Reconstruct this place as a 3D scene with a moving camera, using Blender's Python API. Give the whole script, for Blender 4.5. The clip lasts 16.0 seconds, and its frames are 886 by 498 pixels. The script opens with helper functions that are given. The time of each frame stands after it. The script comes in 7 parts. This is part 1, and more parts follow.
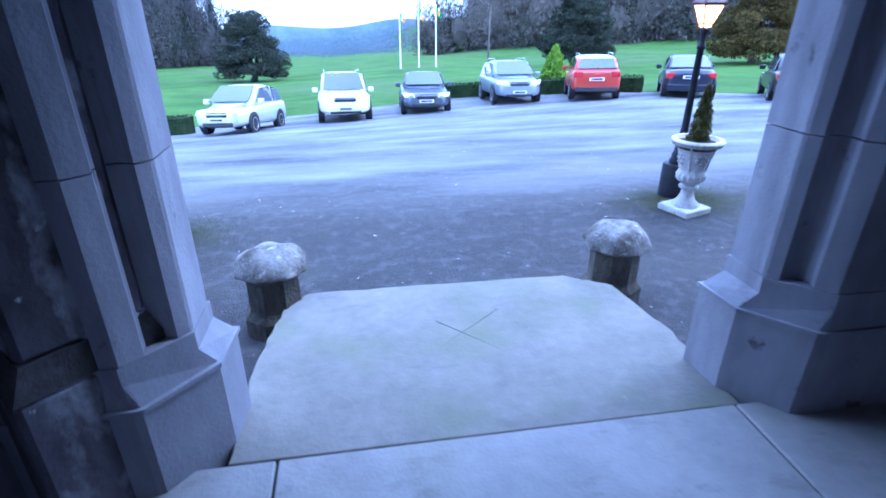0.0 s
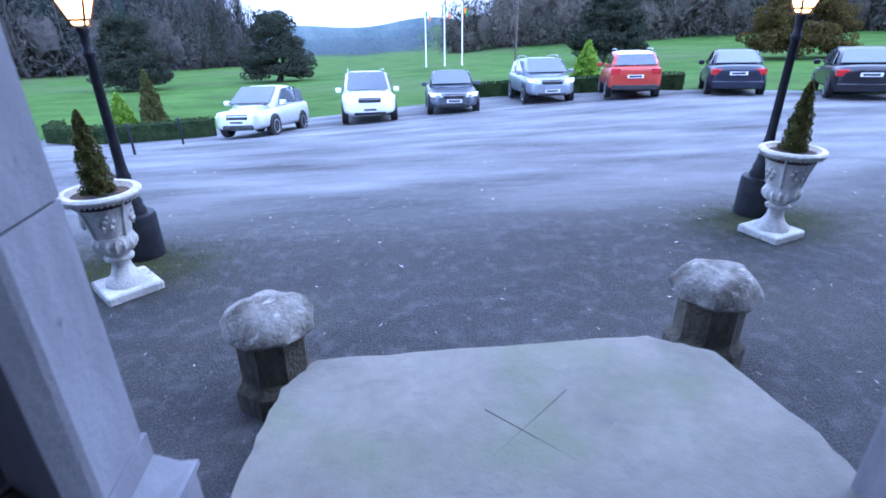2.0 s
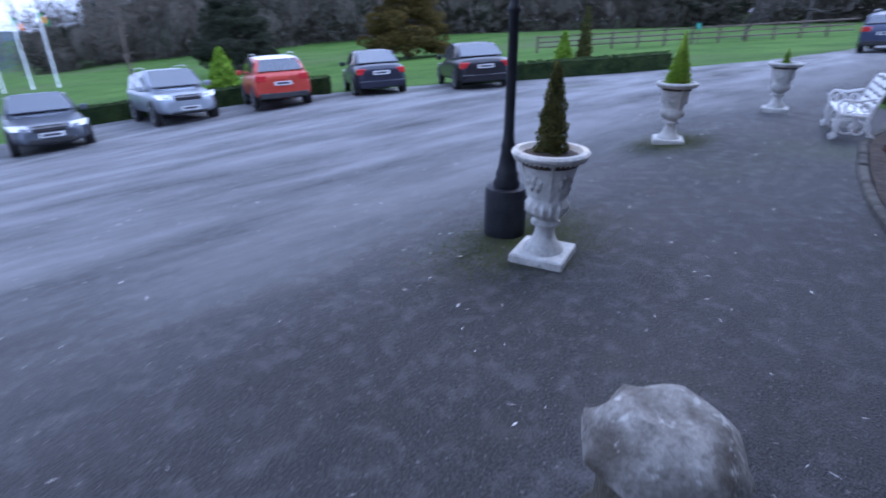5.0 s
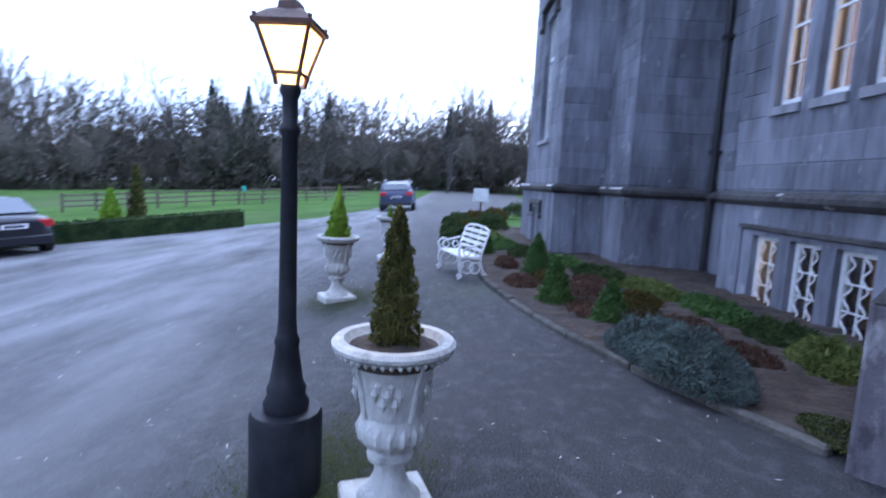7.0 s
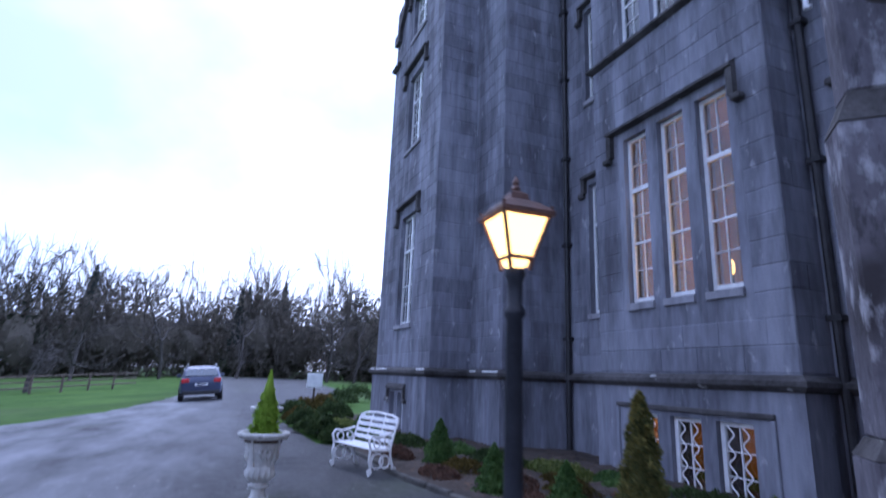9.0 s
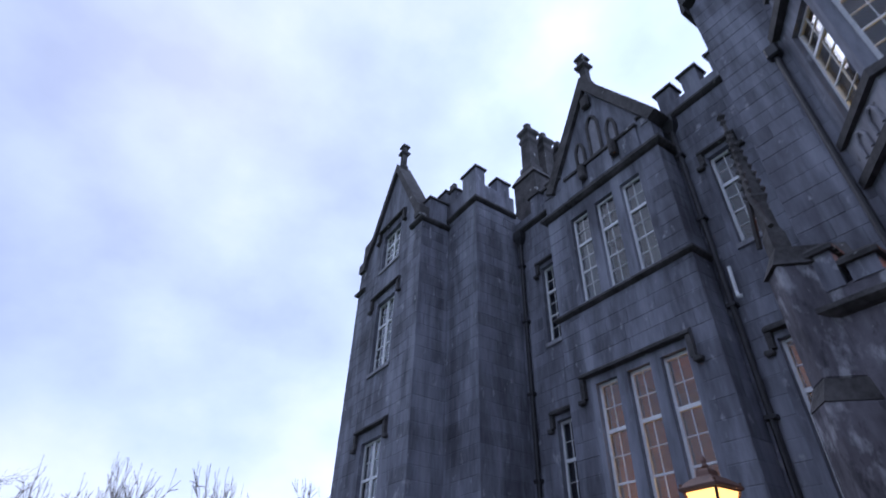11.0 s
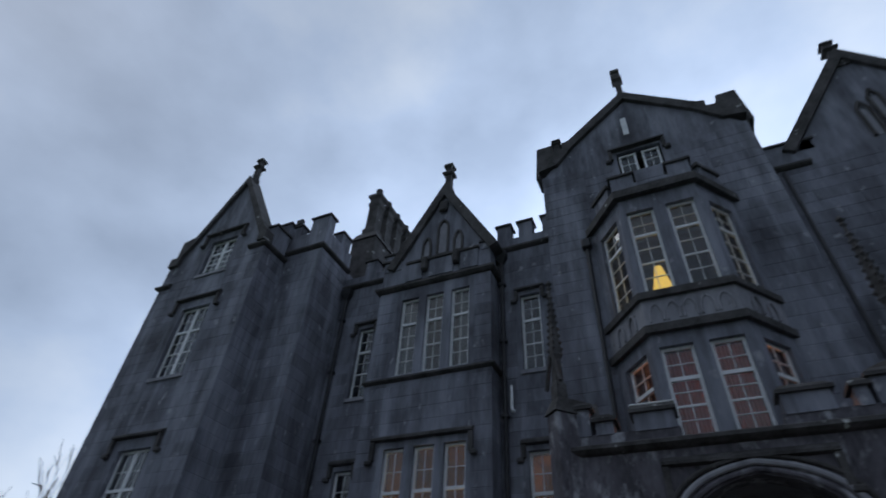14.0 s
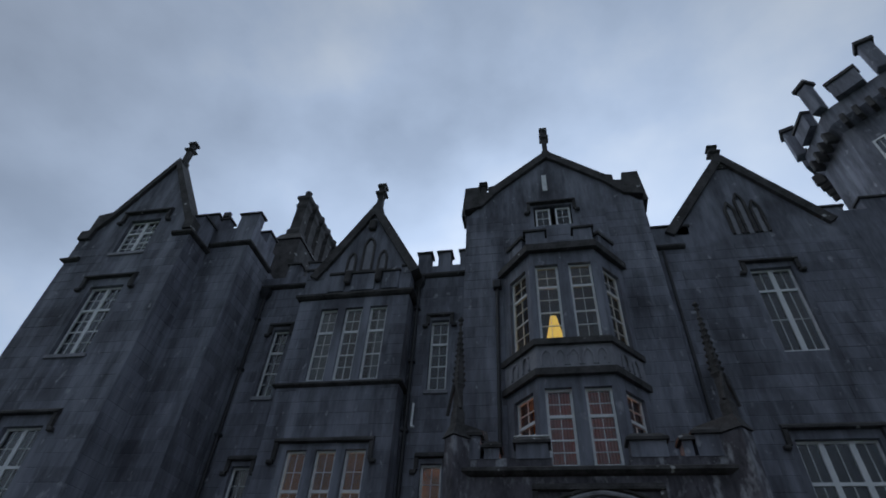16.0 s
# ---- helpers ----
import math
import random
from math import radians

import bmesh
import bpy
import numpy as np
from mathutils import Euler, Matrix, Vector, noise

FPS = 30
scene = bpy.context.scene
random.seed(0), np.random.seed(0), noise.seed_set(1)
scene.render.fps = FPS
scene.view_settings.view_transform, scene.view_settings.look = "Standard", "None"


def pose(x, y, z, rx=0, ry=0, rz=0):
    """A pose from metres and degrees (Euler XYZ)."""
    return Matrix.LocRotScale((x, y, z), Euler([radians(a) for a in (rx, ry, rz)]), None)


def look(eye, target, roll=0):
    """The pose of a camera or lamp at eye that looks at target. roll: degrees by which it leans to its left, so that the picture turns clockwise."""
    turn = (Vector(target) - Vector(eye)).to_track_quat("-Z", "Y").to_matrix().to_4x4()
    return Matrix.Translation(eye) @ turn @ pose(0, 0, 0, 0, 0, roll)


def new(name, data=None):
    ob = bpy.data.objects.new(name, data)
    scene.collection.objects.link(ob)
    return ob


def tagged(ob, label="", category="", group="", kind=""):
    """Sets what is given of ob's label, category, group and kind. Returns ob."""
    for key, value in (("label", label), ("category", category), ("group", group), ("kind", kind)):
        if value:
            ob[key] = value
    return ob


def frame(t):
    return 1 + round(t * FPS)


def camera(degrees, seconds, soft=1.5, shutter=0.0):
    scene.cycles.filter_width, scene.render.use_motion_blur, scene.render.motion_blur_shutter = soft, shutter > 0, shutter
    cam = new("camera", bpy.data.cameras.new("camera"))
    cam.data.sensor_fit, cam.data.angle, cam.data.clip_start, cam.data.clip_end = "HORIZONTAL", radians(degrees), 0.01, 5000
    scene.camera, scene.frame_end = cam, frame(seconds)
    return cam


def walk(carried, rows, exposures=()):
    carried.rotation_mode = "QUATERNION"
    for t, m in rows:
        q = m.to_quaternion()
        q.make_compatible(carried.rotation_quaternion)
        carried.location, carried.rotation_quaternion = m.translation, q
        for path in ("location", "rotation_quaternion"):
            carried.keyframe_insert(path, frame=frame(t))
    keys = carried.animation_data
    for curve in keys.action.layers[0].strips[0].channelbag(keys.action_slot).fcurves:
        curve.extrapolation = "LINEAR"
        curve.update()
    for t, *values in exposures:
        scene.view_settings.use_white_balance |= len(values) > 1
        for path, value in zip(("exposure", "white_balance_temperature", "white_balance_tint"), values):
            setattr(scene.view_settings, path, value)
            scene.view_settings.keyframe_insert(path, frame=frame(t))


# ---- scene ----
cam = camera(80.0, 16.0, soft=1.7, shutter=0.5)
PATH = [
    (0, (1.221, 2.04, 2.099), (1.519, 3.823, 1.244), 0.2),
    (0.5, (1.096, 2.327, 2.061), (1.405, 4.12, 1.231), 0.2),
    (1, (1.072, 2.526, 2.084), (1.344, 4.324, 1.252), 0.1),
    (1.5, (1.157, 2.663, 2.088), (1.382, 4.456, 1.231), -0.5),
    (2, (1.242, 2.934, 1.993), (1.45, 4.727, 1.134), -0.7),
    (2.5, (1.248, 3.191, 2.02), (1.448, 4.981, 1.15), -0.9),
    (3, (1.381, 3.511, 1.949), (1.615, 5.299, 1.085), -1.1),
    (3.2, (1.42, 3.656, 1.896), (1.704, 5.453, 1.066), -0.8),
    (5.3, (1.94, 5.217, 1.654), (3.349, 6.374, 0.832), 0.5),
    (5.5, (2.04, 5.40, 1.63), (3.545, 6.442, 0.832), 1.2),
    (6, (2.257, 5.868, 1.525), (3.99, 6.577, 0.821), 2.3),
    (6.5, (2.504, 6.435, 1.487), (4.426, 6.73, 1.02), 3.3),
    (7, (2.569, 6.823, 1.457), (4.553, 6.806, 1.207), 2.9),
    (7.5, (2.671, 7.197, 1.413), (4.645, 6.876, 1.364), 2.4),
    (8, (2.778, 7.658, 1.41), (4.705, 7.137, 1.542), 2.8),
    (8.5, (2.85, 8.123, 1.373), (4.71, 7.449, 1.663), 2.6),
    (9, (2.967, 8.621, 1.377), (4.766, 7.883, 1.846), 2.4),
    (9.5, (3.01, 9.145, 1.419), (4.704, 8.341, 2.116), 2.2),
    (10, (3.021, 9.581, 1.435), (4.638, 8.774, 2.292), 2.4),
    (10.2, (3.018, 9.777, 1.424), (4.574, 8.966, 2.383), 2.4),
    (12.3, (3.176, 11.904, 1.099), (4.304, 10.872, 2.389), 3.5),
    (12.5, (3.203, 12.06, 1.083), (4.298, 11.001, 2.379), 3.9),
    (13, (3.18, 12.241, 1.126), (4.214, 11.126, 2.424), 4.3),
    (13.5, (3.156, 12.651, 1.04), (4.011, 11.409, 2.354), 4.4),
    (14, (3.179, 13.132, 1.063), (3.861, 11.785, 2.375), 3.9),
    (14.5, (3.156, 13.793, 1.013), (3.665, 12.367, 2.32), 3.9),
    (15, (3.182, 14.225, 0.903), (3.595, 12.772, 2.214), 3.8),
    (15.5, (3.203, 14.489, 0.879), (3.593, 13.032, 2.193), 3.7),
    (16, (3.247, 14.722, 0.795), (3.59, 13.262, 2.119), 4.0),
]
EXPOSURES = [
    (0.0, 2.5, 4250, 18), (1.5, 2.2, 4550, 19), (3.2, 1.86, 4850, 20), (5.5, 1.3, 5100, 19), (6.2, 1.5, 5150, 18), (7.0, 1.5, 5050, 17),
    (8.5, 1.2, 5050, 22), (10.0, 0.68, 5150, 25), (12.4, -0.28, 5900, 8), (14.0, -0.64, 5900, 6), (16.0, -0.98, 5950, 5),
]
walk(cam, [(t, look(eye, target, roll)) for t, eye, target, roll in PATH], EXPOSURES)


# ---- world and sun: a cloudy evening sky ----
world = bpy.data.worlds.new("evening_sky")
scene.world = world
world.use_nodes = True
wn, wl = world.node_tree.nodes, world.node_tree.links
wn.clear()
w_out, w_bg, w_sky = wn.new("ShaderNodeOutputWorld"), wn.new("ShaderNodeBackground"), wn.new("ShaderNodeTexSky")
w_sky.sky_type, w_sky.sun_disc, w_sky.sun_elevation, w_sky.sun_rotation = "NISHITA", False, radians(50), radians(86)
w_dim = wn.new("ShaderNodeVectorMath")
w_dim.operation = "SCALE"
w_dim.inputs["Scale"].default_value = 0.10
w_co, w_map = wn.new("ShaderNodeTexCoord"), wn.new("ShaderNodeMapping")
w_map.inputs["Scale"].default_value = (1.0, 1.0, 1.5)
w_noise, w_fine = wn.new("ShaderNodeTexNoise"), wn.new("ShaderNodeTexNoise")
for n, sc, det in ((w_noise, 1.5, 3.0), (w_fine, 4.0, 5.0)):
    n.inputs["Scale"].default_value, n.inputs["Detail"].default_value, n.inputs["Roughness"].default_value = sc, det, 0.55
    wl.new(w_map.outputs[0], n.inputs["Vector"])
w_avg = wn.new("ShaderNodeMix")
w_avg.data_type = "FLOAT"
w_avg.inputs[0].default_value = 0.3
w_ramp = wn.new("ShaderNodeValToRGB")
w_ramp.color_ramp.elements[0].position, w_ramp.color_ramp.elements[0].color = 0.37, (0.46, 0.525, 0.665, 1)
w_ramp.color_ramp.elements[1].position, w_ramp.color_ramp.elements[1].color = 0.62, (0.87, 0.905, 1.0, 1)
e = w_ramp.color_ramp.elements.new(0.49)
e.color = (0.62, 0.70, 0.875, 1)
w_mix = wn.new("ShaderNodeMix")
w_mix.data_type = "RGBA"
w_mix.inputs[0].default_value = 0.86
wl.new(w_co.outputs["Generated"], w_map.inputs["Vector"])
wl.new(w_noise.outputs["Fac"], w_avg.inputs[2])
wl.new(w_fine.outputs["Fac"], w_avg.inputs[3])
wl.new(w_avg.outputs[0], w_ramp.inputs[0])
wl.new(w_sky.outputs[0], w_dim.inputs[0])
wl.new(w_dim.outputs[0], w_mix.inputs[6])
wl.new(w_ramp.outputs[0], w_mix.inputs[7])
wl.new(w_mix.outputs[2], w_bg.inputs["Color"])
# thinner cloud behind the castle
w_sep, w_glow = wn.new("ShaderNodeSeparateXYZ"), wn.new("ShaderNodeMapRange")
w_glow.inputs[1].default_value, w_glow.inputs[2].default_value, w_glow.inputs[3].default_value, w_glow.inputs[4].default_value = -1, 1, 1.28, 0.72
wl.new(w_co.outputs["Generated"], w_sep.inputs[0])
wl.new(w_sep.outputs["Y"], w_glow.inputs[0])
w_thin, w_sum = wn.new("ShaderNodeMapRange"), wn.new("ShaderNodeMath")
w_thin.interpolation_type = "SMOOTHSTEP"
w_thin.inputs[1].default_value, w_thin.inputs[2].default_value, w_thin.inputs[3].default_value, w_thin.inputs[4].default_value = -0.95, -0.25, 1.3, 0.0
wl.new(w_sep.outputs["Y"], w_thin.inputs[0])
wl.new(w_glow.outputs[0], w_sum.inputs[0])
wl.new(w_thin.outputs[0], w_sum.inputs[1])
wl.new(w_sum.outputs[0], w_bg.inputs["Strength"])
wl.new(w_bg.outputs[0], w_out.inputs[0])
sun = new("sun", bpy.data.lights.new("sun", "SUN"))
sun.data.energy, sun.data.angle, sun.data.color = 0.5, radians(30), (1.0, 0.95, 0.9)
sun.matrix_world = look((0, 0, 40), (-16, -1, 21))


# ---- materials ----
def noise_material(name, dark, light, scale=4.0, rough=0.85, bump=0.3, bump_scale=40.0, stretch=(1, 1, 1), spread=(0.35, 0.65),
                   metal=0.0, vary=0.0, spots=None, spec=0.5, island=False, grain=0.0, worn=None, layers=()):
    """Two scales of noise between two colours, fine relief, an optional random shift per piece and optional spots of another colour."""
    m = bpy.data.materials.new(name)
    m.use_nodes = True
    nt, ln = m.node_tree.nodes, m.node_tree.links
    bsdf = nt["Principled BSDF"]
    co, mp = nt.new("ShaderNodeNewGeometry"), nt.new("ShaderNodeMapping")
    mp.inputs["Scale"].default_value = stretch
    ln.new(co.outputs["Position"], mp.inputs["Vector"])
    a, b, c = (nt.new("ShaderNodeTexNoise") for _ in range(3))
    for n, sc, det, src in ((a, scale, 6, mp.outputs[0]), (b, scale * 6, 4, mp.outputs[0]), (c, bump_scale, 3, co.outputs["Position"])):
        n.inputs["Scale"].default_value, n.inputs["Detail"].default_value = sc, det
        ln.new(src, n.inputs["Vector"])
    mixf = nt.new("ShaderNodeMix")
    mixf.data_type = "FLOAT"
    mixf.inputs[0].default_value = 0.35
    ln.new(a.outputs["Fac"], mixf.inputs[2])
    ln.new(b.outputs["Fac"], mixf.inputs[3])
    fac = mixf.outputs[0]
    if grain:
        gm = nt.new("ShaderNodeMath")
        gm.operation = "MULTIPLY_ADD"
        gm.inputs[1].default_value, gm.inputs[2].default_value = grain, -grain / 2
        ln.new(c.outputs["Fac"], gm.inputs[0])
        ga = nt.new("ShaderNodeMath")
        ln.new(fac, ga.inputs[0])
        ln.new(gm.outputs[0], ga.inputs[1])
        fac = ga.outputs[0]
    if vary:
        info = nt.new("ShaderNodeNewGeometry" if island else "ShaderNodeObjectInfo")
        add = nt.new("ShaderNodeMath")
        add.operation = "MULTIPLY_ADD"
        add.inputs[1].default_value = vary
        ln.new(info.outputs["Random Per Island" if island else "Random"], add.inputs[0])
        ln.new(fac, add.inputs[2])
        off = nt.new("ShaderNodeMath")
        off.operation = "SUBTRACT"
        off.inputs[1].default_value = vary / 2
        ln.new(add.outputs[0], off.inputs[0])
        fac = off.outputs[0]
    ramp = nt.new("ShaderNodeValToRGB")
    ramp.color_ramp.elements[0].position, ramp.color_ramp.elements[0].color = spread[0], (*dark, 1)
    ramp.color_ramp.elements[1].position, ramp.color_ramp.elements[1].color = spread[1], (*light, 1)
    ln.new(fac, ramp.inputs[0])
    colour = ramp.outputs[0]
    if spots:
        tint, sscale, lo, hi = spots
        s = nt.new("ShaderNodeTexNoise")
        s.inputs["Scale"].default_value, s.inputs["Detail"].default_value = sscale, 5
        ln.new(co.outputs["Position"], s.inputs["Vector"])
        sr = nt.new("ShaderNodeMapRange")
        sr.inputs[1].default_value, sr.inputs[2].default_value = lo, hi
        ln.new(s.outputs["Fac"], sr.inputs[0])
        mx = nt.new("ShaderNodeMix")
        mx.data_type = "RGBA"
        mx.inputs[7].default_value = (*tint, 1)
        ln.new(sr.outputs[0], mx.inputs[0])
        ln.new(colour, mx.inputs[6])
        colour = mx.outputs[2]
    for tint, lscale, lstretch, lo, hi, amount in layers:
        lm, lt, lr, lx = nt.new("ShaderNodeMapping"), nt.new("ShaderNodeTexNoise"), nt.new("ShaderNodeMapRange"), nt.new("ShaderNodeMix")
        lm.inputs["Scale"].default_value = lstretch
        lt.inputs["Scale"].default_value, lt.inputs["Detail"].default_value, lt.inputs["Roughness"].default_value = lscale, 6, 0.6
        lr.inputs[1].default_value, lr.inputs[2].default_value, lr.inputs[4].default_value = lo, hi, amount
        ln.new(co.outputs["Position"], lm.inputs["Vector"])
        ln.new(lm.outputs[0], lt.inputs["Vector"])
        ln.new(lt.outputs["Fac"], lr.inputs[0])
        lx.data_type = "RGBA"
        lx.inputs[7].default_value = (*tint, 1)
        ln.new(lr.outputs[0], lx.inputs[0])
        ln.new(colour, lx.inputs[6])
        colour = lx.outputs[2]
    # pale wheel wear and painted sheen, both growing from y 6.8 to 10.2
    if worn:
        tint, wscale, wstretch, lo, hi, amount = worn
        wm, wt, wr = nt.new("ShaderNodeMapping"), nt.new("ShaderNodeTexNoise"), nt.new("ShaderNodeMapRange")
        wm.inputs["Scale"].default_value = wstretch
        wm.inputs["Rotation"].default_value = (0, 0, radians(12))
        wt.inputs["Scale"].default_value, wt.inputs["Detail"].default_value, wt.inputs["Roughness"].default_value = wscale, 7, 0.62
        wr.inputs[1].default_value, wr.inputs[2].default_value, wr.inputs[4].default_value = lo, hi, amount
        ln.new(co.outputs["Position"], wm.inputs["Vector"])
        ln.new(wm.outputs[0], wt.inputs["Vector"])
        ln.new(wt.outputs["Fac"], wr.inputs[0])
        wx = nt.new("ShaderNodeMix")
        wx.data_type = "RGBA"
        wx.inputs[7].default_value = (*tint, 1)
        wear_sheen, sep, mul = nt.new("ShaderNodeMapRange"), nt.new("ShaderNodeSeparateXYZ"), nt.new("ShaderNodeMath")
        wear_sheen.interpolation_type = "SMOOTHSTEP"
        wear_sheen.inputs[1].default_value, wear_sheen.inputs[2].default_value, wear_sheen.inputs[3].default_value = 6.8, 10.2, 0.10
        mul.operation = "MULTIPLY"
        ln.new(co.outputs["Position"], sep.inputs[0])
        ln.new(sep.outputs["Y"], wear_sheen.inputs[0])
        ln.new(wear_sheen.outputs[0], mul.inputs[0])
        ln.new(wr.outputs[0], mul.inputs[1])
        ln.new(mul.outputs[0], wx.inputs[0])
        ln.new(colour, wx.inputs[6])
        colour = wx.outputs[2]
    ln.new(colour, bsdf.inputs["Base Color"])
    bsdf.inputs["Roughness"].default_value, bsdf.inputs["Metallic"].default_value = rough, metal
    bsdf.inputs["Specular IOR Level"].default_value = spec
    if bump:
        bp = nt.new("ShaderNodeBump")
        bp.inputs["Strength"].default_value, bp.inputs["Distance"].default_value = bump, 0.02
        ln.new(c.outputs["Fac"], bp.inputs["Height"])
        ln.new(bp.outputs[0], bsdf.inputs["Normal"])
    return m


def glass_material(name, tint, rough=0.03, alpha=0.35):
    m = bpy.data.materials.new(name)
    m.use_nodes = True
    nt, ln = m.node_tree.nodes, m.node_tree.links
    nt.clear()
    out, mix, gl, tr, fr = (nt.new("ShaderNode" + k) for k in ("OutputMaterial", "MixShader", "BsdfGlossy", "BsdfTransparent", "LayerWeight"))
    pw, ad = nt.new("ShaderNodeMath"), nt.new("ShaderNodeMath")
    pw.operation, ad.operation = "POWER", "MULTIPLY_ADD"
    pw.inputs[1].default_value, ad.inputs[1].default_value, ad.inputs[2].default_value = 3.5, 0.85, 0.06
    gl.inputs["Roughness"].default_value = rough
    tr.inputs["Color"].default_value = (*tint, 1)
    fr.inputs["Blend"].default_value = 0.5
    ln.new(fr.outputs["Facing"], pw.inputs[0])
    ln.new(pw.outputs[0], ad.inputs[0])
    ln.new(ad.outputs[0], mix.inputs[0])
    ln.new(tr.outputs[0], mix.inputs[1])
    ln.new(gl.outputs[0], mix.inputs[2])
    ln.new(mix.outputs[0], out.inputs[0])
    return m


def glow_material(name, colour, strength):
    m = bpy.data.materials.new(name)
    m.use_nodes = True
    b = m.node_tree.nodes["Principled BSDF"]
    b.inputs["Base Color"].default_value = (*colour, 1)
    b.inputs["Emission Color"].default_value = (*colour, 1)
    b.inputs["Emission Strength"].default_value = strength
    return m


WEATHER = (((0.34, 0.355, 0.41), 0.9, (2.2, 2.2, 0.35), 0.49, 0.72, 0.75), ((0.045, 0.044, 0.054), 0.8, (1.8, 1.8, 0.3), 0.55, 0.76, 0.6),
           ((0.46, 0.47, 0.50), 4.5, (1, 1, 0.6), 0.62, 0.70, 0.55))
PORCHSTONE = noise_material("weathered_porch_stone", (0.055, 0.051, 0.060), (0.175, 0.168, 0.192), 1.6, 0.9, 0.3, 34, (1.3, 1.3, 0.5), (0.36, 0.68),
                            spots=((0.03, 0.027, 0.03), 0.8, 0.52, 0.7), layers=(((0.38, 0.385, 0.41), 3.4, (1, 1, 0.5), 0.53, 0.64, 0.8), ((0.03, 0.028, 0.034), 5.0, (1.2, 1.2, 0.5), 0.58, 0.66, 0.7), ((0.55, 0.55, 0.54), 16, (1, 1, 0.8), 0.68, 0.73, 0.6)))
STONE = noise_material("limestone", (0.086, 0.089, 0.106), (0.245, 0.253, 0.30), 1.3, 0.88, 0.2, 34, (1.6, 1.6, 0.35), (0.34, 0.68),
                       spots=((0.040, 0.040, 0.047), 0.5, 0.54, 0.78), layers=WEATHER)
BLOCK = noise_material("ashlar", (0.092, 0.095, 0.113), (0.24, 0.248, 0.295), 1.3, 0.88, 0.25, 34, (1.6, 1.6, 0.35), (0.32, 0.70), vary=0.18,
                       spots=((0.040, 0.040, 0.047), 0.5, 0.54, 0.78), layers=WEATHER)
TRIM = noise_material("weathered_moulding", (0.030, 0.028, 0.027), (0.11, 0.105, 0.105), 2.5, 0.9, 0.6, 25, spread=(0.35, 0.7),
                      spots=((0.55, 0.56, 0.55), 3.2, 0.68, 0.74))
DRESSED = noise_material("dressed_stone", (0.20, 0.20, 0.225), (0.36, 0.36, 0.39), 2.2, 0.85, 0.16, 60, (1, 1, 0.4), (0.3, 0.7), vary=0.1,
                         layers=(((0.11, 0.105, 0.115), 1.6, (1.5, 1.5, 0.35), 0.54, 0.72, 0.7), ((0.05, 0.045, 0.05), 7, (1, 1, 0.7), 0.64, 0.70, 0.7)))
SLABSTONE = noise_material("paving_stone", (0.145, 0.14, 0.118), (0.24, 0.23, 0.20), 2.6, 0.75, 0.22, 55, spread=(0.3, 0.7), vary=0.06,
                           spots=((0.135, 0.155, 0.085), 1.5, 0.50, 0.74),
                           layers=(((0.12, 0.115, 0.11), 3.5, (1, 2.5, 1), 0.60, 0.72, 0.5), ((0.32, 0.31, 0.29), 22, (1, 0.6, 1), 0.69, 0.74, 0.4)))
FLAGSTONE = noise_material("porch_flagstone", (0.24, 0.235, 0.225), (0.38, 0.37, 0.355), 2.2, 0.8, 0.2, 55, spread=(0.3, 0.7), vary=0.08, spots=((0.20, 0.21, 0.15), 1.1, 0.55, 0.75),
                           layers=(((0.15, 0.145, 0.14), 4, (1, 2, 1), 0.58, 0.7, 0.5),))
BOLLARD = noise_material("lichened_stone", (0.10, 0.094, 0.084), (0.31, 0.305, 0.285), 9, 0.95, 0.5, 45, spots=((0.07, 0.062, 0.052), 5, 0.52, 0.66), layers=(((0.48, 0.48, 0.46), 14, (1, 1, 1), 0.60, 0.68, 0.7),))
BOLLARD_BODY = noise_material("mossy_stone", (0.030, 0.027, 0.020), (0.125, 0.115, 0.088), 5, 0.95, 0.7, 45, (1, 1, 0.4))
# worn: pale wheel wear, with grazing sky sheen painted into the colour
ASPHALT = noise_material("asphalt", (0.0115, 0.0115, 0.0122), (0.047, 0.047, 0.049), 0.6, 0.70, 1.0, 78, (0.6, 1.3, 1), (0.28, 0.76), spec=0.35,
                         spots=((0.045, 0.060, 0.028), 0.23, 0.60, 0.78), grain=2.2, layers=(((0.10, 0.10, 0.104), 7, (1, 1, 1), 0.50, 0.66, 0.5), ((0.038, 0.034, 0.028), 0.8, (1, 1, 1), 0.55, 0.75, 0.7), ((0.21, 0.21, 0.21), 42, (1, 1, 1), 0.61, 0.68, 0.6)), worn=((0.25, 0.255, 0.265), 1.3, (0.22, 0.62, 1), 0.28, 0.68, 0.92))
GRASS = noise_material("grass", (0.028, 0.064, 0.011), (0.082, 0.148, 0.029), 0.25, 0.95, 0.8, 14, spec=0.08, spread=(0.3, 0.7), spots=((0.08, 0.105, 0.045), 0.04, 0.5, 0.7))
SOIL = noise_material("soil", (0.022, 0.017, 0.013), (0.075, 0.056, 0.042), 5, 0.95, 0.9, 25, spots=((0.11, 0.065, 0.035), 11, 0.62, 0.7))
KERB = noise_material("kerb_stone", (0.036, 0.034, 0.029), (0.11, 0.105, 0.092), 5, 0.9, 0.6, 40, vary=0.15)
PAINT = noise_material("white_paint", (0.62, 0.64, 0.66), (0.82, 0.83, 0.83), 6, 0.45, 0.05, 30, spread=(0.25, 0.6))
WHITE_IRON = noise_material("white_cast_iron", (0.66, 0.67, 0.68), (0.85, 0.85, 0.84), 9, 0.5, 0.1, 60, spots=((0.33, 0.30, 0.26), 12, 0.66, 0.75))
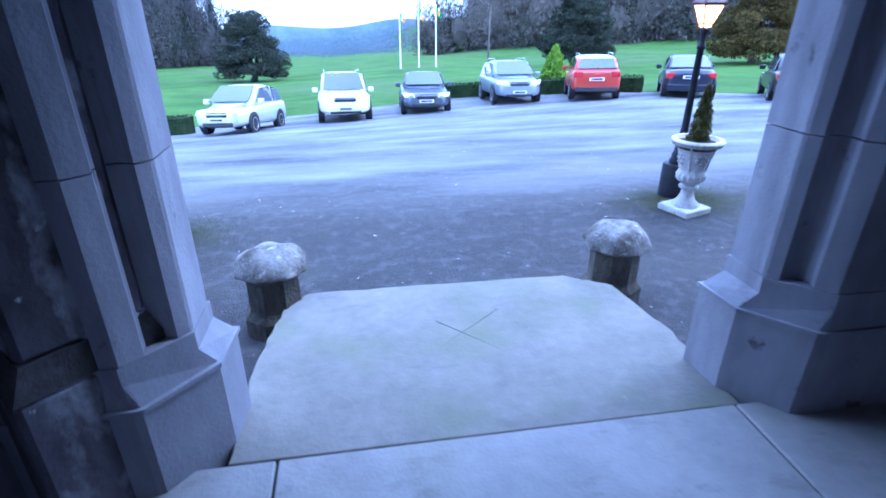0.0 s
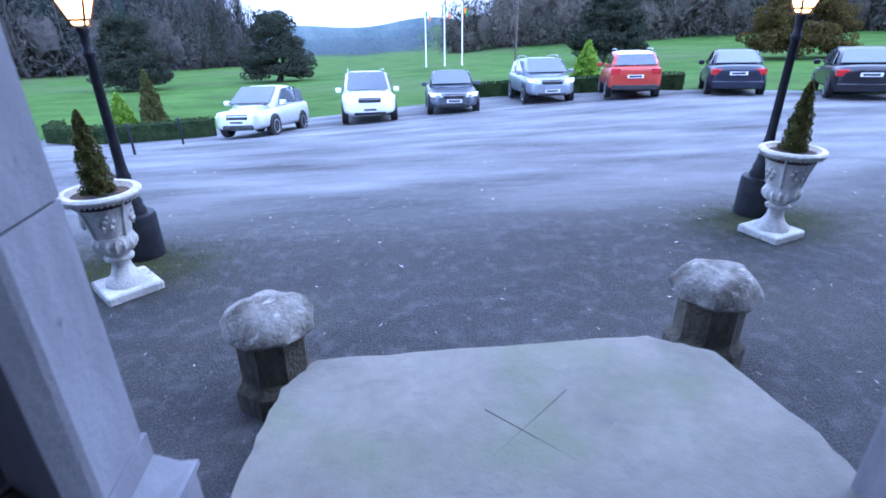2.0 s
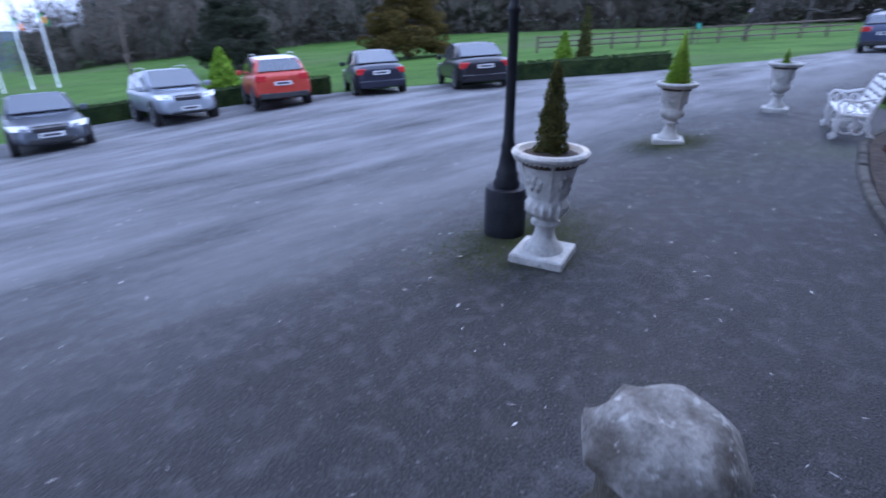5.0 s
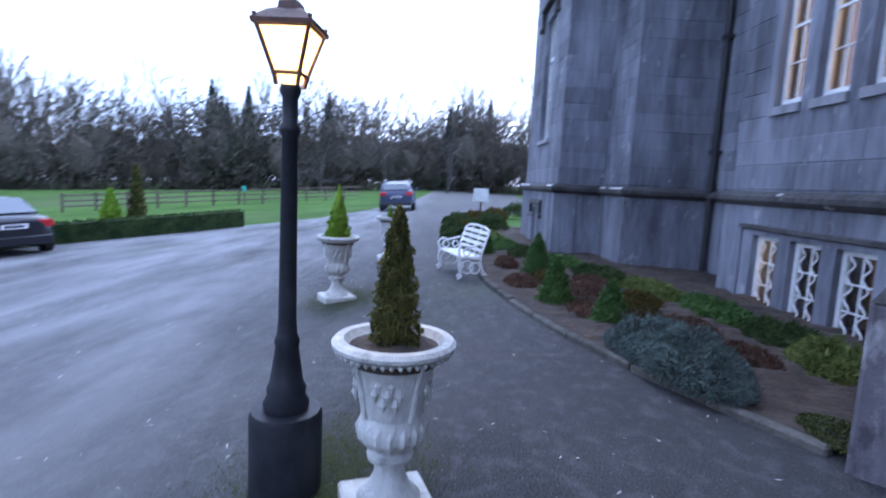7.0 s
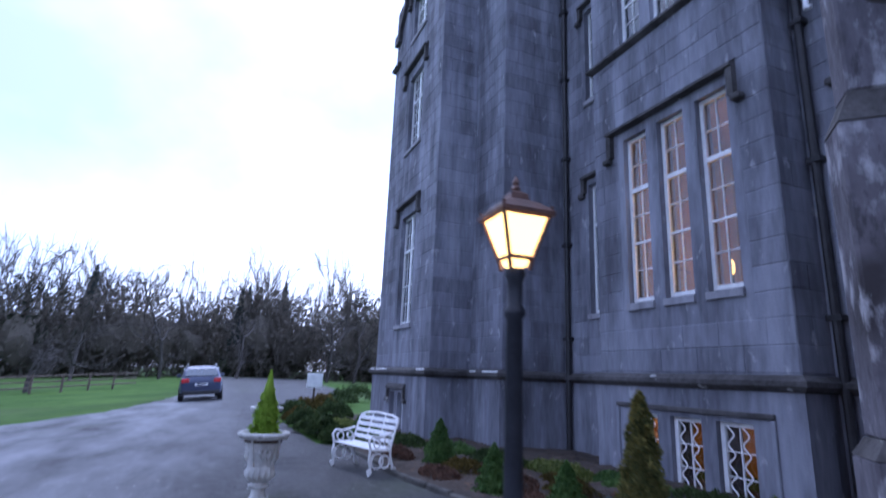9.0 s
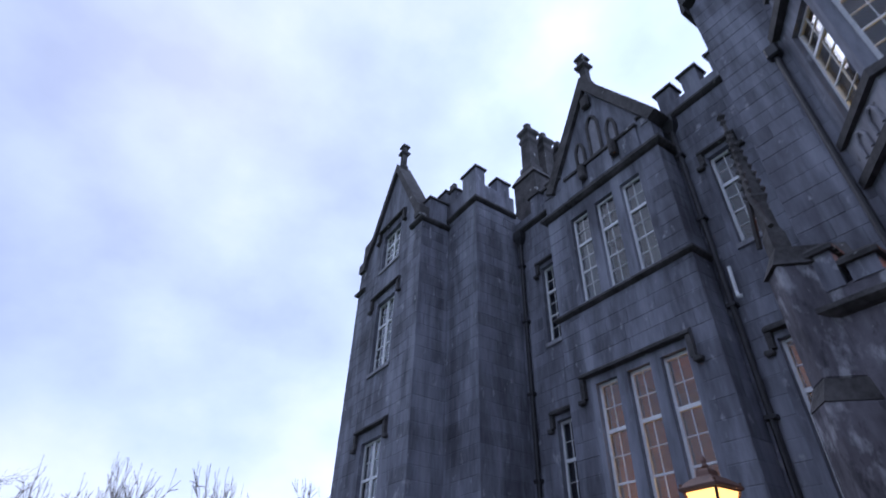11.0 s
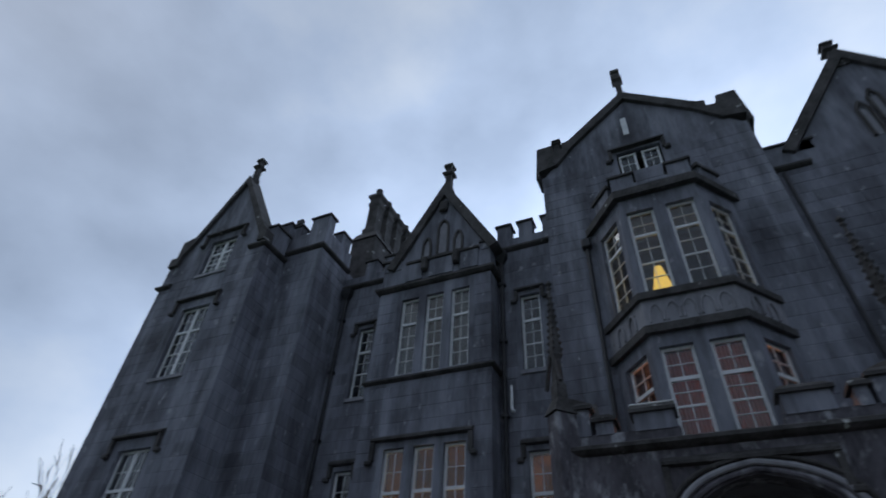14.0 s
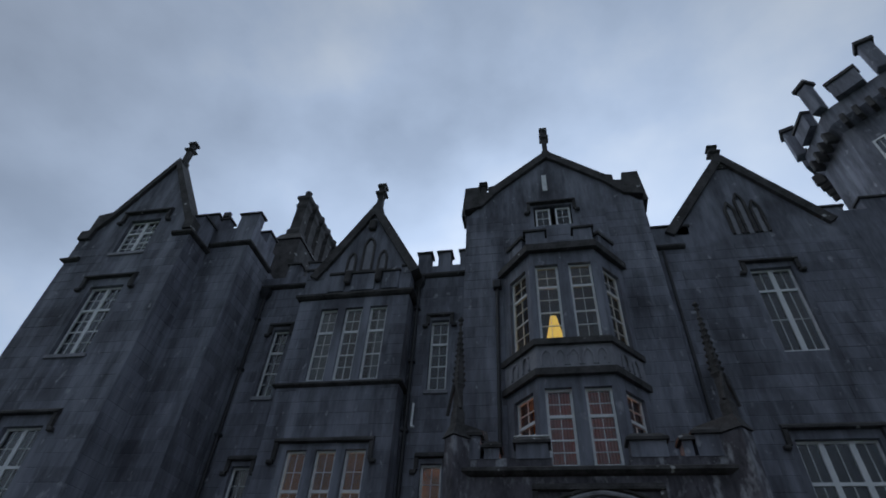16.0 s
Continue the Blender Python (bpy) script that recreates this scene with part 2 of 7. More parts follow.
BLACK_IRON = noise_material("black_cast_iron", (0.008, 0.009, 0.013), (0.022, 0.024, 0.031), 8, 0.5, 0.15, 60, spec=0.3)
PIPE = noise_material("black_pipe", (0.012, 0.012, 0.014), (0.03, 0.03, 0.033), 6, 0.5, 0.1, 40)
LEAD = noise_material("lantern_copper", (0.05, 0.022, 0.014), (0.13, 0.06, 0.04), 9, 0.55, 0.1, 40)
URN = noise_material("cast_stone", (0.30, 0.30, 0.285), (0.60, 0.60, 0.57), 6, 0.9, 0.4, 60, (1, 1, 0.5), (0.3, 0.62), spots=((0.12, 0.12, 0.11), 5, 0.62, 0.74))
GLASS = glass_material("window_glass", (0.82, 0.84, 0.85))
LAMP_GLASS = glow_material("lit_lantern_glass", (1.0, 0.56, 0.13), 2.0)
BULB = glow_material("lit_bulb", (1.0, 0.50, 0.10), 2.2)
ROOM = noise_material("room_wall", (0.10, 0.085, 0.08), (0.16, 0.14, 0.13), 1.5, 0.9, 0.1)
ROOM_WARM = noise_material("red_room_wall", (0.28, 0.14, 0.04), (0.46, 0.25, 0.075), 1.2, 0.9, 0.1)
CURTAIN_RED = noise_material("red_curtain", (0.22, 0.05, 0.03), (0.38, 0.10, 0.06), 3, 0.9, 0.2, 20, (8, 8, 0.3))
CURTAIN_NET = noise_material("net_curtain", (0.30, 0.31, 0.31), (0.52, 0.53, 0.52), 3, 0.9, 0.2, 20, (8, 8, 0.3))
CURTAIN_GOLD = noise_material("gold_curtain", (0.40, 0.24, 0.04), (0.75, 0.48, 0.10), 3, 0.9, 0.2, 20, (8, 8, 0.3))
YEW = noise_material("yew_leaf", (0.026, 0.032, 0.022), (0.056, 0.062, 0.040), 0.8, 0.9, 0, vary=0.35, island=True, spec=0.2)
CYPRESS = noise_material("cypress_leaf", (0.045, 0.058, 0.018), (0.155, 0.145, 0.042), 7, 0.85, 0, vary=0.4, island=True, spec=0.25)
LIME = noise_material("golden_leaf", (0.12, 0.22, 0.015), (0.28, 0.42, 0.045), 6, 0.85, 0, vary=0.35, island=True, spec=0.25)
RUSSET = noise_material("russet_yew_leaf", (0.04, 0.035, 0.010), (0.12, 0.088, 0.022), 0.8, 0.9, 0, vary=0.35, island=True, spec=0.2)
FERN = noise_material("green_leaf", (0.035, 0.085, 0.02), (0.11, 0.19, 0.05), 3, 0.7, 0, vary=0.4, island=True, spec=0.3)
LAVENDER = noise_material("grey_leaf", (0.058, 0.080, 0.072), (0.155, 0.195, 0.182), 4, 0.9, 0, vary=0.35, island=True, spec=0.2)
BORDER = noise_material("yellow_green_leaf", (0.07, 0.10, 0.02), (0.19, 0.22, 0.06), 3, 0.7, 0, vary=0.4, island=True, spec=0.3)
HEATHER = noise_material("heather_leaf", (0.06, 0.036, 0.026), (0.15, 0.088, 0.062), 4, 0.9, 0, vary=0.4, island=True, spec=0.2)
HEDGE = noise_material("box_leaf", (0.022, 0.042, 0.014), (0.07, 0.10, 0.032), 3, 0.9, 0, vary=0.35, island=True, spec=0.25)
BARK = noise_material("bark", (0.026, 0.022, 0.019), (0.075, 0.066, 0.058), 5, 0.95, 0.5, 20, (1, 1, 0.3))
TWIG = noise_material("bare_twigs", (0.075, 0.066, 0.062), (0.135, 0.12, 0.11), 0.5, 0.95, 0, vary=0.3, island=True, spec=0.1)
THICKET = noise_material("thicket_twigs", (0.070, 0.066, 0.062), (0.115, 0.105, 0.095), 0.3, 0.95, 0, vary=0.3, island=True, spec=0.1)
DARK_THICKET = noise_material("dark_thicket_twigs", (0.092, 0.084, 0.070), (0.16, 0.142, 0.115), 0.3, 0.95, 0, vary=0.3, island=True, spec=0.1)
# spruce green paled a little for distance haze
SPRUCE = noise_material("spruce_leaf", (0.030, 0.044, 0.040), (0.062, 0.080, 0.070), 0.4, 0.95, 0, vary=0.35, island=True, spec=0.1)
# distance haze is mixed into these two blue-grey colours
HILL = noise_material("haze_tinted_hill", (0.060, 0.085, 0.095), (0.11, 0.14, 0.145), 0.02, 0.95, 0)
HILLWOOD = noise_material("haze_tinted_wood", (0.040, 0.054, 0.066), (0.080, 0.098, 0.112), 0.05, 0.95, 0, vary=0.3, island=True)
TYRE = noise_material("tyre_rubber", (0.012, 0.012, 0.012), (0.03, 0.03, 0.03), 8, 0.8, 0.1)
ALLOY = noise_material("alloy_rim", (0.32, 0.33, 0.35), (0.52, 0.53, 0.55), 8, 0.35, 0, metal=0.8)
CAR_GLASS = noise_material("car_glass", (0.03, 0.04, 0.05), (0.06, 0.07, 0.085), 0.7, 0.06, 0, spec=0.9)
CAR_GLASS.node_tree.nodes["Principled BSDF"].inputs["Coat Weight"].default_value = 1.0
CAR_GLASS.node_tree.nodes["Principled BSDF"].inputs["Coat IOR"].default_value = 1.55
TRIM_BLACK = noise_material("black_plastic", (0.012, 0.012, 0.013), (0.035, 0.035, 0.037), 5, 0.6, 0)
HEADLIGHT = noise_material("headlight_lens", (0.55, 0.57, 0.58), (0.8, 0.82, 0.83), 7, 0.12, 0, spec=0.9)
TAILLIGHT = noise_material("tail_lamp_lens", (0.30, 0.012, 0.016), (0.52, 0.03, 0.035), 7, 0.15, 0, spec=0.8)
PLATE = noise_material("number_plate", (0.65, 0.66, 0.66), (0.8, 0.8, 0.8), 20, 0.4, 0)
PLATE_INK = noise_material("plate_ink", (0.03, 0.03, 0.04), (0.06, 0.06, 0.08), 20, 0.5, 0)
WOOD = noise_material("fence_timber", (0.05, 0.038, 0.03), (0.12, 0.092, 0.07), 3, 0.9, 0.4, 20, (1, 1, 5))
TEAL = noise_material("teal_board", (0.05, 0.34, 0.26), (0.08, 0.42, 0.33), 3, 0.6, 0)
MOSS = noise_material("moss", (0.035, 0.048, 0.014), (0.075, 0.085, 0.028), 3, 0.95, 0, vary=0.4, island=True, spec=0.1)
PETAL = noise_material("pale_litter", (0.35, 0.34, 0.33), (0.65, 0.64, 0.62), 3, 0.8, 0, vary=0.5, island=True)
FLAG_GREEN, FLAG_WHITE, FLAG_ORANGE = (noise_material(n, c, tuple(min(1, v * 1.3) for v in c), 2, 0.8, 0) for n, c in (
    ("flag_green", (0.02, 0.30, 0.10)), ("flag_white", (0.65, 0.65, 0.65)), ("flag_orange", (0.70, 0.22, 0.03))))


def let_light_through(m, share):
    """Leaves and twigs pass some light to their shaded side."""
    nt, ln = m.node_tree.nodes, m.node_tree.links
    bsdf, tl, mx = nt["Principled BSDF"], nt.new("ShaderNodeBsdfTranslucent"), nt.new("ShaderNodeMixShader")
    mx.inputs[0].default_value = share
    ln.new(bsdf.inputs["Base Color"].links[0].from_socket, tl.inputs["Color"])
    ln.new(bsdf.outputs[0], mx.inputs[1])
    ln.new(tl.outputs[0], mx.inputs[2])
    ln.new(mx.outputs[0], nt["Material Output"].inputs[0])


for leaf in (YEW, CYPRESS, LIME, RUSSET, FERN, BORDER, LAVENDER, HEATHER, HEDGE, TWIG, THICKET, DARK_THICKET, SPRUCE):
    let_light_through(leaf, 0.45)


def car_paint(name, dark, light, metal):
    m = noise_material(name, dark, light, 0.8, 0.32, 0, metal=metal, spec=0.6)
    m.node_tree.nodes["Principled BSDF"].inputs["Coat Weight"].default_value = 0.3
    return m


# ---- building helpers ----
def part(name, bm, material, parent=None, label="", smooth=False):
    me = bpy.data.meshes.new(name)
    bmesh.ops.recalc_face_normals(bm, faces=bm.faces)
    bm.to_mesh(me)
    bm.free()
    me.materials.append(material)
    if smooth:
        me.polygons.foreach_set("use_smooth", [True] * len(me.polygons))
        me.set_sharp_from_angle(angle=radians(40))
    ob = new(name, me)
    if parent is not None:
        ob.parent = parent
    if label:
        ob["label"] = label
    return ob


def raw_part(name, verts, faces, material, parent=None, label=""):
    me = bpy.data.meshes.new(name)
    me.from_pydata(verts, [], faces)
    me.materials.append(material)
    ob = new(name, me)
    if parent is not None:
        ob.parent = parent
    if label:
        ob["label"] = label
    return ob


def thing(name, label, category, group="", kind="", m=None):
    ob = tagged(new(name), label, category, group, kind)
    if m is not None:
        ob.matrix_basis = m
    return ob


def box(bm, x0, x1, y0, y1, z0, z1, bevel=0.0, m=None):
    vs = [bm.verts.new((x, y, z)) for x in (x0, x1) for y in (y0, y1) for z in (z0, z1)]
    for q in ((0, 1, 3, 2), (4, 6, 7, 5), (0, 4, 5, 1), (2, 3, 7, 6), (0, 2, 6, 4), (1, 5, 7, 3)):
        bm.faces.new([vs[k] for k in q])
    if m is not None:
        bmesh.ops.transform(bm, matrix=m, verts=vs)
    if bevel:
        es = list({e for v in vs for e in v.link_edges})
        bmesh.ops.bevel(bm, geom=es, offset=bevel, segments=1, affect="EDGES")
    return vs


def boxes(*specs, bevel=0.0):
    bm = bmesh.new()
    for s in specs:
        box(bm, *s, bevel=bevel)
    return bm


def lathe(bm, rings, n=24, cx=0, cy=0, sides=None, turn=0.0):
    """rings: (radius, z) from the bottom up, closed at both ends."""
    n = sides or n
    loops = []
    for r, z in rings:
        loops.append([bm.verts.new((cx + r * math.cos(2 * math.pi * k / n + turn), cy + r * math.sin(2 * math.pi * k / n + turn), z)) for k in range(n)])
    for a, b in zip(loops, loops[1:]):
        for k in range(n):
            bm.faces.new((a[k], a[(k + 1) % n], b[(k + 1) % n], b[k]))
    bm.faces.new(loops[0][::-1])
    bm.faces.new(loops[-1])
    return loops


def loft(bm, sections):
    loops = [[bm.verts.new(p) for p in sec] for sec in sections]
    n = len(loops[0])
    for a, b in zip(loops, loops[1:]):
        for k in range(n):
            bm.faces.new((a[k], a[(k + 1) % n], b[(k + 1) % n], b[k]))
    bm.faces.new(loops[0][::-1])
    bm.faces.new(loops[-1])


def prism(bm, poly, y0, y1):
    """A polygon in x and z, pushed from y0 to y1."""
    a = [bm.verts.new((x, y0, z)) for x, z in poly]
    b = [bm.verts.new((x, y1, z)) for x, z in poly]
    n = len(poly)
    bm.faces.new(a)
    bm.faces.new(b[::-1])
    for k in range(n):
        bm.faces.new((a[k], b[k], b[(k + 1) % n], a[(k + 1) % n]))


def column(bm, poly, z0, z1):
    """A polygon in plan, raised from z0 to z1."""
    a = [bm.verts.new((x, y, z0)) for x, y in poly]
    b = [bm.verts.new((x, y, z1)) for x, y in poly]
    n = len(poly)
    bm.faces.new(a[::-1])
    bm.faces.new(b)
    for k in range(n):
        bm.faces.new((a[k], a[(k + 1) % n], b[(k + 1) % n], b[k]))


def tube(bm, pts, r, n=8, r2=None):
    pts = [Vector(p) for p in pts]
    loops = []
    for i, p in enumerate(pts):
        d = (pts[min(i + 1, len(pts) - 1)] - pts[max(i - 1, 0)]).normalized()
        u = d.orthogonal().normalized()
        if i:
            u = (last - d * last.dot(d)).normalized()
        last = u
        v = d.cross(u)
        rr = r if r2 is None else r + (r2 - r) * i / max(1, len(pts) - 1)
        loops.append([bm.verts.new(p + (u * math.cos(2 * math.pi * k / n) + v * math.sin(2 * math.pi * k / n)) * rr) for k in range(n)])
    for a, b in zip(loops, loops[1:]):
        for k in range(n):
            bm.faces.new((a[k], a[(k + 1) % n], b[(k + 1) % n], b[k]))
    bm.faces.new(loops[0][::-1])
    bm.faces.new(loops[-1])


def panel(bm, x0, x1, z0, z1, y0, y1, holes=()):
    """A wall slab between y0 and y1 with rectangular holes (x0, x1, z0, z1) right through it."""
    xs = sorted({x0, x1, *[v for h in holes for v in h[:2] if x0 < v < x1]})
    for a, b in zip(xs, xs[1:]):
        mid = (a + b) / 2
        cuts = sorted((max(z0, h[2]), min(z1, h[3])) for h in holes if h[0] < mid < h[1])
        z = z0
        for lo, hi in cuts:
            if lo > z:
                box(bm, a, b, y0, y1, z, lo)
            z = max(z, hi)
        if z < z1:
            box(bm, a, b, y0, y1, z, z1)


def g(x, y):
    """The height of the ground."""
    if y < 7.5:
        return 0.0
    k = 0.085 + 0.0042 * (12 - max(-8, min(12, x)))
    if x > 20:
        k += (0.05 - k) * min(1, (x - 20) / 40)
    k2 = 0.08 - 0.04 * min(1, max(0, (x - 25) / 45))
    z = -k * (min(y, 24) - 7.5) - k2 * max(0, y - 24)
    return z


def cards(rng, points, size, normal_spread=1.0, length=1.0):
    """Small leaf blades at the given points, each a bent quad of two triangles."""
    n = len(points)
    u = rng.normal(size=(n, 3))
    u /= np.linalg.norm(u, axis=1)[:, None]
    w = rng.normal(size=(n, 3))
    w -= u * (u * w).sum(1)[:, None]
    w /= np.linalg.norm(w, axis=1)[:, None]
    s = (size * rng.uniform(0.6, 1.4, n))[:, None]
    p = np.asarray(points)
    v = np.stack([p - u * s * length, p + w * s * 0.5, p + u * s * length, p - w * s * 0.5], axis=1).reshape(-1, 3)
    f = np.arange(n * 4).reshape(n, 4)
    return v, f


def merge(pieces):
    vs, fs, k = [], [], 0
    for v, f in pieces:
        vs.append(np.asarray(v, float))
        fs += (np.asarray(f) + k).tolist()
        k += len(v)
    return np.concatenate(vs).tolist(), fs


def cone_points(rng, n, h, r, bulge=0.75):
    t = rng.random(n) ** 1.35
    a = rng.random(n) * 2 * np.pi
    lump = 1 + 0.16 * np.sin(a * 5 + t * 23) + 0.12 * np.sin(a * 3 - t * 31)
    rr = r * (1 - t ** 1.25) ** bulge * lump * rng.uniform(0.78, 1.04, n)
    return np.stack([rr * np.cos(a), rr * np.sin(a), t * h], axis=1)


# ---- ground, forecourt, planting bed ----
def sheet(name, xs, rows, material, lift, label, category):
    """A sheet over the ground: for each x a list of y, all of one length."""
    vs = [(x, y, g(x, y) + lift) for x, col in zip(xs, rows) for y in col]
    n = len(rows[0])
    fs = [(i * n + j, (i + 1) * n + j, (i + 1) * n + j + 1, i * n + j + 1) for i in range(len(xs) - 1) for j in range(n - 1)]
    return tagged(raw_part(name, vs, fs, material), label, category, kind="structure")


XS = [-900, -500, -300, -200, -140, -100, -70, -50, -35, *range(-25, 61, 2), 70, 85, 100, 140, 200, 300, 500, 900]
YS = [-600, -300, -150, -80, -40, -20, -8, 0, 4, 7.5, 9, 11, 13, 15, 17, 19, 21, 23, 24, 26, 30, 36, 45, 60, 80, 110, 150, 210, 300, 450, 700, 1200]
sheet("ground", XS, [YS] * len(XS), GRASS, -0.03, "wide green winter lawn falling away to the fields", "lawn")
LAWN_EDGE = ((-60, 27), (-13, 25.2), (-4.5, 25.2), (-1.3, 25.8), (1.9, 26.2), (5.1, 27.1), (8, 25.7), (11.4, 23.2), (15, 21.4), (17.7, 19.4),
             (22.2, 14.5), (26.3, 12.0), (31.4, 10.8), (45, 9.0), (90, 8.0))
CASTLE_EDGE = ((-60, 6), (-12, 2), (11, 2), (12.5, 5.6), (14, 6.6), (20, 6.8), (22, 6.5), (25, 5.0), (30, 3.0), (40, 0.0), (90, -5.0))


def along(line, x):
    for (a, b), (c, d) in zip(line, line[1:]):
        if a <= x <= c:
            return b + (d - b) * (x - a) / (c - a)
    return line[-1][1]


fx = [-60 + 150 * i / 300 for i in range(301)]
fr = []
for x in fx:
    a, b = along(CASTLE_EDGE, x), along(LAWN_EDGE, x)
    b += 0.10 * math.sin(x * 3.1) + 0.05 * math.sin(x * 7.7)
    fr.append([a + (b - a) * j / 60 for j in range(61)])
sheet("road", fx, fr, ASPHALT, 0.0, "worn grey asphalt forecourt with moss, paler wheel wear and painted sheen", "forecourt")

KERB_LINE = ((5.45, 4.5), (5.76, 4.66), (6.4, 5.02), (7.11, 5.33), (8.0, 5.62), (9.0, 5.86), (9.99, 6.04), (10.6, 6.16), (11.6, 6.05), (13.0, 6.2), (15.0, 6.5), (20.0, 6.7))
bx = [5.3 + 14.7 * i / 120 for i in range(121)]
br = []
for x in bx:
    top = along(KERB_LINE, max(x, 5.45)) - 0.06
    br.append([1.7 + (top - 1.7) * j / 16 for j in range(17)])
vs, fs = [], []
rng = np.random.default_rng(5)
for x, col in zip(bx, br):
    for j, y in enumerate(col):
        vs.append((x, y, 0.045 + 0.05 * math.sin(math.pi * j / 16) + 0.02 * rng.normal() * (0 < j < 16)))
fs = [(i * 17 + j, (i + 1) * 17 + j, (i + 1) * 17 + j + 1, i * 17 + j + 1) for i in range(120) for j in range(16)]
tagged(raw_part("flower_bed", vs, fs, SOIL), "dark soil border with fallen leaves along the castle wall", "flower bed", kind="structure")
kerb = thing("kerb", "low dark mossy stone edging round the flower bed", "kerb", kind="structure")
rng = np.random.default_rng(6)
x = 5.45
while x < 12.6:
    ln = rng.uniform(0.55, 0.95)
    x1 = x + ln * 0.9
    a, b = Vector((x, along(KERB_LINE, x), 0)), Vector((x1, along(KERB_LINE, x1), 0))
    bm = boxes((0, (b - a).length - 0.012, -0.045, 0.045, -0.05, 0.06 + rng.uniform(-0.012, 0.012)), bevel=0.015)
    p = part("kerb_stone", bm, KERB, kerb)
    p.matrix_basis = Matrix.Translation(a) @ Matrix.Rotation(math.atan2(b.y - a.y, b.x - a.x), 4, "Z")
    x = x1

# ---- the castle ----
YM, YB, YT, YW, YG, YP = 1.85, 2.45, 3.37, 4.36, 2.45, 4.08      # faces of main wall, bay, turret, wing, tower, porch
PLINTH = 1.375
window_count = 0


def sash(x0, x1, z0, z1, y, split, cols=2, rows=(2, 4), meeting=True, m=None, curtain=None, wavy=False):
    """A white timber sash window in a stone opening: split is the height of the thick bar between the two sashes."""
    global window_count
    window_count += 1
    w = thing("window_%d" % window_count, "white timber sash window with small panes in a grey stone opening", "window", kind="structure")
    if m is not None:
        w.matrix_basis = m
    f = 0.06
    bm = boxes((x0, x0 + f, y - 0.06, y, z0, z1), (x1 - f, x1, y - 0.06, y, z0, z1), (x0 + f, x1 - f, y - 0.06, y, z1 - f, z1),
               (x0 + f, x1 - f, y - 0.06, y + 0.012, z0, z0 + f * 1.5))
    part("window_frame", bm, PAINT, w)
    if split:
        part("transom_bar", boxes((x0 + f, x1 - f, y - 0.055, y + 0.006, split - 0.036, split + 0.036)), PAINT, w)
    bm = bmesh.new()
    zs = [z0 + f * 1.5, split, z1 - f] if split else [z0 + f * 1.5, z1 - f]
    for (a, b), r in zip(zip(zs, zs[1:]), reversed(rows) if split else rows[-1:]):
        for c in range(1, cols):
            xc = x0 + f + (x1 - x0 - 2 * f) * c / cols
            box(bm, xc - 0.007, xc + 0.007, y - 0.045, y - 0.015, a, b)
        for k in range(1, r):
            zc = a + (b - a) * k / r
            t = 0.018 if (r == 4 and k == 2) else 0.007
            box(bm, x0 + f, x1 - f, y - 0.047, y - 0.013, zc - t, zc + t)
    part("glazing_bars", bm, PAINT, w)
    for a, b in zip(zs, zs[1:]):
        p = part("pane", boxes((x0 + f, x1 - f, y - 0.034, y - 0.030, a, b)), GLASS, w)
        p.visible_shadow = False
    if wavy:
        bm = bmesh.new()
        for c in (0.3, 0.7):
            xc = x0 + (x1 - x0) * c
            tube(bm, [(xc + 0.045 * math.sin((z - z0) * 26), y + 0.02, z) for z in np.linspace(z0 + 0.04, z1 - 0.04, 40)], 0.011, 6)
        part("security_bars", bm, WHITE_IRON, w, "wavy white iron bars")
    if curtain:
        cx0, cx1, mat = curtain
        bm = bmesh.new()
        n = 30
        a = [bm.verts.new((cx0 + (cx1 - cx0) * k / n, y - 0.22 + 0.03 * math.sin(k * 1.7), z0)) for k in range(n + 1)]
        b = [bm.verts.new((cx0 + (cx1 - cx0) * k / n, y - 0.22 + 0.03 * math.sin(k * 1.7), z1)) for k in range(n + 1)]
        for k in range(n):
            bm.faces.new((a[k], a[k + 1], b[k + 1], b[k]))
        bmesh.ops.solidify(bm, geom=bm.faces[:], thickness=0.01)
        part("curtain", bm, mat, w, "hanging cloth curtain")
    return w


def label_mould(parent, x0, x1, z, y, drop=0.35, out=0.13, m=None):
    """A stone hood over a window, with short drops and stops."""
    bm = bmesh.new()
    prof = [(0, 0), (out, 0.02), (out, 0.07), (0.02, 0.15), (0, 0.15)]
    a = [bm.verts.new((x0, y + u, z + v)) for u, v in prof]
    b = [bm.verts.new((x1, y + u, z + v)) for u, v in prof]
    n = len(prof)
    for k in range(n):
        bm.faces.new((a[k], b[k], b[(k + 1) % n], a[(k + 1) % n]))
    bm.faces.new(a[::-1])
    bm.faces.new(b)
    for xa in (x0, x1 - 0.10):
        box(bm, xa, xa + 0.10, y, y + out * 0.8, z - drop, z)
    for xa in (x0 - 0.10, x1 - 0.06):
        box(bm, xa, xa + 0.16, y, y + out, z - drop - 0.10, z - drop, bevel=0.02)
    p = part("label_mould", bm, TRIM, parent, "dark weathered stone hood mould")
    if m is not None:
        p.matrix_basis = m
    return p


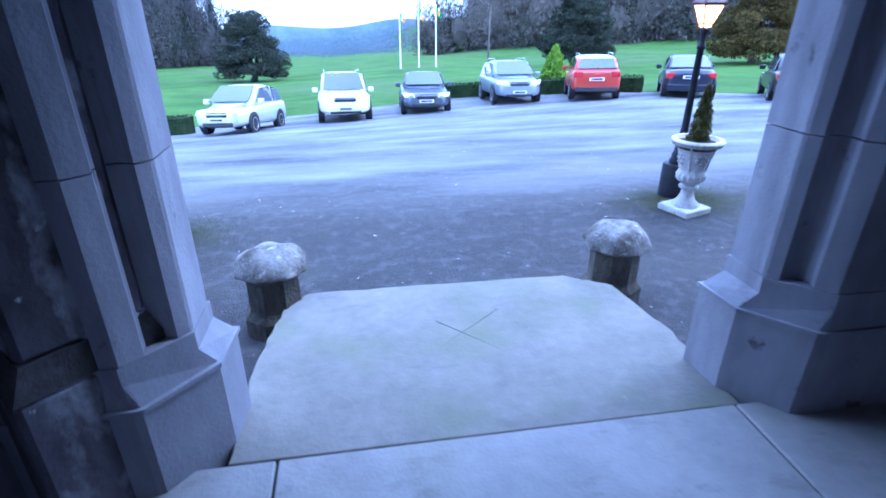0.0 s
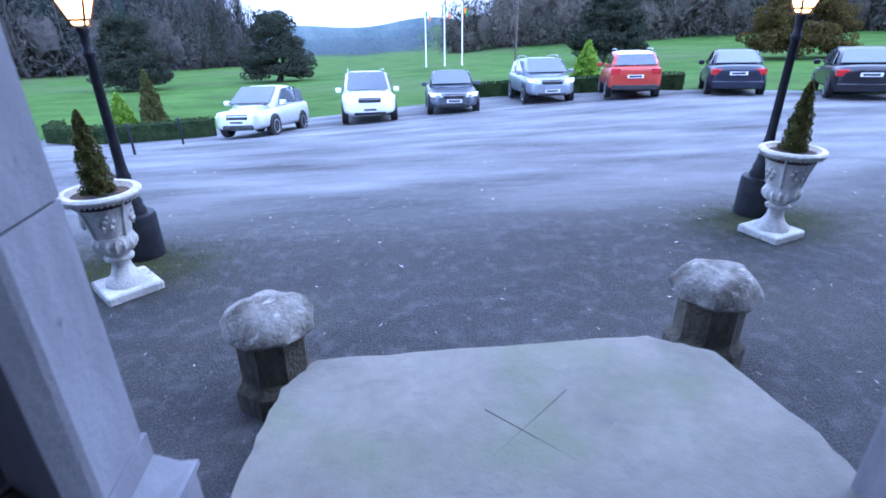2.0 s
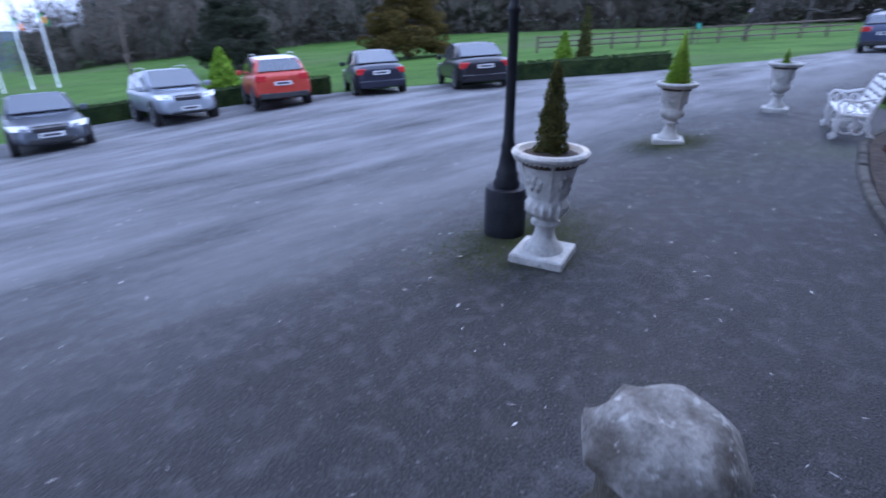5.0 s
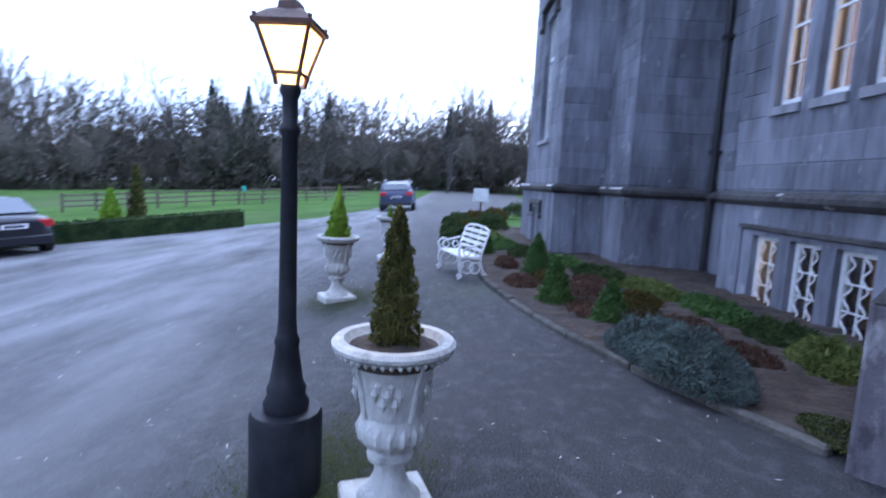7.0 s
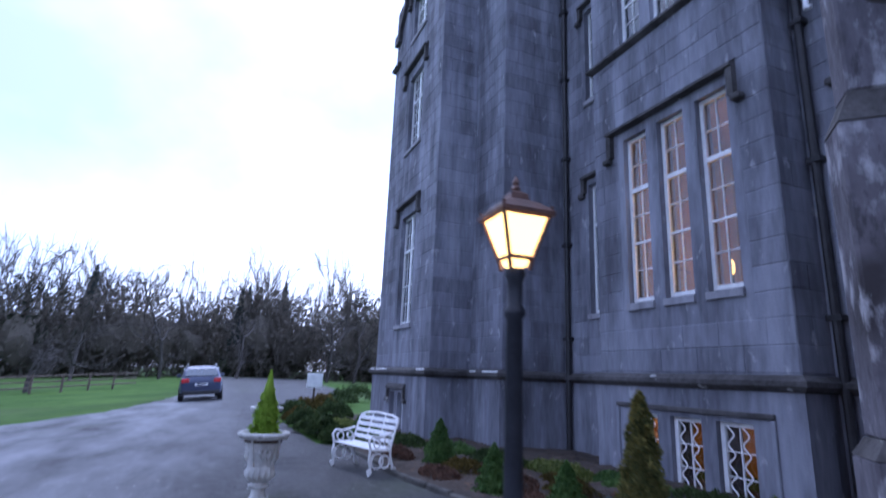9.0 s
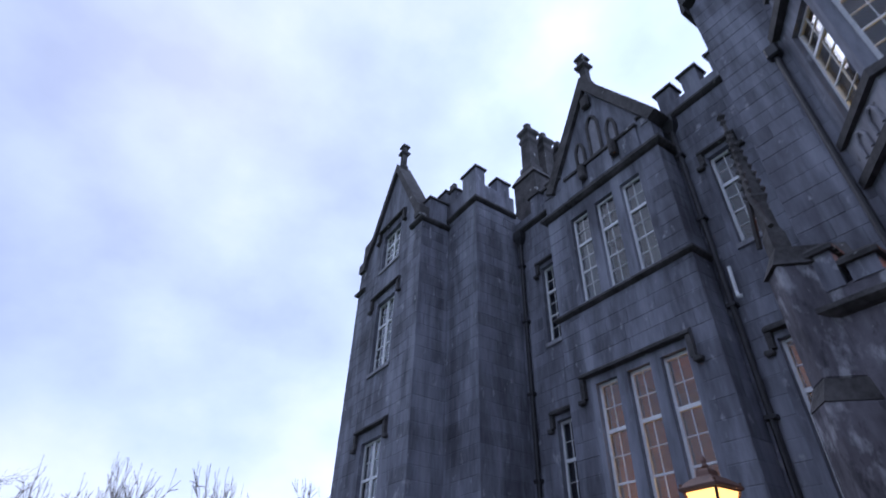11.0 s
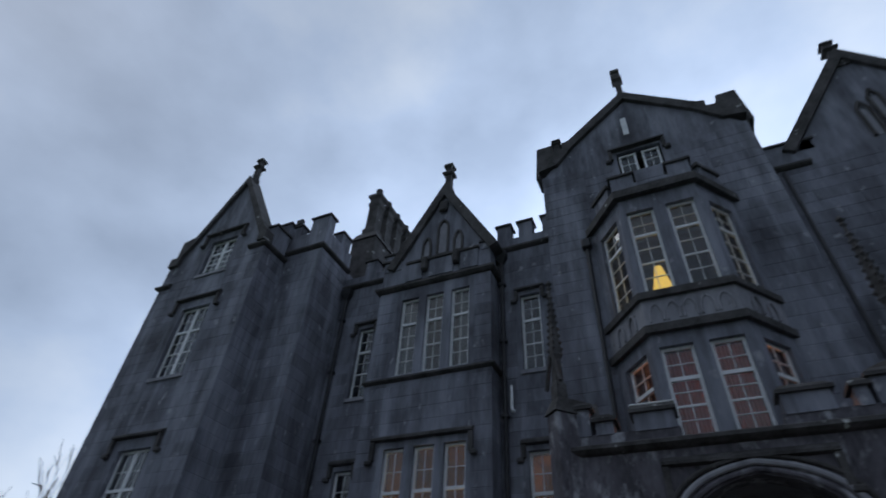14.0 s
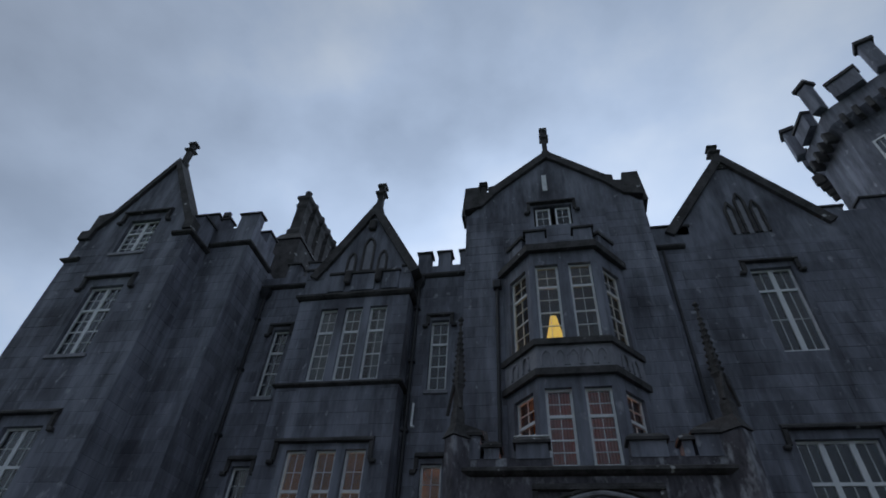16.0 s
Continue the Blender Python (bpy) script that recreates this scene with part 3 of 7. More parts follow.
def string_course(parent, pts, z, out=0.12, h=0.18, name="string_course", mat=None):
    """A moulded course that follows a line in plan; the wall lies on the right of the line's way."""
    bm = bmesh.new()
    prof = [(0, 0), (out * 0.5, 0.02), (out, h * 0.35), (out, h * 0.65), (0, h)]
    pts = [Vector((*p, 0)) for p in pts]
    loops = []
    for i, p in enumerate(pts):
        d1 = (p - pts[i - 1]).normalized() if i else (pts[1] - p).normalized()
        d2 = (pts[i + 1] - p).normalized() if i < len(pts) - 1 else d1
        n1, n2 = Vector((-d1.y, d1.x, 0)), Vector((-d2.y, d2.x, 0))
        nn = (n1 + n2).normalized()
        nn /= max(0.4, nn.dot(n1))
        loops.append([bm.verts.new((p.x + nn.x * (u + 0.0), p.y + nn.y * u, z + v)) for u, v in prof])
    n = len(prof)
    for a, b in zip(loops, loops[1:]):
        for k in range(n):
            bm.faces.new((a[k], b[k], b[(k + 1) % n], a[(k + 1) % n]))
    bm.faces.new(loops[0][::-1])
    bm.faces.new(loops[-1])
    return part(name, bm, mat or TRIM, parent)


def merlon(parent, x0, x1, y0, y1, z0, z1, cap=True):
    bm = boxes((x0, x1, y0, y1, z0, z1))
    mo = part("merlon", bm, STONE, parent)
    if cap:
        bm = bmesh.new()
        a = 0.06
        base = [(x0 - a, y0 - a), (x1 + a, y0 - a), (x1 + a, y1 + a), (x0 - a, y1 + a)]
        top = [(x0 + a, y0 + a), (x1 - a, y0 + a), (x1 - a, y1 - a), (x0 + a, y1 - a)]
        loft(bm, [[(x, y, z1) for x, y in base], [(x, y, z1 + 0.06) for x, y in base], [(x, y, z1 + 0.16) for x, y in top]])
        part("coping", bm, TRIM, mo, "dark weathered coping")


def finial(parent, x, y, z, h=1.0, s=1.0):
    bm = bmesh.new()
    r = 0.13 * s
    lathe(bm, [(r * 1.5, z - 0.35), (r * 1.5, z), (r, z + 0.06), (r, z + 0.48 * h), (r * 1.9, z + 0.54 * h), (r * 1.9, z + 0.60 * h), (r * 1.0, z + 0.68 * h),
               (r * 1.1, z + 0.80 * h), (r * 1.7, z + 0.84 * h), (r * 1.5, z + 0.93 * h), (r * 0.4, z + h)], sides=4, cx=x, cy=y, turn=math.pi / 4)
    return part("finial", bm, TRIM, parent, "carved stone finial")


def gable(parent, xc, half, z_eave, z_apex, y_front, depth, rise=0.28):
    """A steep gable with thick raked copings."""
    bm = bmesh.new()
    prism(bm, [(xc - half, z_eave), (xc + half, z_eave), (xc, z_apex)], y_front - depth, y_front)
    part("gable_wall", bm, STONE, parent)
    for sgn in (-1, 1):
        bm = bmesh.new()
        dx, dz = half, z_apex - z_eave
        ln = math.hypot(dx, dz)
        nx, nz = dz / ln, dx / ln
        a0, a1 = Vector((xc + sgn * (half + 0.05), 0, z_eave - 0.05)), Vector((xc, 0, z_apex))
        off = Vector((sgn * nx * rise, 0, nz * rise))
        prism(bm, [(a0.x, a0.z), (a1.x, a1.z), (a1.x, a1.z + rise / nz), (a0.x + off.x, a0.z + off.z)], y_front - depth, y_front + 0.12)
        part("gable_coping", bm, TRIM, parent, "dark raked stone coping")


UNIT = bmesh.new()
c0 = [UNIT.verts.new((x, y, z)) for x, y, z in ((0, 0, 0), (1, 0, 0), (1, 0, 1), (0, 0, 1))]
c1 = [UNIT.verts.new((x, 1, z)) for x, z in ((0.015, 0.03), (0.985, 0.03), (0.985, 0.97), (0.015, 0.97))]
UNIT.faces.new(c1)
for k in range(4):
    UNIT.faces.new((c0[k], c0[(k + 1) % 4], c1[(k + 1) % 4], c1[k]))
bmesh.ops.recalc_face_normals(UNIT, faces=UNIT.faces)
block_mesh = bpy.data.meshes.new("ashlar_block")
UNIT.to_mesh(block_mesh)
UNIT.free()
block_mesh.materials.append(BLOCK)
ASHLAR = []          # (parent, matrix of the face, width, z0, z1, holes): laid last


def ashlar(parent, x0, x1, z0, z1, y, holes=(), frame_m=None, nearest=True):
    ASHLAR.append((parent, x0, x1, z0, z1, y, holes, frame_m or Matrix(), nearest))


def wall(name, label):
    return thing(name, label, "castle wall", kind="structure")


def room(x0, x1, y0, y1, z0, z1, mat, name="room"):
    """The inside of a room behind windows, open towards them."""
    bm = bmesh.new()
    t = 0.05
    for s in ((x0, x1, y0 - t, y0, z0, z1), (x0 - t, x0, y0, y1, z0, z1), (x1, x1 + t, y0, y1, z0, z1), (x0, x1, y0, y1, z0 - t, z0), (x0, x1, y0, y1, z1, z1 + t)):
        box(bm, *s)
    return tagged(part(name, bm, mat), "plain room behind the castle windows", "room", kind="structure")


def lamp(name, x, y, z, watts, colour, r=0.12):
    l = new(name, bpy.data.lights.new(name, "POINT"))
    l.data.energy, l.data.color, l.data.shadow_soft_size = watts, colour, r
    l.location = (x, y, z)
    return l


LIGHTS3 = ((7.70, 8.24), (8.47, 9.01), (9.25, 9.79))
# bay with its three-light windows
bay = wall("wall_bay", "projecting three-storey castle bay of grey limestone ashlar")
holes_b = [(a, b, 2.66, 5.58) for a, b in LIGHTS3] + [(a, b, 7.45, 9.87) for a, b in LIGHTS3]
base_b = [(a, b, -0.12, 0.96) for a, b in LIGHTS3]
bm = bmesh.new()
panel(bm, 7.08, 10.55, PLINTH, 10.3, YB - 0.32, YB, holes_b)
part("wall_face", bm, STONE, bay)
bm = bmesh.new()
panel(bm, 7.03, 10.60, -0.4, PLINTH, YB - 0.37, YB + 0.06, base_b)
part("plinth_wall", bm, STONE, bay)
for xa in (7.08, 10.25):
    part("return_wall", boxes((xa, xa + 0.3, YM - 0.2, YB - 0.32, -0.4, 10.3)), STONE, bay)
ashlar(bay, 7.08, 10.55, PLINTH + 0.2, 10.25, YB, [(h[0] - 0.14, h[1] + 0.14, h[2] - 0.14, h[3] + 0.14) for h in holes_b])
ashlar(bay, YM, YB, PLINTH + 0.2, 10.25, 0, (), Matrix(((0, -1, 0, 7.08), (1, 0, 0, 0), (0, 0, 1, 0), (0, 0, 0, 1))))
string_course(bay, [(10.60, YM), (10.60, YB + 0.06), (7.03, YB + 0.06), (7.03, YM)][::-1], PLINTH - 0.02, 0.10, 0.2, "plinth_course")
string_course(bay, [(7.08, YM), (7.08, YB), (10.55, YB), (10.55, YM)], 7.28, 0.11, 0.16)
string_course(bay, [(7.08, YM), (7.08, YB), (10.55, YB), (10.55, YM)], 10.22, 0.14, 0.24, "cornice")
label_mould(bay, 7.51, 10.12, 5.74, YB, 0.42)
for a, b in LIGHTS3:
    for z0, z1 in ((2.66, 5.58), (7.45, 9.87)):
        part("window_sill", boxes((a - 0.02, b + 0.02, YB - 0.2, YB + 0.05, z0 - 0.11, z0)), DRESSED, bay)
for (a, b), cur in zip(LIGHTS3, (None, None, None)):
    sash(a, b, 2.66, 5.58, YB - 0.10, 4.62, 2, (2, 4))
for (a, b), cur in zip(LIGHTS3, ((7.75, 8.1, CURTAIN_NET), None, (9.4, 9.8, CURTAIN_NET))):
    sash(a, b, 7.45, 9.87, YB - 0.10, 9.06, 2, (2, 4), curtain=cur)
for a, b in LIGHTS3:
    sash(a, b, -0.10, 0.96, YB - 0.02, 0, 2, (1, 3), wavy=True)
GX = 8.62
gable(bay, GX, 1.5, 11.05, 13.75, YB, 0.5)
finial(bay, GX, YB - 0.2, 14.3, 1.3, 1.1)
bm = bmesh.new()
box(bm, 7.08, 10.55, YB - 0.4, YB, 10.44, 11.05)
part("parapet_wall", bm, STONE, bay)
merlon(bay, 9.95, 10.55, YB - 0.4, YB + 0.02, 11.05, 11.4)
merlon(bay, 7.08, 7.34, YB - 0.4, YB + 0.02, 11.05, 11.3)
for a, b in ((9.20, 9.72), (8.22, 8.98), (7.45, 7.98)):
    part("parapet_panel", boxes((a, b, YB, YB + 0.06, 10.48, 11.12), bevel=0.01), STONE, bay)
    part("coping", boxes((a - 0.04, b + 0.04, YB, YB + 0.11, 11.12, 11.21), bevel=0.015), TRIM, bay)
for xc, zt, hw in ((9.12, 12.05, 0.13), (8.60, 12.65, 0.17), (8.08, 12.05, 0.13)):
    zb = 11.25
    bm = bmesh.new()
    pts = [(xc - hw, zb), (xc + hw, zb), (xc + hw, zt - 0.3), (xc + hw * 0.6, zt - 0.1), (xc, zt), (xc - hw * 0.6, zt - 0.1), (xc - hw, zt - 0.3)]
    for k in range(7):
        a, b = pts[k], pts[(k + 1) % 7]
        tube(bm, [(a[0], YB + 0.03, a[1]), (b[0], YB + 0.03, b[1])], 0.045, 6)
    part("blind_lancet", bm, TRIM, bay, "small pointed blind arch")
    bm = bmesh.new()
    prism(bm, [(xc - hw * 0.8, zb + 0.05), (xc - hw * 0.8, zt - 0.3), (xc, zt - 0.08), (xc + hw * 0.8, zt - 0.3), (xc + hw * 0.8, zb + 0.05)], YB, YB + 0.012)
    part("lancet_panel", bm, DRESSED, bay)
for xa in (9.02, 8.02):
    part("corbel", boxes((xa, xa + 0.18, YB, YB + 0.2, 10.72, 11.2), bevel=0.04), TRIM, bay)
part("gable_knop", boxes((GX - 0.14, GX + 0.14, YB, YB + 0.16, 13.0, 13.45), bevel=0.05), TRIM, bay, "carved stone knop under the coping")
part("basement_hood", boxes((7.40, 10.10, YB + 0.058, YB + 0.10, 1.03, 1.10), bevel=0.012), TRIM, bay)
for xa in (7.40, 10.04):
    part("basement_hood_drop", boxes((xa, xa + 0.06, YB + 0.058, YB + 0.095, 0.0, 1.03), bevel=0.012), STONE, bay)
room(7.45, 10.2, YB - 3.2, YB - 0.34, 2.3, 6.2, ROOM_WARM)
room(7.45, 10.2, YB - 3.0, YB - 0.34, 7.0, 10.2, ROOM)
room(7.45, 10.2, YB - 2.2, YB - 0.38, -0.35, 1.2, ROOM_WARM)
lamp("wall_lamp_light", 8.2, YB - 1.5, 3.7, 24, (1.0, 0.56, 0.11))
lamp("basement_lamp_light", 9.5, YB - 0.85, 0.85, 9, (1.0, 0.62, 0.22))
for x, y, z in ((9.7, YB - 1.0, 3.72), (8.63, YB - 1.0, 3.2), (9.5, YB - 0.7, 0.55)):
    sc = thing("wall_light", "small lit bulb lamp glowing inside the room", "lamp", "room lamps")
    bm = bmesh.new()
    lathe(bm, [(0.01, z - 0.12), (0.03, z - 0.07), (0.042, z), (0.032, z + 0.07), (0.01, z + 0.12)], 12, x, y)
    part("bulb", bm, BULB, sc)
    bm = bmesh.new()
    tube(bm, [(x, y, z - 0.1), (x, y, z - 0.35), (x, y - 0.3, z - 0.4)], 0.012, 6)
    part("bracket", bm, BLACK_IRON, sc)

# main wall between turret and porch tower
main = wall("wall_main", "recessed grey limestone castle wall between bay and tower")
NARROW = ((11.02, 11.55), (5.93, 6.47))
holes_m = [(a, b, z0, z1) for a, b in NARROW for z0, z1 in ((7.36, 9.62), (2.7, 5.42))]
bm = bmesh.new()
panel(bm, 4.4, 13.0, -0.4, 12.5 - 1.1, YM - 0.4, YM, holes_m + [(7.42, 10.22, -0.34, 10.22)])
part("wall_face", bm, STONE, main)
for a, b in ((10.55, 12.45), (5.3, 7.08)):
    ashlar(main, a, b, PLINTH + 0.2, 11.2, YM, [(h[0] - 0.12, h[1] + 0.12, h[2] - 0.12, h[3] + 0.14) for h in holes_m])
    string_course(main, [(a, YM), (b, YM)], 11.25, 0.12, 0.2, "cornice")
    string_course(main, [(a, YM), (b, YM)], PLINTH - 0.02, 0.14, 0.2, "plinth_course")
    part("parapet_wall", boxes((a, b, YM - 0.35, YM, 11.4, 11.75)), STONE, main)
for a, b in NARROW:
    for z0, z1, sp in ((7.36, 9.62, 8.85), (2.7, 5.42, 4.55)):
        sash(a, b, z0, z1, YM - 0.12, sp, 2, (2, 4))
        label_mould(main, a - 0.14, b + 0.14, z1 + 0.12, YM, 0.28, 0.11)
        part("window_sill", boxes((a - 0.05, b + 0.05, YM - 0.2, YM + 0.05, z0 - 0.1, z0)), DRESSED, main)
for xa in (5.45, 6.18, 6.85, 10.75, 11.5):
    merlon(main, xa - 0.19, xa + 0.22, YM - 0.35, YM, 11.75, 12.3)
room(10.9, 11.7, YM - 2, YM - 0.41, 2.4, 10.2, ROOM)
room(5.8, 6.6, YM - 2, YM - 0.41, 2.4, 5.6, ROOM_WARM)
room(5.8, 6.6, YM - 2, YM - 0.41, 7.0, 10.2, ROOM)
lamp("landing_lamp_light", 6.2, YM - 1.2, 5.2, 2.5, (1.0, 0.55, 0.20))
chimney = thing("chimney_stack", "long grey stone chimney stack with a row of square shafts", "chimney")
part("chimney_base", boxes((12.1, 13.15, -3.1, 1.15, 11.3, 14.3), bevel=0.03), TRIM, chimney)
bm = bmesh.new()
loft(bm, [[(12.04, -3.16, 14.3), (13.21, -3.16, 14.3), (13.21, 1.21, 14.3), (12.04, 1.21, 14.3)], [(12.25, -3.0, 14.7), (13.0, -3.0, 14.7), (13.0, 1.05, 14.7), (12.25, 1.05, 14.7)]])
part("chimney_weathering", bm, TRIM, chimney)
for k in range(5):
    yc, zt = 0.72 - 0.78 * k, 17.0
    bm = bmesh.new()
    lathe(bm, [(0.40, 14.5), (0.40, 15.0), (0.31, 15.1), (0.30, zt - 0.75), (0.36, zt - 0.62), (0.36, zt - 0.52), (0.31, zt - 0.45), (0.31, zt - 0.32), (0.42, zt - 0.2), (0.42, zt - 0.06), (0.26, zt)], sides=4, cx=12.62, cy=yc, turn=math.pi / 4)
    part("shaft", bm, TRIM, chimney)
    bm = bmesh.new()
    lathe(bm, [(0.17, zt - 0.04), (0.19, zt + 0.05), (0.14, zt + 0.12), (0.15, zt + 0.36), (0.12, zt + 0.4)], 12, 12.62, yc)
    part("chimney_pot", bm, TRIM, chimney, "weathered dark clay pot")
for x, lean in ((12.2, 0), (6.93, 0)):
    pipe = thing("drain_pipe", "black cast iron rainwater pipe with hopper head on the wall", "drain pipe", "rainwater pipes")
    y = YM + 0.09
    bm = bmesh.new()
    tube(bm, [(x, y, 0.0), (x, y, 10.9)], 0.055, 10)
    part("pipe", bm, PIPE, pipe)
    bm = bmesh.new()
    loft(bm, [[(x - s, y - s * 0.8, z), (x + s, y - s * 0.8, z), (x + s, y + s * 0.8, z), (x - s, y + s * 0.8, z)] for s, z in ((0.06, 10.8), (0.16, 11.0), (0.16, 11.2))])
    part("hopper", bm, PIPE, pipe)
    for z in (2.2, 4.2, 6.2, 8.2, 10.0):
        part("bracket", boxes((x - 0.09, x + 0.09, y - 0.09, y + 0.065, z, z + 0.07)), PIPE, pipe)
bm = bmesh.new()
tube(bm, [(6.75, YM + 0.12, 6.95), (6.75, YM + 0.16, 6.4), (6.72, YM + 0.22, 6.28), (6.66, YM + 0.22, 6.26)], 0.035, 8)
tagged(part("overflow_pipe", bm, PAINT), "short white plastic overflow pipe on the wall", "pipe")

# turret and gabled wing
turret = wall("wall_turret", "tall grey limestone castle turret with battlements")
bm = bmesh.new()
box(bm, 12.45, 13.92, YM - 0.4, YT, PLINTH, 12.1)
box(bm, 12.38, 13.92, YM - 0.4, YT + 0.07, -0.4, PLINTH)
part("wall_face", bm, STONE, turret)
ashlar(turret, 12.45, 13.88, PLINTH + 0.2, 12.0, YT)
SIDE = Matrix(((0, -1, 0, 12.45), (1, 0, 0, 0), (0, 0, 1, 0), (0, 0, 0, 1)))
ashlar(turret, YM, YT, PLINTH + 0.2, 12.0, 0, (), SIDE)
string_course(turret, [(12.38, YM), (12.38, YT + 0.07), (13.9, YT + 0.07)], PLINTH - 0.02, 0.10, 0.2, "plinth_course")
string_course(turret, [(12.45, YM), (12.45, YT), (13.9, YT)], 12.0, 0.12, 0.2, "cornice")
part("parapet_wall", boxes((12.45, 14.7, YT - 0.3, YT, 12.18, 12.85), (12.45, 12.75, YM, YT - 0.3, 12.18, 12.85)), STONE, turret)
merlon(turret, 12.45, 13.15, YT - 0.35, YT, 12.85, 13.45)
merlon(turret, 12.45, 12.78, YT - 1.35, YT - 0.85, 12.85, 13.35)
merlon(turret, 13.55, 13.85, YT - 0.3, YT, 12.85, 13.3)
merlon(turret, 14.1, 14.6, YT - 0.3, YT, 12.6, 13.6)
merlon(turret, 13.86, 14.2, YT + 0.1, YT + 0.75, 11.9, 12.75)
for a, b in ((12.36, 12.98), (13.35, 13.6)):
    part("pale_ledge", boxes((a, b, YT + 0.075, YT + 0.165, PLINTH + 0.115, PLINTH + 0.15), bevel=0.012), WHITE_IRON, turret, "pale lichened ledge stone")
flood = thing("floodlight", "small dark floodlight on the battlements", "floodlight")
part("housing", boxes((13.72, 13.98, YT - 0.2, YT - 0.05, 13.55, 13.78), bevel=0.02), TRIM_BLACK, flood)
part("bracket", boxes((13.82, 13.86, YT - 0.16, YT - 0.1, 13.3, 13.56)), TRIM_BLACK, flood)

wing = wall("wall_wing", "tall gabled castle wing of coursed grey limestone")
W1, W2 = (15.28, 15.85), (15.85, 16.42)
holes_w = [(a, b, z0, z1) for a, b in (W1, W2) for z0, z1 in ((2.62, 5.55), (7.53, 9.86), (11.18, 12.62))]
base_w = [(15.3, 15.72, 0.0, 0.95), (15.95, 16.37, 0.0, 0.95)]
bm = bmesh.new()
panel(bm, 13.88, 18.02, PLINTH, 11.9, YW - 0.35, YW, holes_w)
panel(bm, 13.82, 18.12, -0.4, PLINTH, YW - 0.4, YW + 0.07, base_w)
panel(bm, 14.6, 17.2, 11.9, 12.7, YW - 0.35, YW, holes_w)
box(bm, 13.88, 14.2, YM, YW - 0.35, -0.4, 11.9)
box(bm, 17.7, 18.02, YM - 3, YW - 0.35, -0.4, 11.9)
part("wall_face", bm, STONE, wing)
ashlar(wing, 13.88, 18.02, PLINTH + 0.2, 11.7, YW, [(15.12, 16.58, h0 - 0.15, h1 + 0.2) for h0, h1 in ((2.62, 5.55), (7.53, 9.86), (11.18, 12.62))])
SIDEW = Matrix(((0, -1, 0, 13.88), (1, 0, 0, 0), (0, 0, 1, 0), (0, 0, 0, 1)))
ashlar(wing, YT, YW, PLINTH + 0.2, 11.7, 0, (), SIDEW)
string_course(wing, [(13.82, YT), (13.82, YW + 0.07), (18.12, YW + 0.07), (18.12, YW - 2)], PLINTH - 0.02, 0.10, 0.2, "plinth_course")
string_course(wing, [(13.88, YT), (13.88, YW), (14.5, YW)], 11.72, 0.12, 0.2, "cornice")
string_course(wing, [(17.5, YW), (18.02, YW), (18.02, YW - 2)], 10.95, 0.12, 0.2, "cornice")
bm = bmesh.new()
prism(bm, [(14.0, 11.9), (14.6, 11.9), (14.6, 12.7), (17.2, 12.7), (17.2, 11.9), (17.95, 11.9), (17.3, 12.9), (15.85, 15.35), (14.1, 12.3)], YW - 0.35, YW)
part("gable_wall", bm, STONE, wing)
for pts in (((13.9, 11.95), (13.9, 12.35), (14.12, 12.6), (15.85, 15.75), (15.85, 15.35), (14.2, 12.25), (14.2, 11.95)),
            ((18.02, 11.9), (18.02, 12.25), (17.75, 12.25), (17.75, 12.95), (17.25, 13.05), (15.85, 15.75), (15.85, 15.35), (17.1, 12.9), (17.55, 12.3), (17.6, 11.9))):
    bm = bmesh.new()
    prism(bm, pts, YW - 0.45, YW + 0.12)
    part("gable_coping", bm, TRIM, wing, "dark stepped and raked stone coping")
finial(wing, 15.85, YW - 0.15, 15.75, 1.2)
for z0, z1, sp in ((2.62, 5.55, 4.6), (7.53, 9.86, 9.05), (11.18, 12.62, 12.1)):
    for a, b in (W1, W2):
        sash(a, b, z0, z1, YW - 0.12, sp, 2, (2, 4))
    label_mould(wing, 14.97, 16.73, z1 + 0.28, YW, 0.36)
    part("window_sill", boxes((15.2, 16.5, YW - 0.2, YW + 0.05, z0 - 0.1, z0)), DRESSED, wing)
for a, b, z0, z1 in base_w:
    sash(a, b, z0, z1, YW - 0.06, 0, 2, (1, 2))
label_mould(wing, 15.15, 16.52, 1.02, YW + 0.07, 0.2, 0.08)
for a, b in ((13.8, 14.25), (16.6, 17.5), (17.7, 18.1)):
    part("pale_ledge", boxes((a, b, YW + 0.075, YW + 0.165, PLINTH + 0.115, PLINTH + 0.15), bevel=0.012), WHITE_IRON, wing, "pale lichened ledge stone")
room(14.3, 17.6, YW - 3, YW - 0.36, -0.3, 12.7, ROOM)

# porch tower with its oriel
tower = wall("wall_tower", "gabled castle tower of grey limestone above the entrance porch")
TX0, TX1, TC = -0.2, 5.4, 2.6
bm = bmesh.new()
panel(bm, TX0, TX1, 4.2, 13.3, YG - 0.4, YG, [(1.5, 3.7, 4.3, 6.6), (1.5, 3.7, 7.5, 10.3), (2.0, 3.2, 12.55, 13.3)])
box(bm, TX0, TX0 + 0.4, YM - 2, YG - 0.4, 4.2, 13.3)
box(bm, TX1 - 0.4, TX1, YM - 2, YG - 0.4, 4.2, 13.3)
part("wall_face", bm, STONE, tower)
ashlar(tower, TX0, 1.0, 5.6, 13.2, YG)
ashlar(tower, 4.2, TX1, 5.6, 13.2, YG)
ashlar(tower, 1.0, 4.2, 11.1, 13.2, YG, [(1.8, 3.4, 12.4, 13.3)])
bm = bmesh.new()
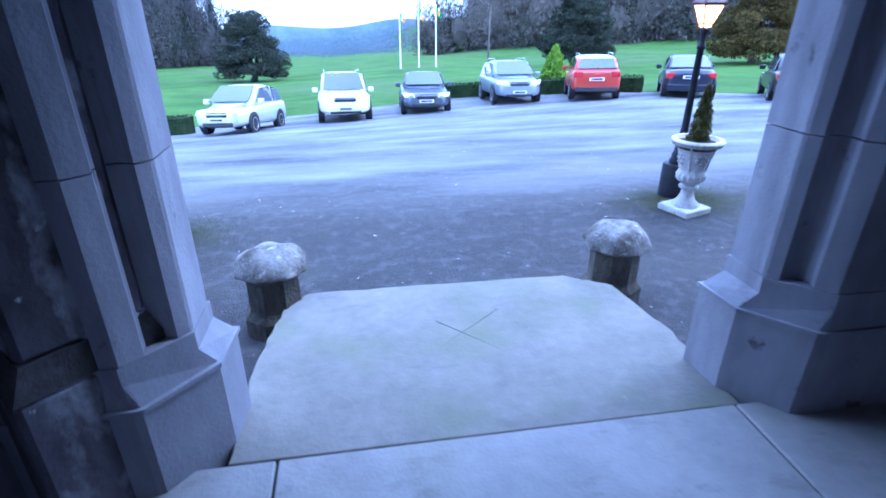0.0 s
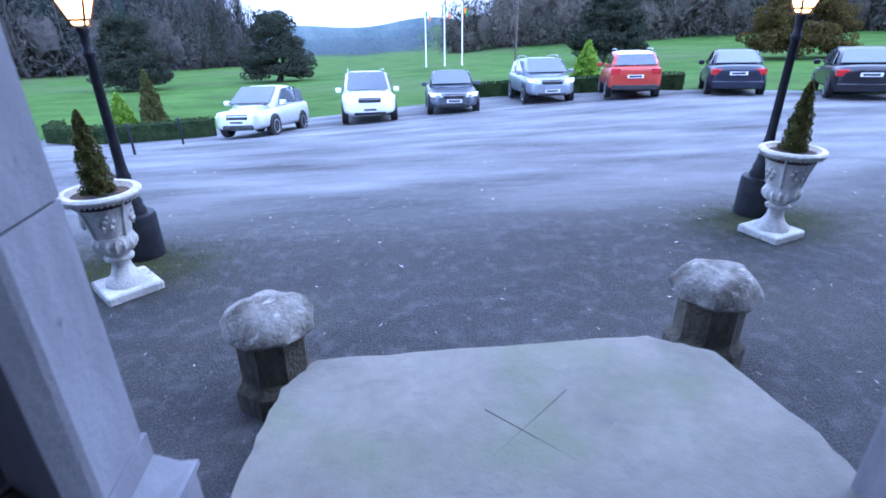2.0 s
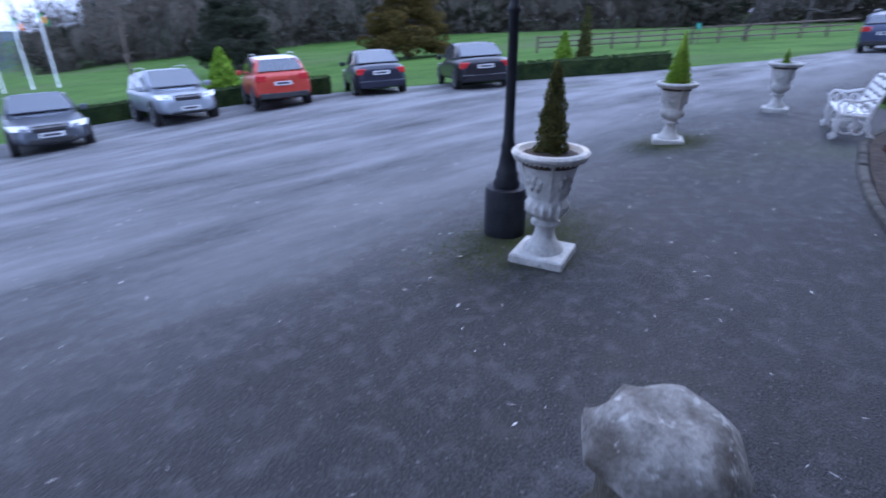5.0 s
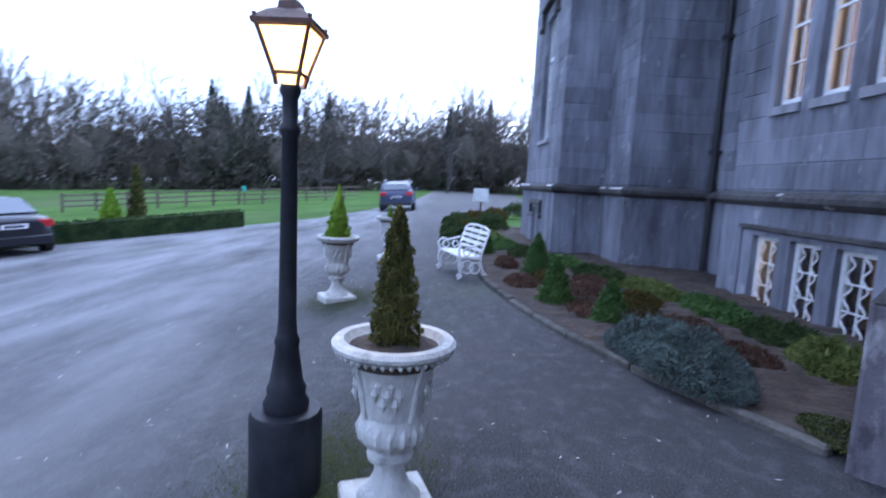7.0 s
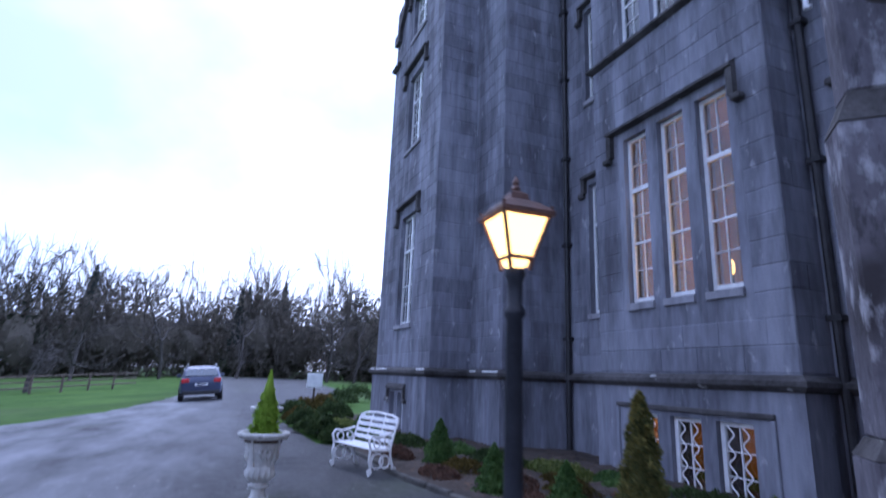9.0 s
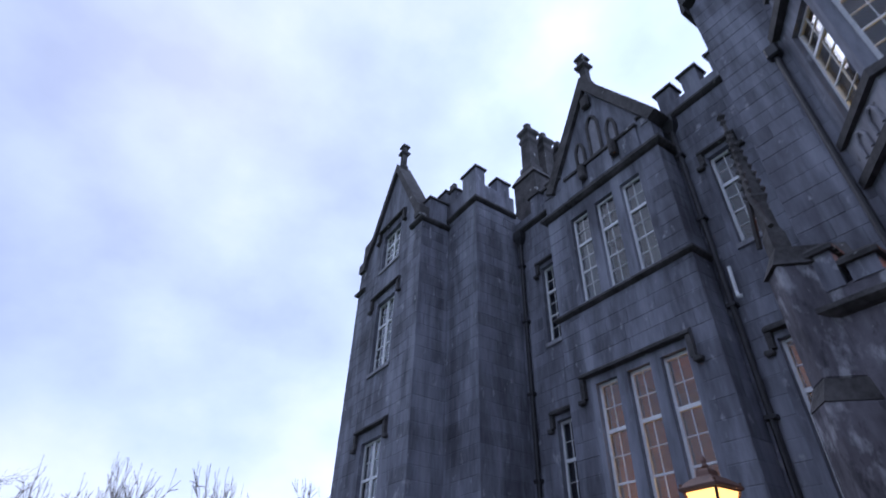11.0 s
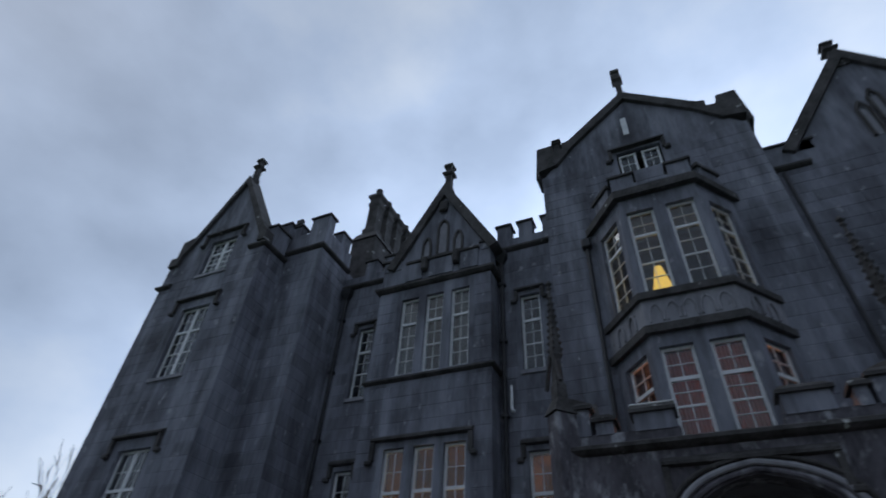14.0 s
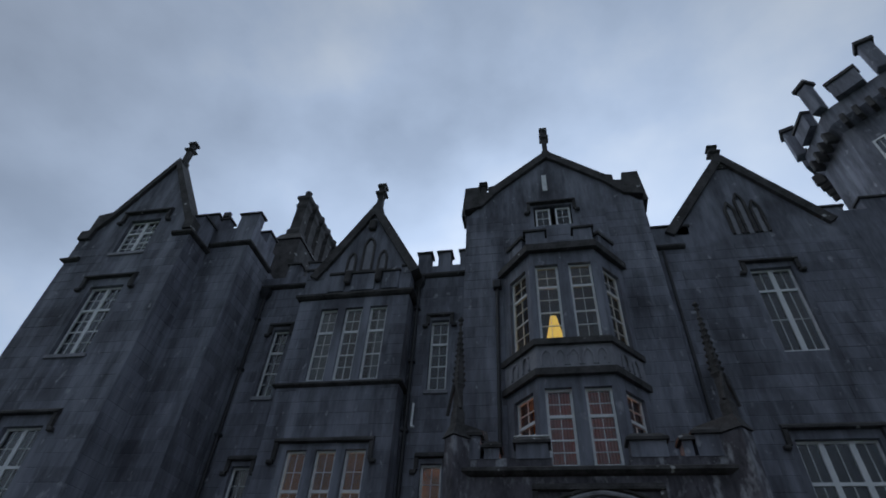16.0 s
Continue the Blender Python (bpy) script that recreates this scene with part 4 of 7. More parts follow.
prism(bm, [(TX0 + 0.1, 13.3), (2.0, 13.3), (2.0, 13.42), (3.2, 13.42), (3.2, 13.3), (TX1 - 0.1, 13.3), (4.45, 14.2), (TC, 15.75), (0.75, 14.2)], YG - 0.4, YG)
part("gable_wall", bm, STONE, tower)
for sgn in (1, -1):
    bm = bmesh.new()
    e = lambda d: TC + sgn * d
    prism(bm, [(e(2.85), 13.2), (e(2.85), 13.5), (e(2.3), 13.6), (e(1.75), 14.25), (e(0), 15.8), (e(0), 16.15), (e(1.85), 14.55), (e(2.05), 14.5), (e(2.05), 14.25), (e(2.35), 14.2),
               (e(2.35), 14.55), (e(2.85), 14.55), (e(2.95), 13.2)], YG - 0.5, YG + 0.12)
    part("gable_coping", bm, TRIM, tower, "dark stepped and raked stone coping")
finial(tower, TC, YG - 0.15, 16.3, 1.5, 0.95)
finial(tower, 4.85, YG - 0.15, 14.5, 0.5, 0.9)
part("slit_window", boxes((2.68, 2.84, YG - 0.02, YG + 0.015, 14.15, 14.95), bevel=0.005), PAINT, tower, "narrow pale slit light")
for a, b in ((2.05, 2.52), (2.68, 3.15)):
    sash(a, b, 12.55, 13.38, YG - 0.1, 0, 2, (1, 2))
label_mould(tower, 1.85, 3.4, 13.5, YG, 0.35)
room(1.6, 3.6, YG - 3.0, YG - 0.42, 4.0, 6.8, ROOM_WARM)
room(1.6, 3.6, YG - 3.0, YG - 0.42, 7.3, 10.6, ROOM)
room(1.9, 3.3, YG - 2.0, YG - 0.42, 12.2, 13.6, ROOM)

# oriel: a canted bay carried up two storeys
oriel = wall("wall_oriel", "two-storey canted stone oriel with sash windows")
YO = 3.45
PLAN = [(4.25, YG), (3.42, YO), (1.70, YO), (0.90, YG)]


def oriel_band(z0, z1, grow=0.0, mat=STONE, name="wall_band"):
    bm = bmesh.new()
    column(bm, [(PLAN[0][0] + grow, YG - 0.05), (PLAN[0][0] + grow, YG), (PLAN[1][0] + grow * 0.45, YO + grow), (PLAN[2][0] - grow * 0.45, YO + grow), (PLAN[3][0] - grow, YG), (PLAN[3][0] - grow, YG - 0.05)][::-1], z0, z1)
    return part(name, bm, mat, oriel)


oriel_band(4.2, 4.72)
oriel_band(6.50, 6.78)
oriel_band(6.78, 6.95, 0.12, TRIM, "string_course")
oriel_band(6.95, 7.58, 0.03, DRESSED, "panel_band")
oriel_band(7.58, 7.74, 0.12, TRIM, "string_course")
oriel_band(10.12, 10.55)
oriel_band(10.55, 10.78, 0.16, TRIM, "cornice")
CANT = math.degrees(math.atan2(YO - YG, PLAN[0][0] - PLAN[1][0]))
L = math.hypot(YO - YG, PLAN[0][0] - PLAN[1][0])
LEFT = Matrix(((-(PLAN[0][0] - PLAN[1][0]) / L * -1, -(YO - YG) / L * -1, 0, PLAN[1][0]), (-(YO - YG) / L, (PLAN[0][0] - PLAN[1][0]) / L, 0, YO), (0, 0, 1, 0), (0, 0, 0, 1)))
RIGHT = Matrix((((PLAN[2][0] - PLAN[3][0]) / L, -(YO - YG) / L, 0, PLAN[3][0]), ((YO - YG) / L, (PLAN[2][0] - PLAN[3][0]) / L, 0, YG), (0, 0, 1, 0), (0, 0, 0, 1)))
for z0, z1, sp in ((4.72, 6.50, 5.85), (7.74, 10.12, 9.42)):
    bm = bmesh.new()
    for a, b in ((3.30, 3.46), (2.42, 2.70), (1.66, 1.82)):
        box(bm, a, b, YO - 0.25, YO, z0, z1)
    part("mullion", bm, STONE, oriel)
    for a, b in ((2.70, 3.30), (1.82, 2.42)):
        cur = (a + 0.02, b - 0.02, CURTAIN_RED) if z0 < 5 else None
        sash(a, b, z0, z1, YO - 0.1, sp, 2, (2, 4), curtain=cur)
    for m in (LEFT, RIGHT):
        bm = bmesh.new()
        for a, b in ((0.02, 0.24), (L - 0.3, L)):
            box(bm, a, b, -0.25, 0, z0, z1)
        part("jamb", bm, STONE, oriel).matrix_basis = m
        sash(0.24, L - 0.3, z0, z1, -0.1, sp, 2, (2, 4), m=m)
part("lead_ledge", boxes((3.28, 4.0, YP - 0.30, YP - 0.02, 5.135, 5.17), bevel=0.012), WHITE_IRON, oriel, "pale lead-covered ledge")
bm = bmesh.new()
for k in range(5):
    xc = 3.2 - k * 0.32
    for s in (-1, 1):
        tube(bm, [(xc + s * 0.12, YO + 0.035, 7.05), (xc + s * 0.12, YO + 0.035, 7.28), (xc + s * 0.07, YO + 0.035, 7.40), (xc, YO + 0.035, 7.46)], 0.03, 6)
part("blind_arches", bm, DRESSED, oriel, "row of small pointed blind arches")
for m in (LEFT, RIGHT):
    bm = bmesh.new()
    for xc in (0.4, 0.85):
        for s in (-1, 1):
            tube(bm, [(xc + s * 0.12, 0.05, 7.05), (xc + s * 0.12, 0.05, 7.28), (xc + s * 0.07, 0.05, 7.40), (xc, 0.05, 7.46)], 0.03, 6)
    part("blind_arches", bm, DRESSED, oriel).matrix_basis = m
for a, b in ((2.95, 3.5), (1.65, 2.15)):
    merlon(oriel, a, b, YO - 0.22, YO + 0.02, 10.78, 11.35)
part("parapet_wall", boxes((2.15, 2.95, YO - 0.2, YO, 10.78, 10.98)), STONE, oriel)
for m in (LEFT, RIGHT):
    bm = boxes((0.3, 0.95, -0.2, 0.02, 10.78, 11.3))
    p = part("merlon", bm, STONE, oriel)
    p.matrix_basis = m
    part("coping", boxes((0.24, 1.01, -0.24, 0.08, 11.3, 11.4)), TRIM, p)
lampshade = thing("table_lamp", "lit table lamp with a yellow fabric shade behind the oriel window", "lamp")
bm = bmesh.new()
lathe(bm, [(0.28, 7.95), (0.27, 7.97), (0.17, 8.35), (0.085, 8.78), (0.07, 8.78), (0.15, 8.35)], 20, 2.93, YO - 0.55)
part("shade", bm, glow_material("lit_shade", (1.0, 0.60, 0.10), 1.6), lampshade)
bm = bmesh.new()
lathe(bm, [(0.10, 7.62), (0.10, 7.66), (0.03, 7.72), (0.03, 8.1)], 12, 2.93, YO - 0.55)
part("stand", bm, TRIM_BLACK, lampshade)
tagged(part("window_table", boxes((1.9, 3.3, YO - 0.85, YO - 0.3, 7.56, 7.62)), WOOD), "dark wooden table inside the oriel window", "table")
lamp("oriel_lamp_light", 2.6, YO - 0.9, 8.6, 4, (1.0, 0.62, 0.18))
lamp("drawing_room_light", 2.6, YG - 1.0, 6.0, 110, (1.0, 0.36, 0.14))
bm = bmesh.new()
tube(bm, [(4.42, YG + 0.08, 5.0), (4.42, YG + 0.08, 10.2)], 0.05, 8)
pp = thing("drain_pipe", "black cast iron rainwater pipe beside the oriel", "drain pipe", "rainwater pipes")
part("pipe", bm, PIPE, pp)
part("hopper", boxes((4.3, 4.54, YG, YG + 0.2, 10.1, 10.4), bevel=0.03), PIPE, pp)
bm = bmesh.new()
tube(bm, [(-0.42, 2.2, 0.0), (-0.42, 2.2, 11.3)], 0.05, 8)
pp = thing("drain_pipe", "black cast iron rainwater pipe in the corner of the tower", "drain pipe", "rainwater pipes")
part("pipe", bm, PIPE, pp)

# porch: piers, arch, parapet, corner buttresses
porch = wall("wall_porch", "projecting stone entrance porch with an arched doorway")
PX0, PX1, OX0, OX1 = -0.12, 5.02, 0.56, 2.98
PI = 3.665
bm = bmesh.new()
poly = [(PX0, 1.0), (PX1, 1.0), (PX1, 4.2), (PX0, 4.2)]
arch = []
oc, hw = 2.40, 1.14
for k in range(25):
    u = -1 + k / 12
    arch.append((oc + hw * u, 2.95 + 0.72 * (1 - abs(u) ** 2.6) ** 0.5 + 0.20 * (1 - abs(u))))
for (xa, za), (xb, zb) in zip([(PX0, 2.702)] + arch, arch + [(PX1, 2.702)]):
    if xa == PX0:
        za, xb, zb = 2.702, arch[0][0], 2.702
    if xb == PX1:
        xa, za = arch[-1][0], 2.702
    vs = [bm.verts.new((x, y, z)) for y in (PI, YP) for x, z in ((xa, za), (xb, zb), (xb, 4.36), (xa, 4.36))]
    for q in ((3, 2, 1, 0), (4, 5, 6, 7), (0, 1, 5, 4), (2, 3, 7, 6)):
        bm.faces.new([vs[i] for i in q])
part("arch_wall", bm, PORCHSTONE, porch)
for grow, out, r in ((0.06, 0.02, 0.045), (0.17, 0.03, 0.05), (0.26, 0.05, 0.035)):
    bm = bmesh.new()
    ring = [(oc + (x - oc) * (1 + grow / hw), YP + out, z + grow * (1 - 0.75 * ((x - oc) / hw) ** 8)) for x, z in arch]
    tube(bm, [(ring[0][0], YP + out, 2.75)] + ring + [(ring[-1][0], YP + out, 2.75)], r, 8)
    part("arch_moulding", bm, (PORCHSTONE, DRESSED, TRIM)[0 if grow < 0.1 else 1 if grow < 0.2 else 2], porch, "rounded stone arch moulding")


def jamb(mirror):
    """The moulded jamb of the doorway: courses of stone with a flat, a hollow and a splay, on a chamfered plinth."""
    sx = (lambda x: x) if not mirror else (lambda x: OX0 + OX1 - x)
    far = PX0 if not mirror else OX0 + OX1 - PX1
    prof = [(0.56, YP), (0.56, 3.872), (0.552, 3.856), (0.517, 3.818), (0.495, 3.828), (0.462, 3.834), (0.432, 3.822), (0.418, 3.795), (0.416, 3.760), (0.428, 3.728), (0.384, 3.682), (0.366, PI), (far, PI), (far, YP)]
    dz = -0.10 if mirror else -0.13
    zc = [1.08 + dz, 1.62, 2.16, 2.7]
    for z0, z1 in zip(zc, zc[1:]):
        bm = bmesh.new()
        pts = [(sx(x), y) for x, y in prof]
        if mirror:
            pts = pts[::-1]
        column(bm, pts[::-1], z0 + 0.003, z1 - 0.003)
        part("jamb_stone", bm, DRESSED, porch)
    lo = [(0.64, YP + 0.06), (0.615, 3.90), (0.40, 3.66), (0.37, PI - 0.014), (far, PI - 0.014), (far, YP + 0.06)]
    hi = [(0.57, YP + 0.01), (0.565, 3.855), (0.375, 3.672), (0.36, PI - 0.006), (far, PI - 0.006), (far, YP + 0.01)]
    bm = bmesh.new()
    f = lambda q, z: [(sx(x), y, z) for x, y in q]
    loft(bm, [f(lo, 0.0), f(lo, 0.90 + dz), f(hi, 1.0 + dz), f(hi, 1.08 + dz)])
    part("plinth_stone", bm, DRESSED, porch)
    bm = bmesh.new()
    grow = [(x + (0.012 if i < 4 else 0), y + (0.012 if i in (0, 5) else -0.012)) for i, (x, y) in enumerate(lo)]
    loft(bm, [f(grow, 0.885 + dz), f(grow, 0.905 + dz)])
    part("plinth_roll", bm, DRESSED, porch)


jamb(False)
jamb(True)
bm = boxes((PX1 - 0.45, PX1, 1.0, PI, -0.2, 4.2), (PX0, PX0 + 0.05, 1.0, PI, -0.2, 4.2), (PX0, PX1, -1.6, -1.2, 0, 4.2), (PX1 - 0.45, PX1, -1.2, 1.0, 0, 4.2), (PX0 - 0.3, PX0 + 0.05, -1.2, 1.0, 0, 4.2))
part("side_walls", bm, DRESSED, porch)
tagged(part("ceiling", boxes((PX0, PX1, -1.2, PI, 4.0, 4.15)), DRESSED), "plain stone porch ceiling", "ceiling", kind="structure")
string_course(porch, [(PX0 - 0.1, YG), (PX0 - 0.1, YP), (PX1 + 0.05, YP), (PX1 + 0.05, YG)], 4.34, 0.16, 0.20, "cornice")
part("porch_roof", boxes((PX0, PX1, YG, YP - 0.3, 4.36, 4.5)), PORCHSTONE, porch)
part("parapet_wall", boxes((PX0, 1.80, YP - 0.3, YP, 4.52, 4.70), (3.26, PX1, YP - 0.3, YP, 4.52, 4.70)), PORCHSTONE, porch)
for a, b, z in ((-0.08, 0.55, 5.10), (0.62, 0.80, 4.98), (1.08, 1.76, 5.0), (3.32, 3.96, 4.98), (4.30, 4.60, 4.90), (4.68, 5.06, 5.16)):
    merlon(porch, a, b, YP - 0.32, YP + 0.02, 4.68, z)
label_mould(porch, 1.28, 3.68, 4.06, YP, 0.45, 0.10)
string_course(porch, [(PX1, YP), (PX1, PI - 0.6)], 0.88, 0.06, 0.16, "plinth_course")
bm = bmesh.new()
for y0 in (2.9, 3.55):
    tube(bm, [(PX1 + 0.02, y0 - 0.22, 1.0), (PX1 + 0.02, y0 - 0.22, 2.9), (PX1 + 0.02, y0 - 0.12, 3.2), (PX1 + 0.02, y0, 3.34), (PX1 + 0.02, y0 + 0.12, 3.2), (PX1 + 0.02, y0 + 0.22, 2.9), (PX1 + 0.02, y0 + 0.22, 1.0)], 0.05, 6)
part("blind_lancets", bm, DRESSED, porch, "pair of tall pointed blind arches")


def buttress(x, y, sgn):
    b = thing("buttress", "diagonal corner buttress with a crocketed stone pinnacle", "buttress", "porch buttresses", m=pose(x, y, 0, 0, 0, sgn * 45))
    for z0, z1, w, d in ((-0.2, 0.95, 0.25, 0.58), (1.08, 3.4, 0.20, 0.50), (3.65, 5.1, 0.17, 0.40)):
        part("stage", boxes((-w, w, -0.5, d, z0, z1), bevel=0.02), PORCHSTONE, b)
    for z, w0, d0, w1, d1, h in ((0.95, 0.25, 0.58, 0.20, 0.50, 0.13), (3.4, 0.20, 0.50, 0.17, 0.40, 0.25), (5.1, 0.20, 0.44, 0.12, 0.3, 0.3)):
        bm = bmesh.new()
        loft(bm, [[(-w0, -0.5, z), (w0, -0.5, z), (w0, d0, z), (-w0, d0, z)], [(-w1, -0.5, z + h), (w1, -0.5, z + h), (w1, d1, z + h), (-w1, d1, z + h)]])
        part("weathering", bm, TRIM, b)
    bm = bmesh.new()
    lathe(bm, [(0.15, 5.2), (0.15, 5.65), (0.11, 5.75), (0.10, 6.2), (0.15, 6.3), (0.12, 6.35), (0.025, 7.85), (0.06, 7.9), (0.025, 7.96), (0.08, 8.02), (0.02, 8.12)], sides=4, cx=0, cy=0.2, turn=math.pi / 4)
    part("pinnacle", bm, TRIM, b, "weathered stone pinnacle")
    bm = bmesh.new()
    lathe(bm, [(0.01, -0.05), (0.038, 0), (0.01, 0.05)], 6)
    leaf = part("crocket", bm, TRIM, b)
    leaf.location = (0.125 * math.cos(math.pi / 4), 0.2 + 0.125 * math.sin(math.pi / 4), 6.42)
    for k in range(36):
        a, r = math.pi / 4 + k % 4 * math.pi / 2, 0.125 - 0.012 * (k // 4)
        if k:
            c = new("crocket", leaf.data)
            c.parent = b
            c.location = (r * math.cos(a), 0.2 + r * math.sin(a), 6.42 + 0.155 * (k // 4))
    for s in (-1, 1):
        bm = bmesh.new()
        tube(bm, [(s * 0.25, 0.3, 5.65), (s * 0.04, 0.3, 6.3)], 0.04, 6)
        part("gablet", bm, TRIM, b)


buttress(5.02, 3.98, -1)
buttress(-0.05, 4.02, 1)

# right-hand gabled wing and round tower
west = wall("wall_west", "gabled grey limestone wall beyond the entrance tower")
YR = 2.2
holes_r = [(-3.025, -2.5, 7.85, 10.45), (-3.55, -3.025, 7.85, 10.45), (-2.475, -1.95, 2.7, 5.7), (-3.075, -2.475, 2.7, 5.7), (-3.6, -3.075, 2.7, 5.7)]
bm = bmesh.new()
panel(bm, -5.6, TX0, -0.4, 11.9, YR - 0.4, YR, holes_r)
part("wall_face", bm, STONE, west)
ashlar(west, -5.4, TX0 - 0.1, 4.6, 11.4, YR, [(h[0] - 0.14, h[1] + 0.14, h[2] - 0.14, h[3] + 0.14) for h in holes_r])
gable(west, -2.95, 2.05, 11.9, 14.85, YR, 0.4)
finial(west, -2.93, YR - 0.1, 14.95, 0.95, 1.1)
string_course(west, [(-1.05, YR), (TX0, YR)][::1], 11.35, 0.12, 0.2, "cornice")
part("parapet_wall", boxes((-7.4, -5.62, YR - 0.4, YR - 0.02, -0.4, 12.35)), STONE, west)
merlon(west, -5.6, -5.05, YR - 0.3, YR, 11.9, 12.5)
merlon(west, -6.9, -6.2, YR - 0.35, YR - 0.02, 12.35, 12.75)
merlon(west, -0.75, -0.25, YR - 0.3, YR, 11.9, 12.25)
merlon(west, -1.3, -0.95, YR - 0.3, YR, 11.9, 12.2)
for (a, b, z0, z1), sp in zip(holes_r, (9.75, 9.75, 4.8, 4.8, 4.8)):
    sash(a, b, z0, z1, YR - 0.12, sp, 2, (1, 2))
label_mould(west, -3.75, -2.3, 10.62, YR, 0.3)
label_mould(west, -3.8, -1.75, 5.9, YR, 0.35)
bm = bmesh.new()
for xc, zt in ((-2.62, 13.05), (-2.98, 13.4), (-3.34, 13.05)):
    for s in (-1, 1):
        tube(bm, [(xc + s * 0.12, YR + 0.03, 11.75), (xc + s * 0.12, YR + 0.03, zt - 0.3), (xc, YR + 0.03, zt)], 0.045, 6)
part("blind_lancets", bm, TRIM, west, "three slender pointed blind arches")
for xc, zt in ((-2.62, 13.05), (-2.98, 13.4), (-3.34, 13.05)):
    part("lancet_panel", boxes((xc - 0.06, xc + 0.06, YR, YR + 0.014, 11.75, zt - 0.3)), DRESSED, west)
room(-3.8, -1.8, YR - 2, YR - 0.42, 2.4, 10.8, ROOM)
rt = wall("wall_round_tower", "tall octagonal castle tower with corbelled battlements")
RX, RY, RR = -9.2, 1.2, 2.3
bm = bmesh.new()
lathe(bm, [(RR, -1.4), (RR, 15.2), (RR + 0.25, 15.6), (RR + 0.25, 16.3)], sides=8, cx=RX, cy=RY, turn=math.pi / 8)
part("wall_face", bm, STONE, rt)
for k in range(8):
    a = math.pi / 4 * k
    m = Matrix.Translation((RX, RY, 0)) @ Matrix.Rotation(a, 4, "Z")
    p = part("merlon", boxes((RR + 0.0, RR + 0.3, -0.45, 0.45, 16.3, 17.0)), STONE, rt)
    p.matrix_basis = m
    part("coping", boxes((RR - 0.06, RR + 0.36, -0.5, 0.5, 17.0, 17.12)), TRIM, p)
    p2 = part("corner_merlon", boxes((RR + 0.15, RR + 0.5, -0.2, 0.2, 16.3, 17.7), bevel=0.03), STONE, rt)
    p2.matrix_basis = Matrix.Translation((RX, RY, 0)) @ Matrix.Rotation(a + math.pi / 8, 4, "Z")
    part("coping", boxes((RR + 0.08, RR + 0.58, -0.28, 0.28, 17.7, 17.85)), TRIM, p2)
    for q in (-0.6, -0.2, 0.2, 0.6):
        part("corbel", boxes((RR - 0.1, RR + 0.28, q - 0.08, q + 0.08, 15.1, 15.6), bevel=0.03), TRIM, rt).matrix_basis = m
for a in (math.pi / 4 * 1, math.pi / 4 * 2):
    m = Matrix.Translation((RX, RY, 0.7)) @ Matrix.Rotation(a - math.pi / 2, 4, "Z")
    for xa in (-0.42, 0.06):
        sash(xa, xa + 0.36, 12.3, 14.2, RR * math.cos(math.pi / 8) + 0.08, 13.5, 2, (1, 2), m=m)
rt.location.z = 0.7
# plain back of the castle
bm = boxes((-10, 17.9, -9, -6, -0.4, 11.6), (4.4, 13.0, -6, YM - 3.6, -0.4, 11.3), (-5.6, 0, -6, YR - 2.6, -0.4, 11.8), (13.9, 17.7, -6, YW - 3.4, -0.4, 11.8), (TX0, TX1, -6, -1.7, 4.3, 13.2))
tagged(part("wall_back", bm, STONE), "plain grey limestone body of the castle", "castle wall", kind="structure")

# porch floor and landing slab
bm = bmesh.new()
floor = thing("floor", "worn flagstone porch floor with mortared joints", "floor", kind="structure")
for a, b, c, d in ((PX0, 0.80, 2.9, 3.762), (0.81, 2.93, 2.6, 3.762), (2.94, PX1, 2.75, 3.762), (PX0, 0.80, 1.9, 2.89), (0.81, 2.93, 1.6, 2.59), (2.94, PX1, 1.7, 2.74), (PX0, 1.7, -1.2, 1.59), (1.71, PX1, -1.2, 1.59)):
    part("flagstone", boxes((a, b, c, d, -0.3, 0.345), bevel=0.008), FLAGSTONE, floor)
rng = np.random.default_rng(11)
slab = thing("doorstep", "large worn sandstone landing slab with greenish stains before the doorway", "doorstep")
edge = []
corners = [(0.60, 3.766), (0.60, 4.4), (0.70, 5.0), (0.84, 5.2), (1.84, 5.19), (2.62, 5.17), (2.90, 4.98), (2.98, 4.4), (2.97, 3.766)]
for (xa, ya), (xb, yb) in zip(corners, corners[1:]):
    for k in range(8):
        t = k / 8
        edge.append((xa + (xb - xa) * t + rng.normal() * 0.006, ya + (yb - ya) * t + rng.normal() * 0.006))
edge.append(corners[-1])
cy = sum(y for x, y in edge) / len(edge)
top = [(x, y, 0.333 - 0.012 * max(0, y - 4.2)) for x, y in edge]
inner = [((x - 1.78) * 0.994 + 1.78, (y - cy) * 0.996 + cy, z + 0.003) for x, y, z in top]
bm = bmesh.new()
loft(bm, [[(x, y, 0.0) for x, y, z in top], [(x, y, z - 0.003) for x, y, z in top], inner])
part("slab", bm, SLABSTONE, slab)
for xa, ya, xb, yb in ((1.63, 4.72, 2.02, 4.30), (2.03, 4.80, 1.46, 4.33)):
    ln = math.hypot(xb - xa, yb - ya)
    bm = boxes((0, ln, -0.0007, 0.0007, -0.004, 0.0006))
    p = part("scratch", bm, KERB, slab, "shallow dark scored line")
    p.matrix_basis = Matrix.Translation((xa, ya, 0.3365 - 0.012 * max(0, (ya + yb) / 2 - 4.2))) @ Matrix.Rotation(math.atan2(yb - ya, xb - xa), 4, "Z")


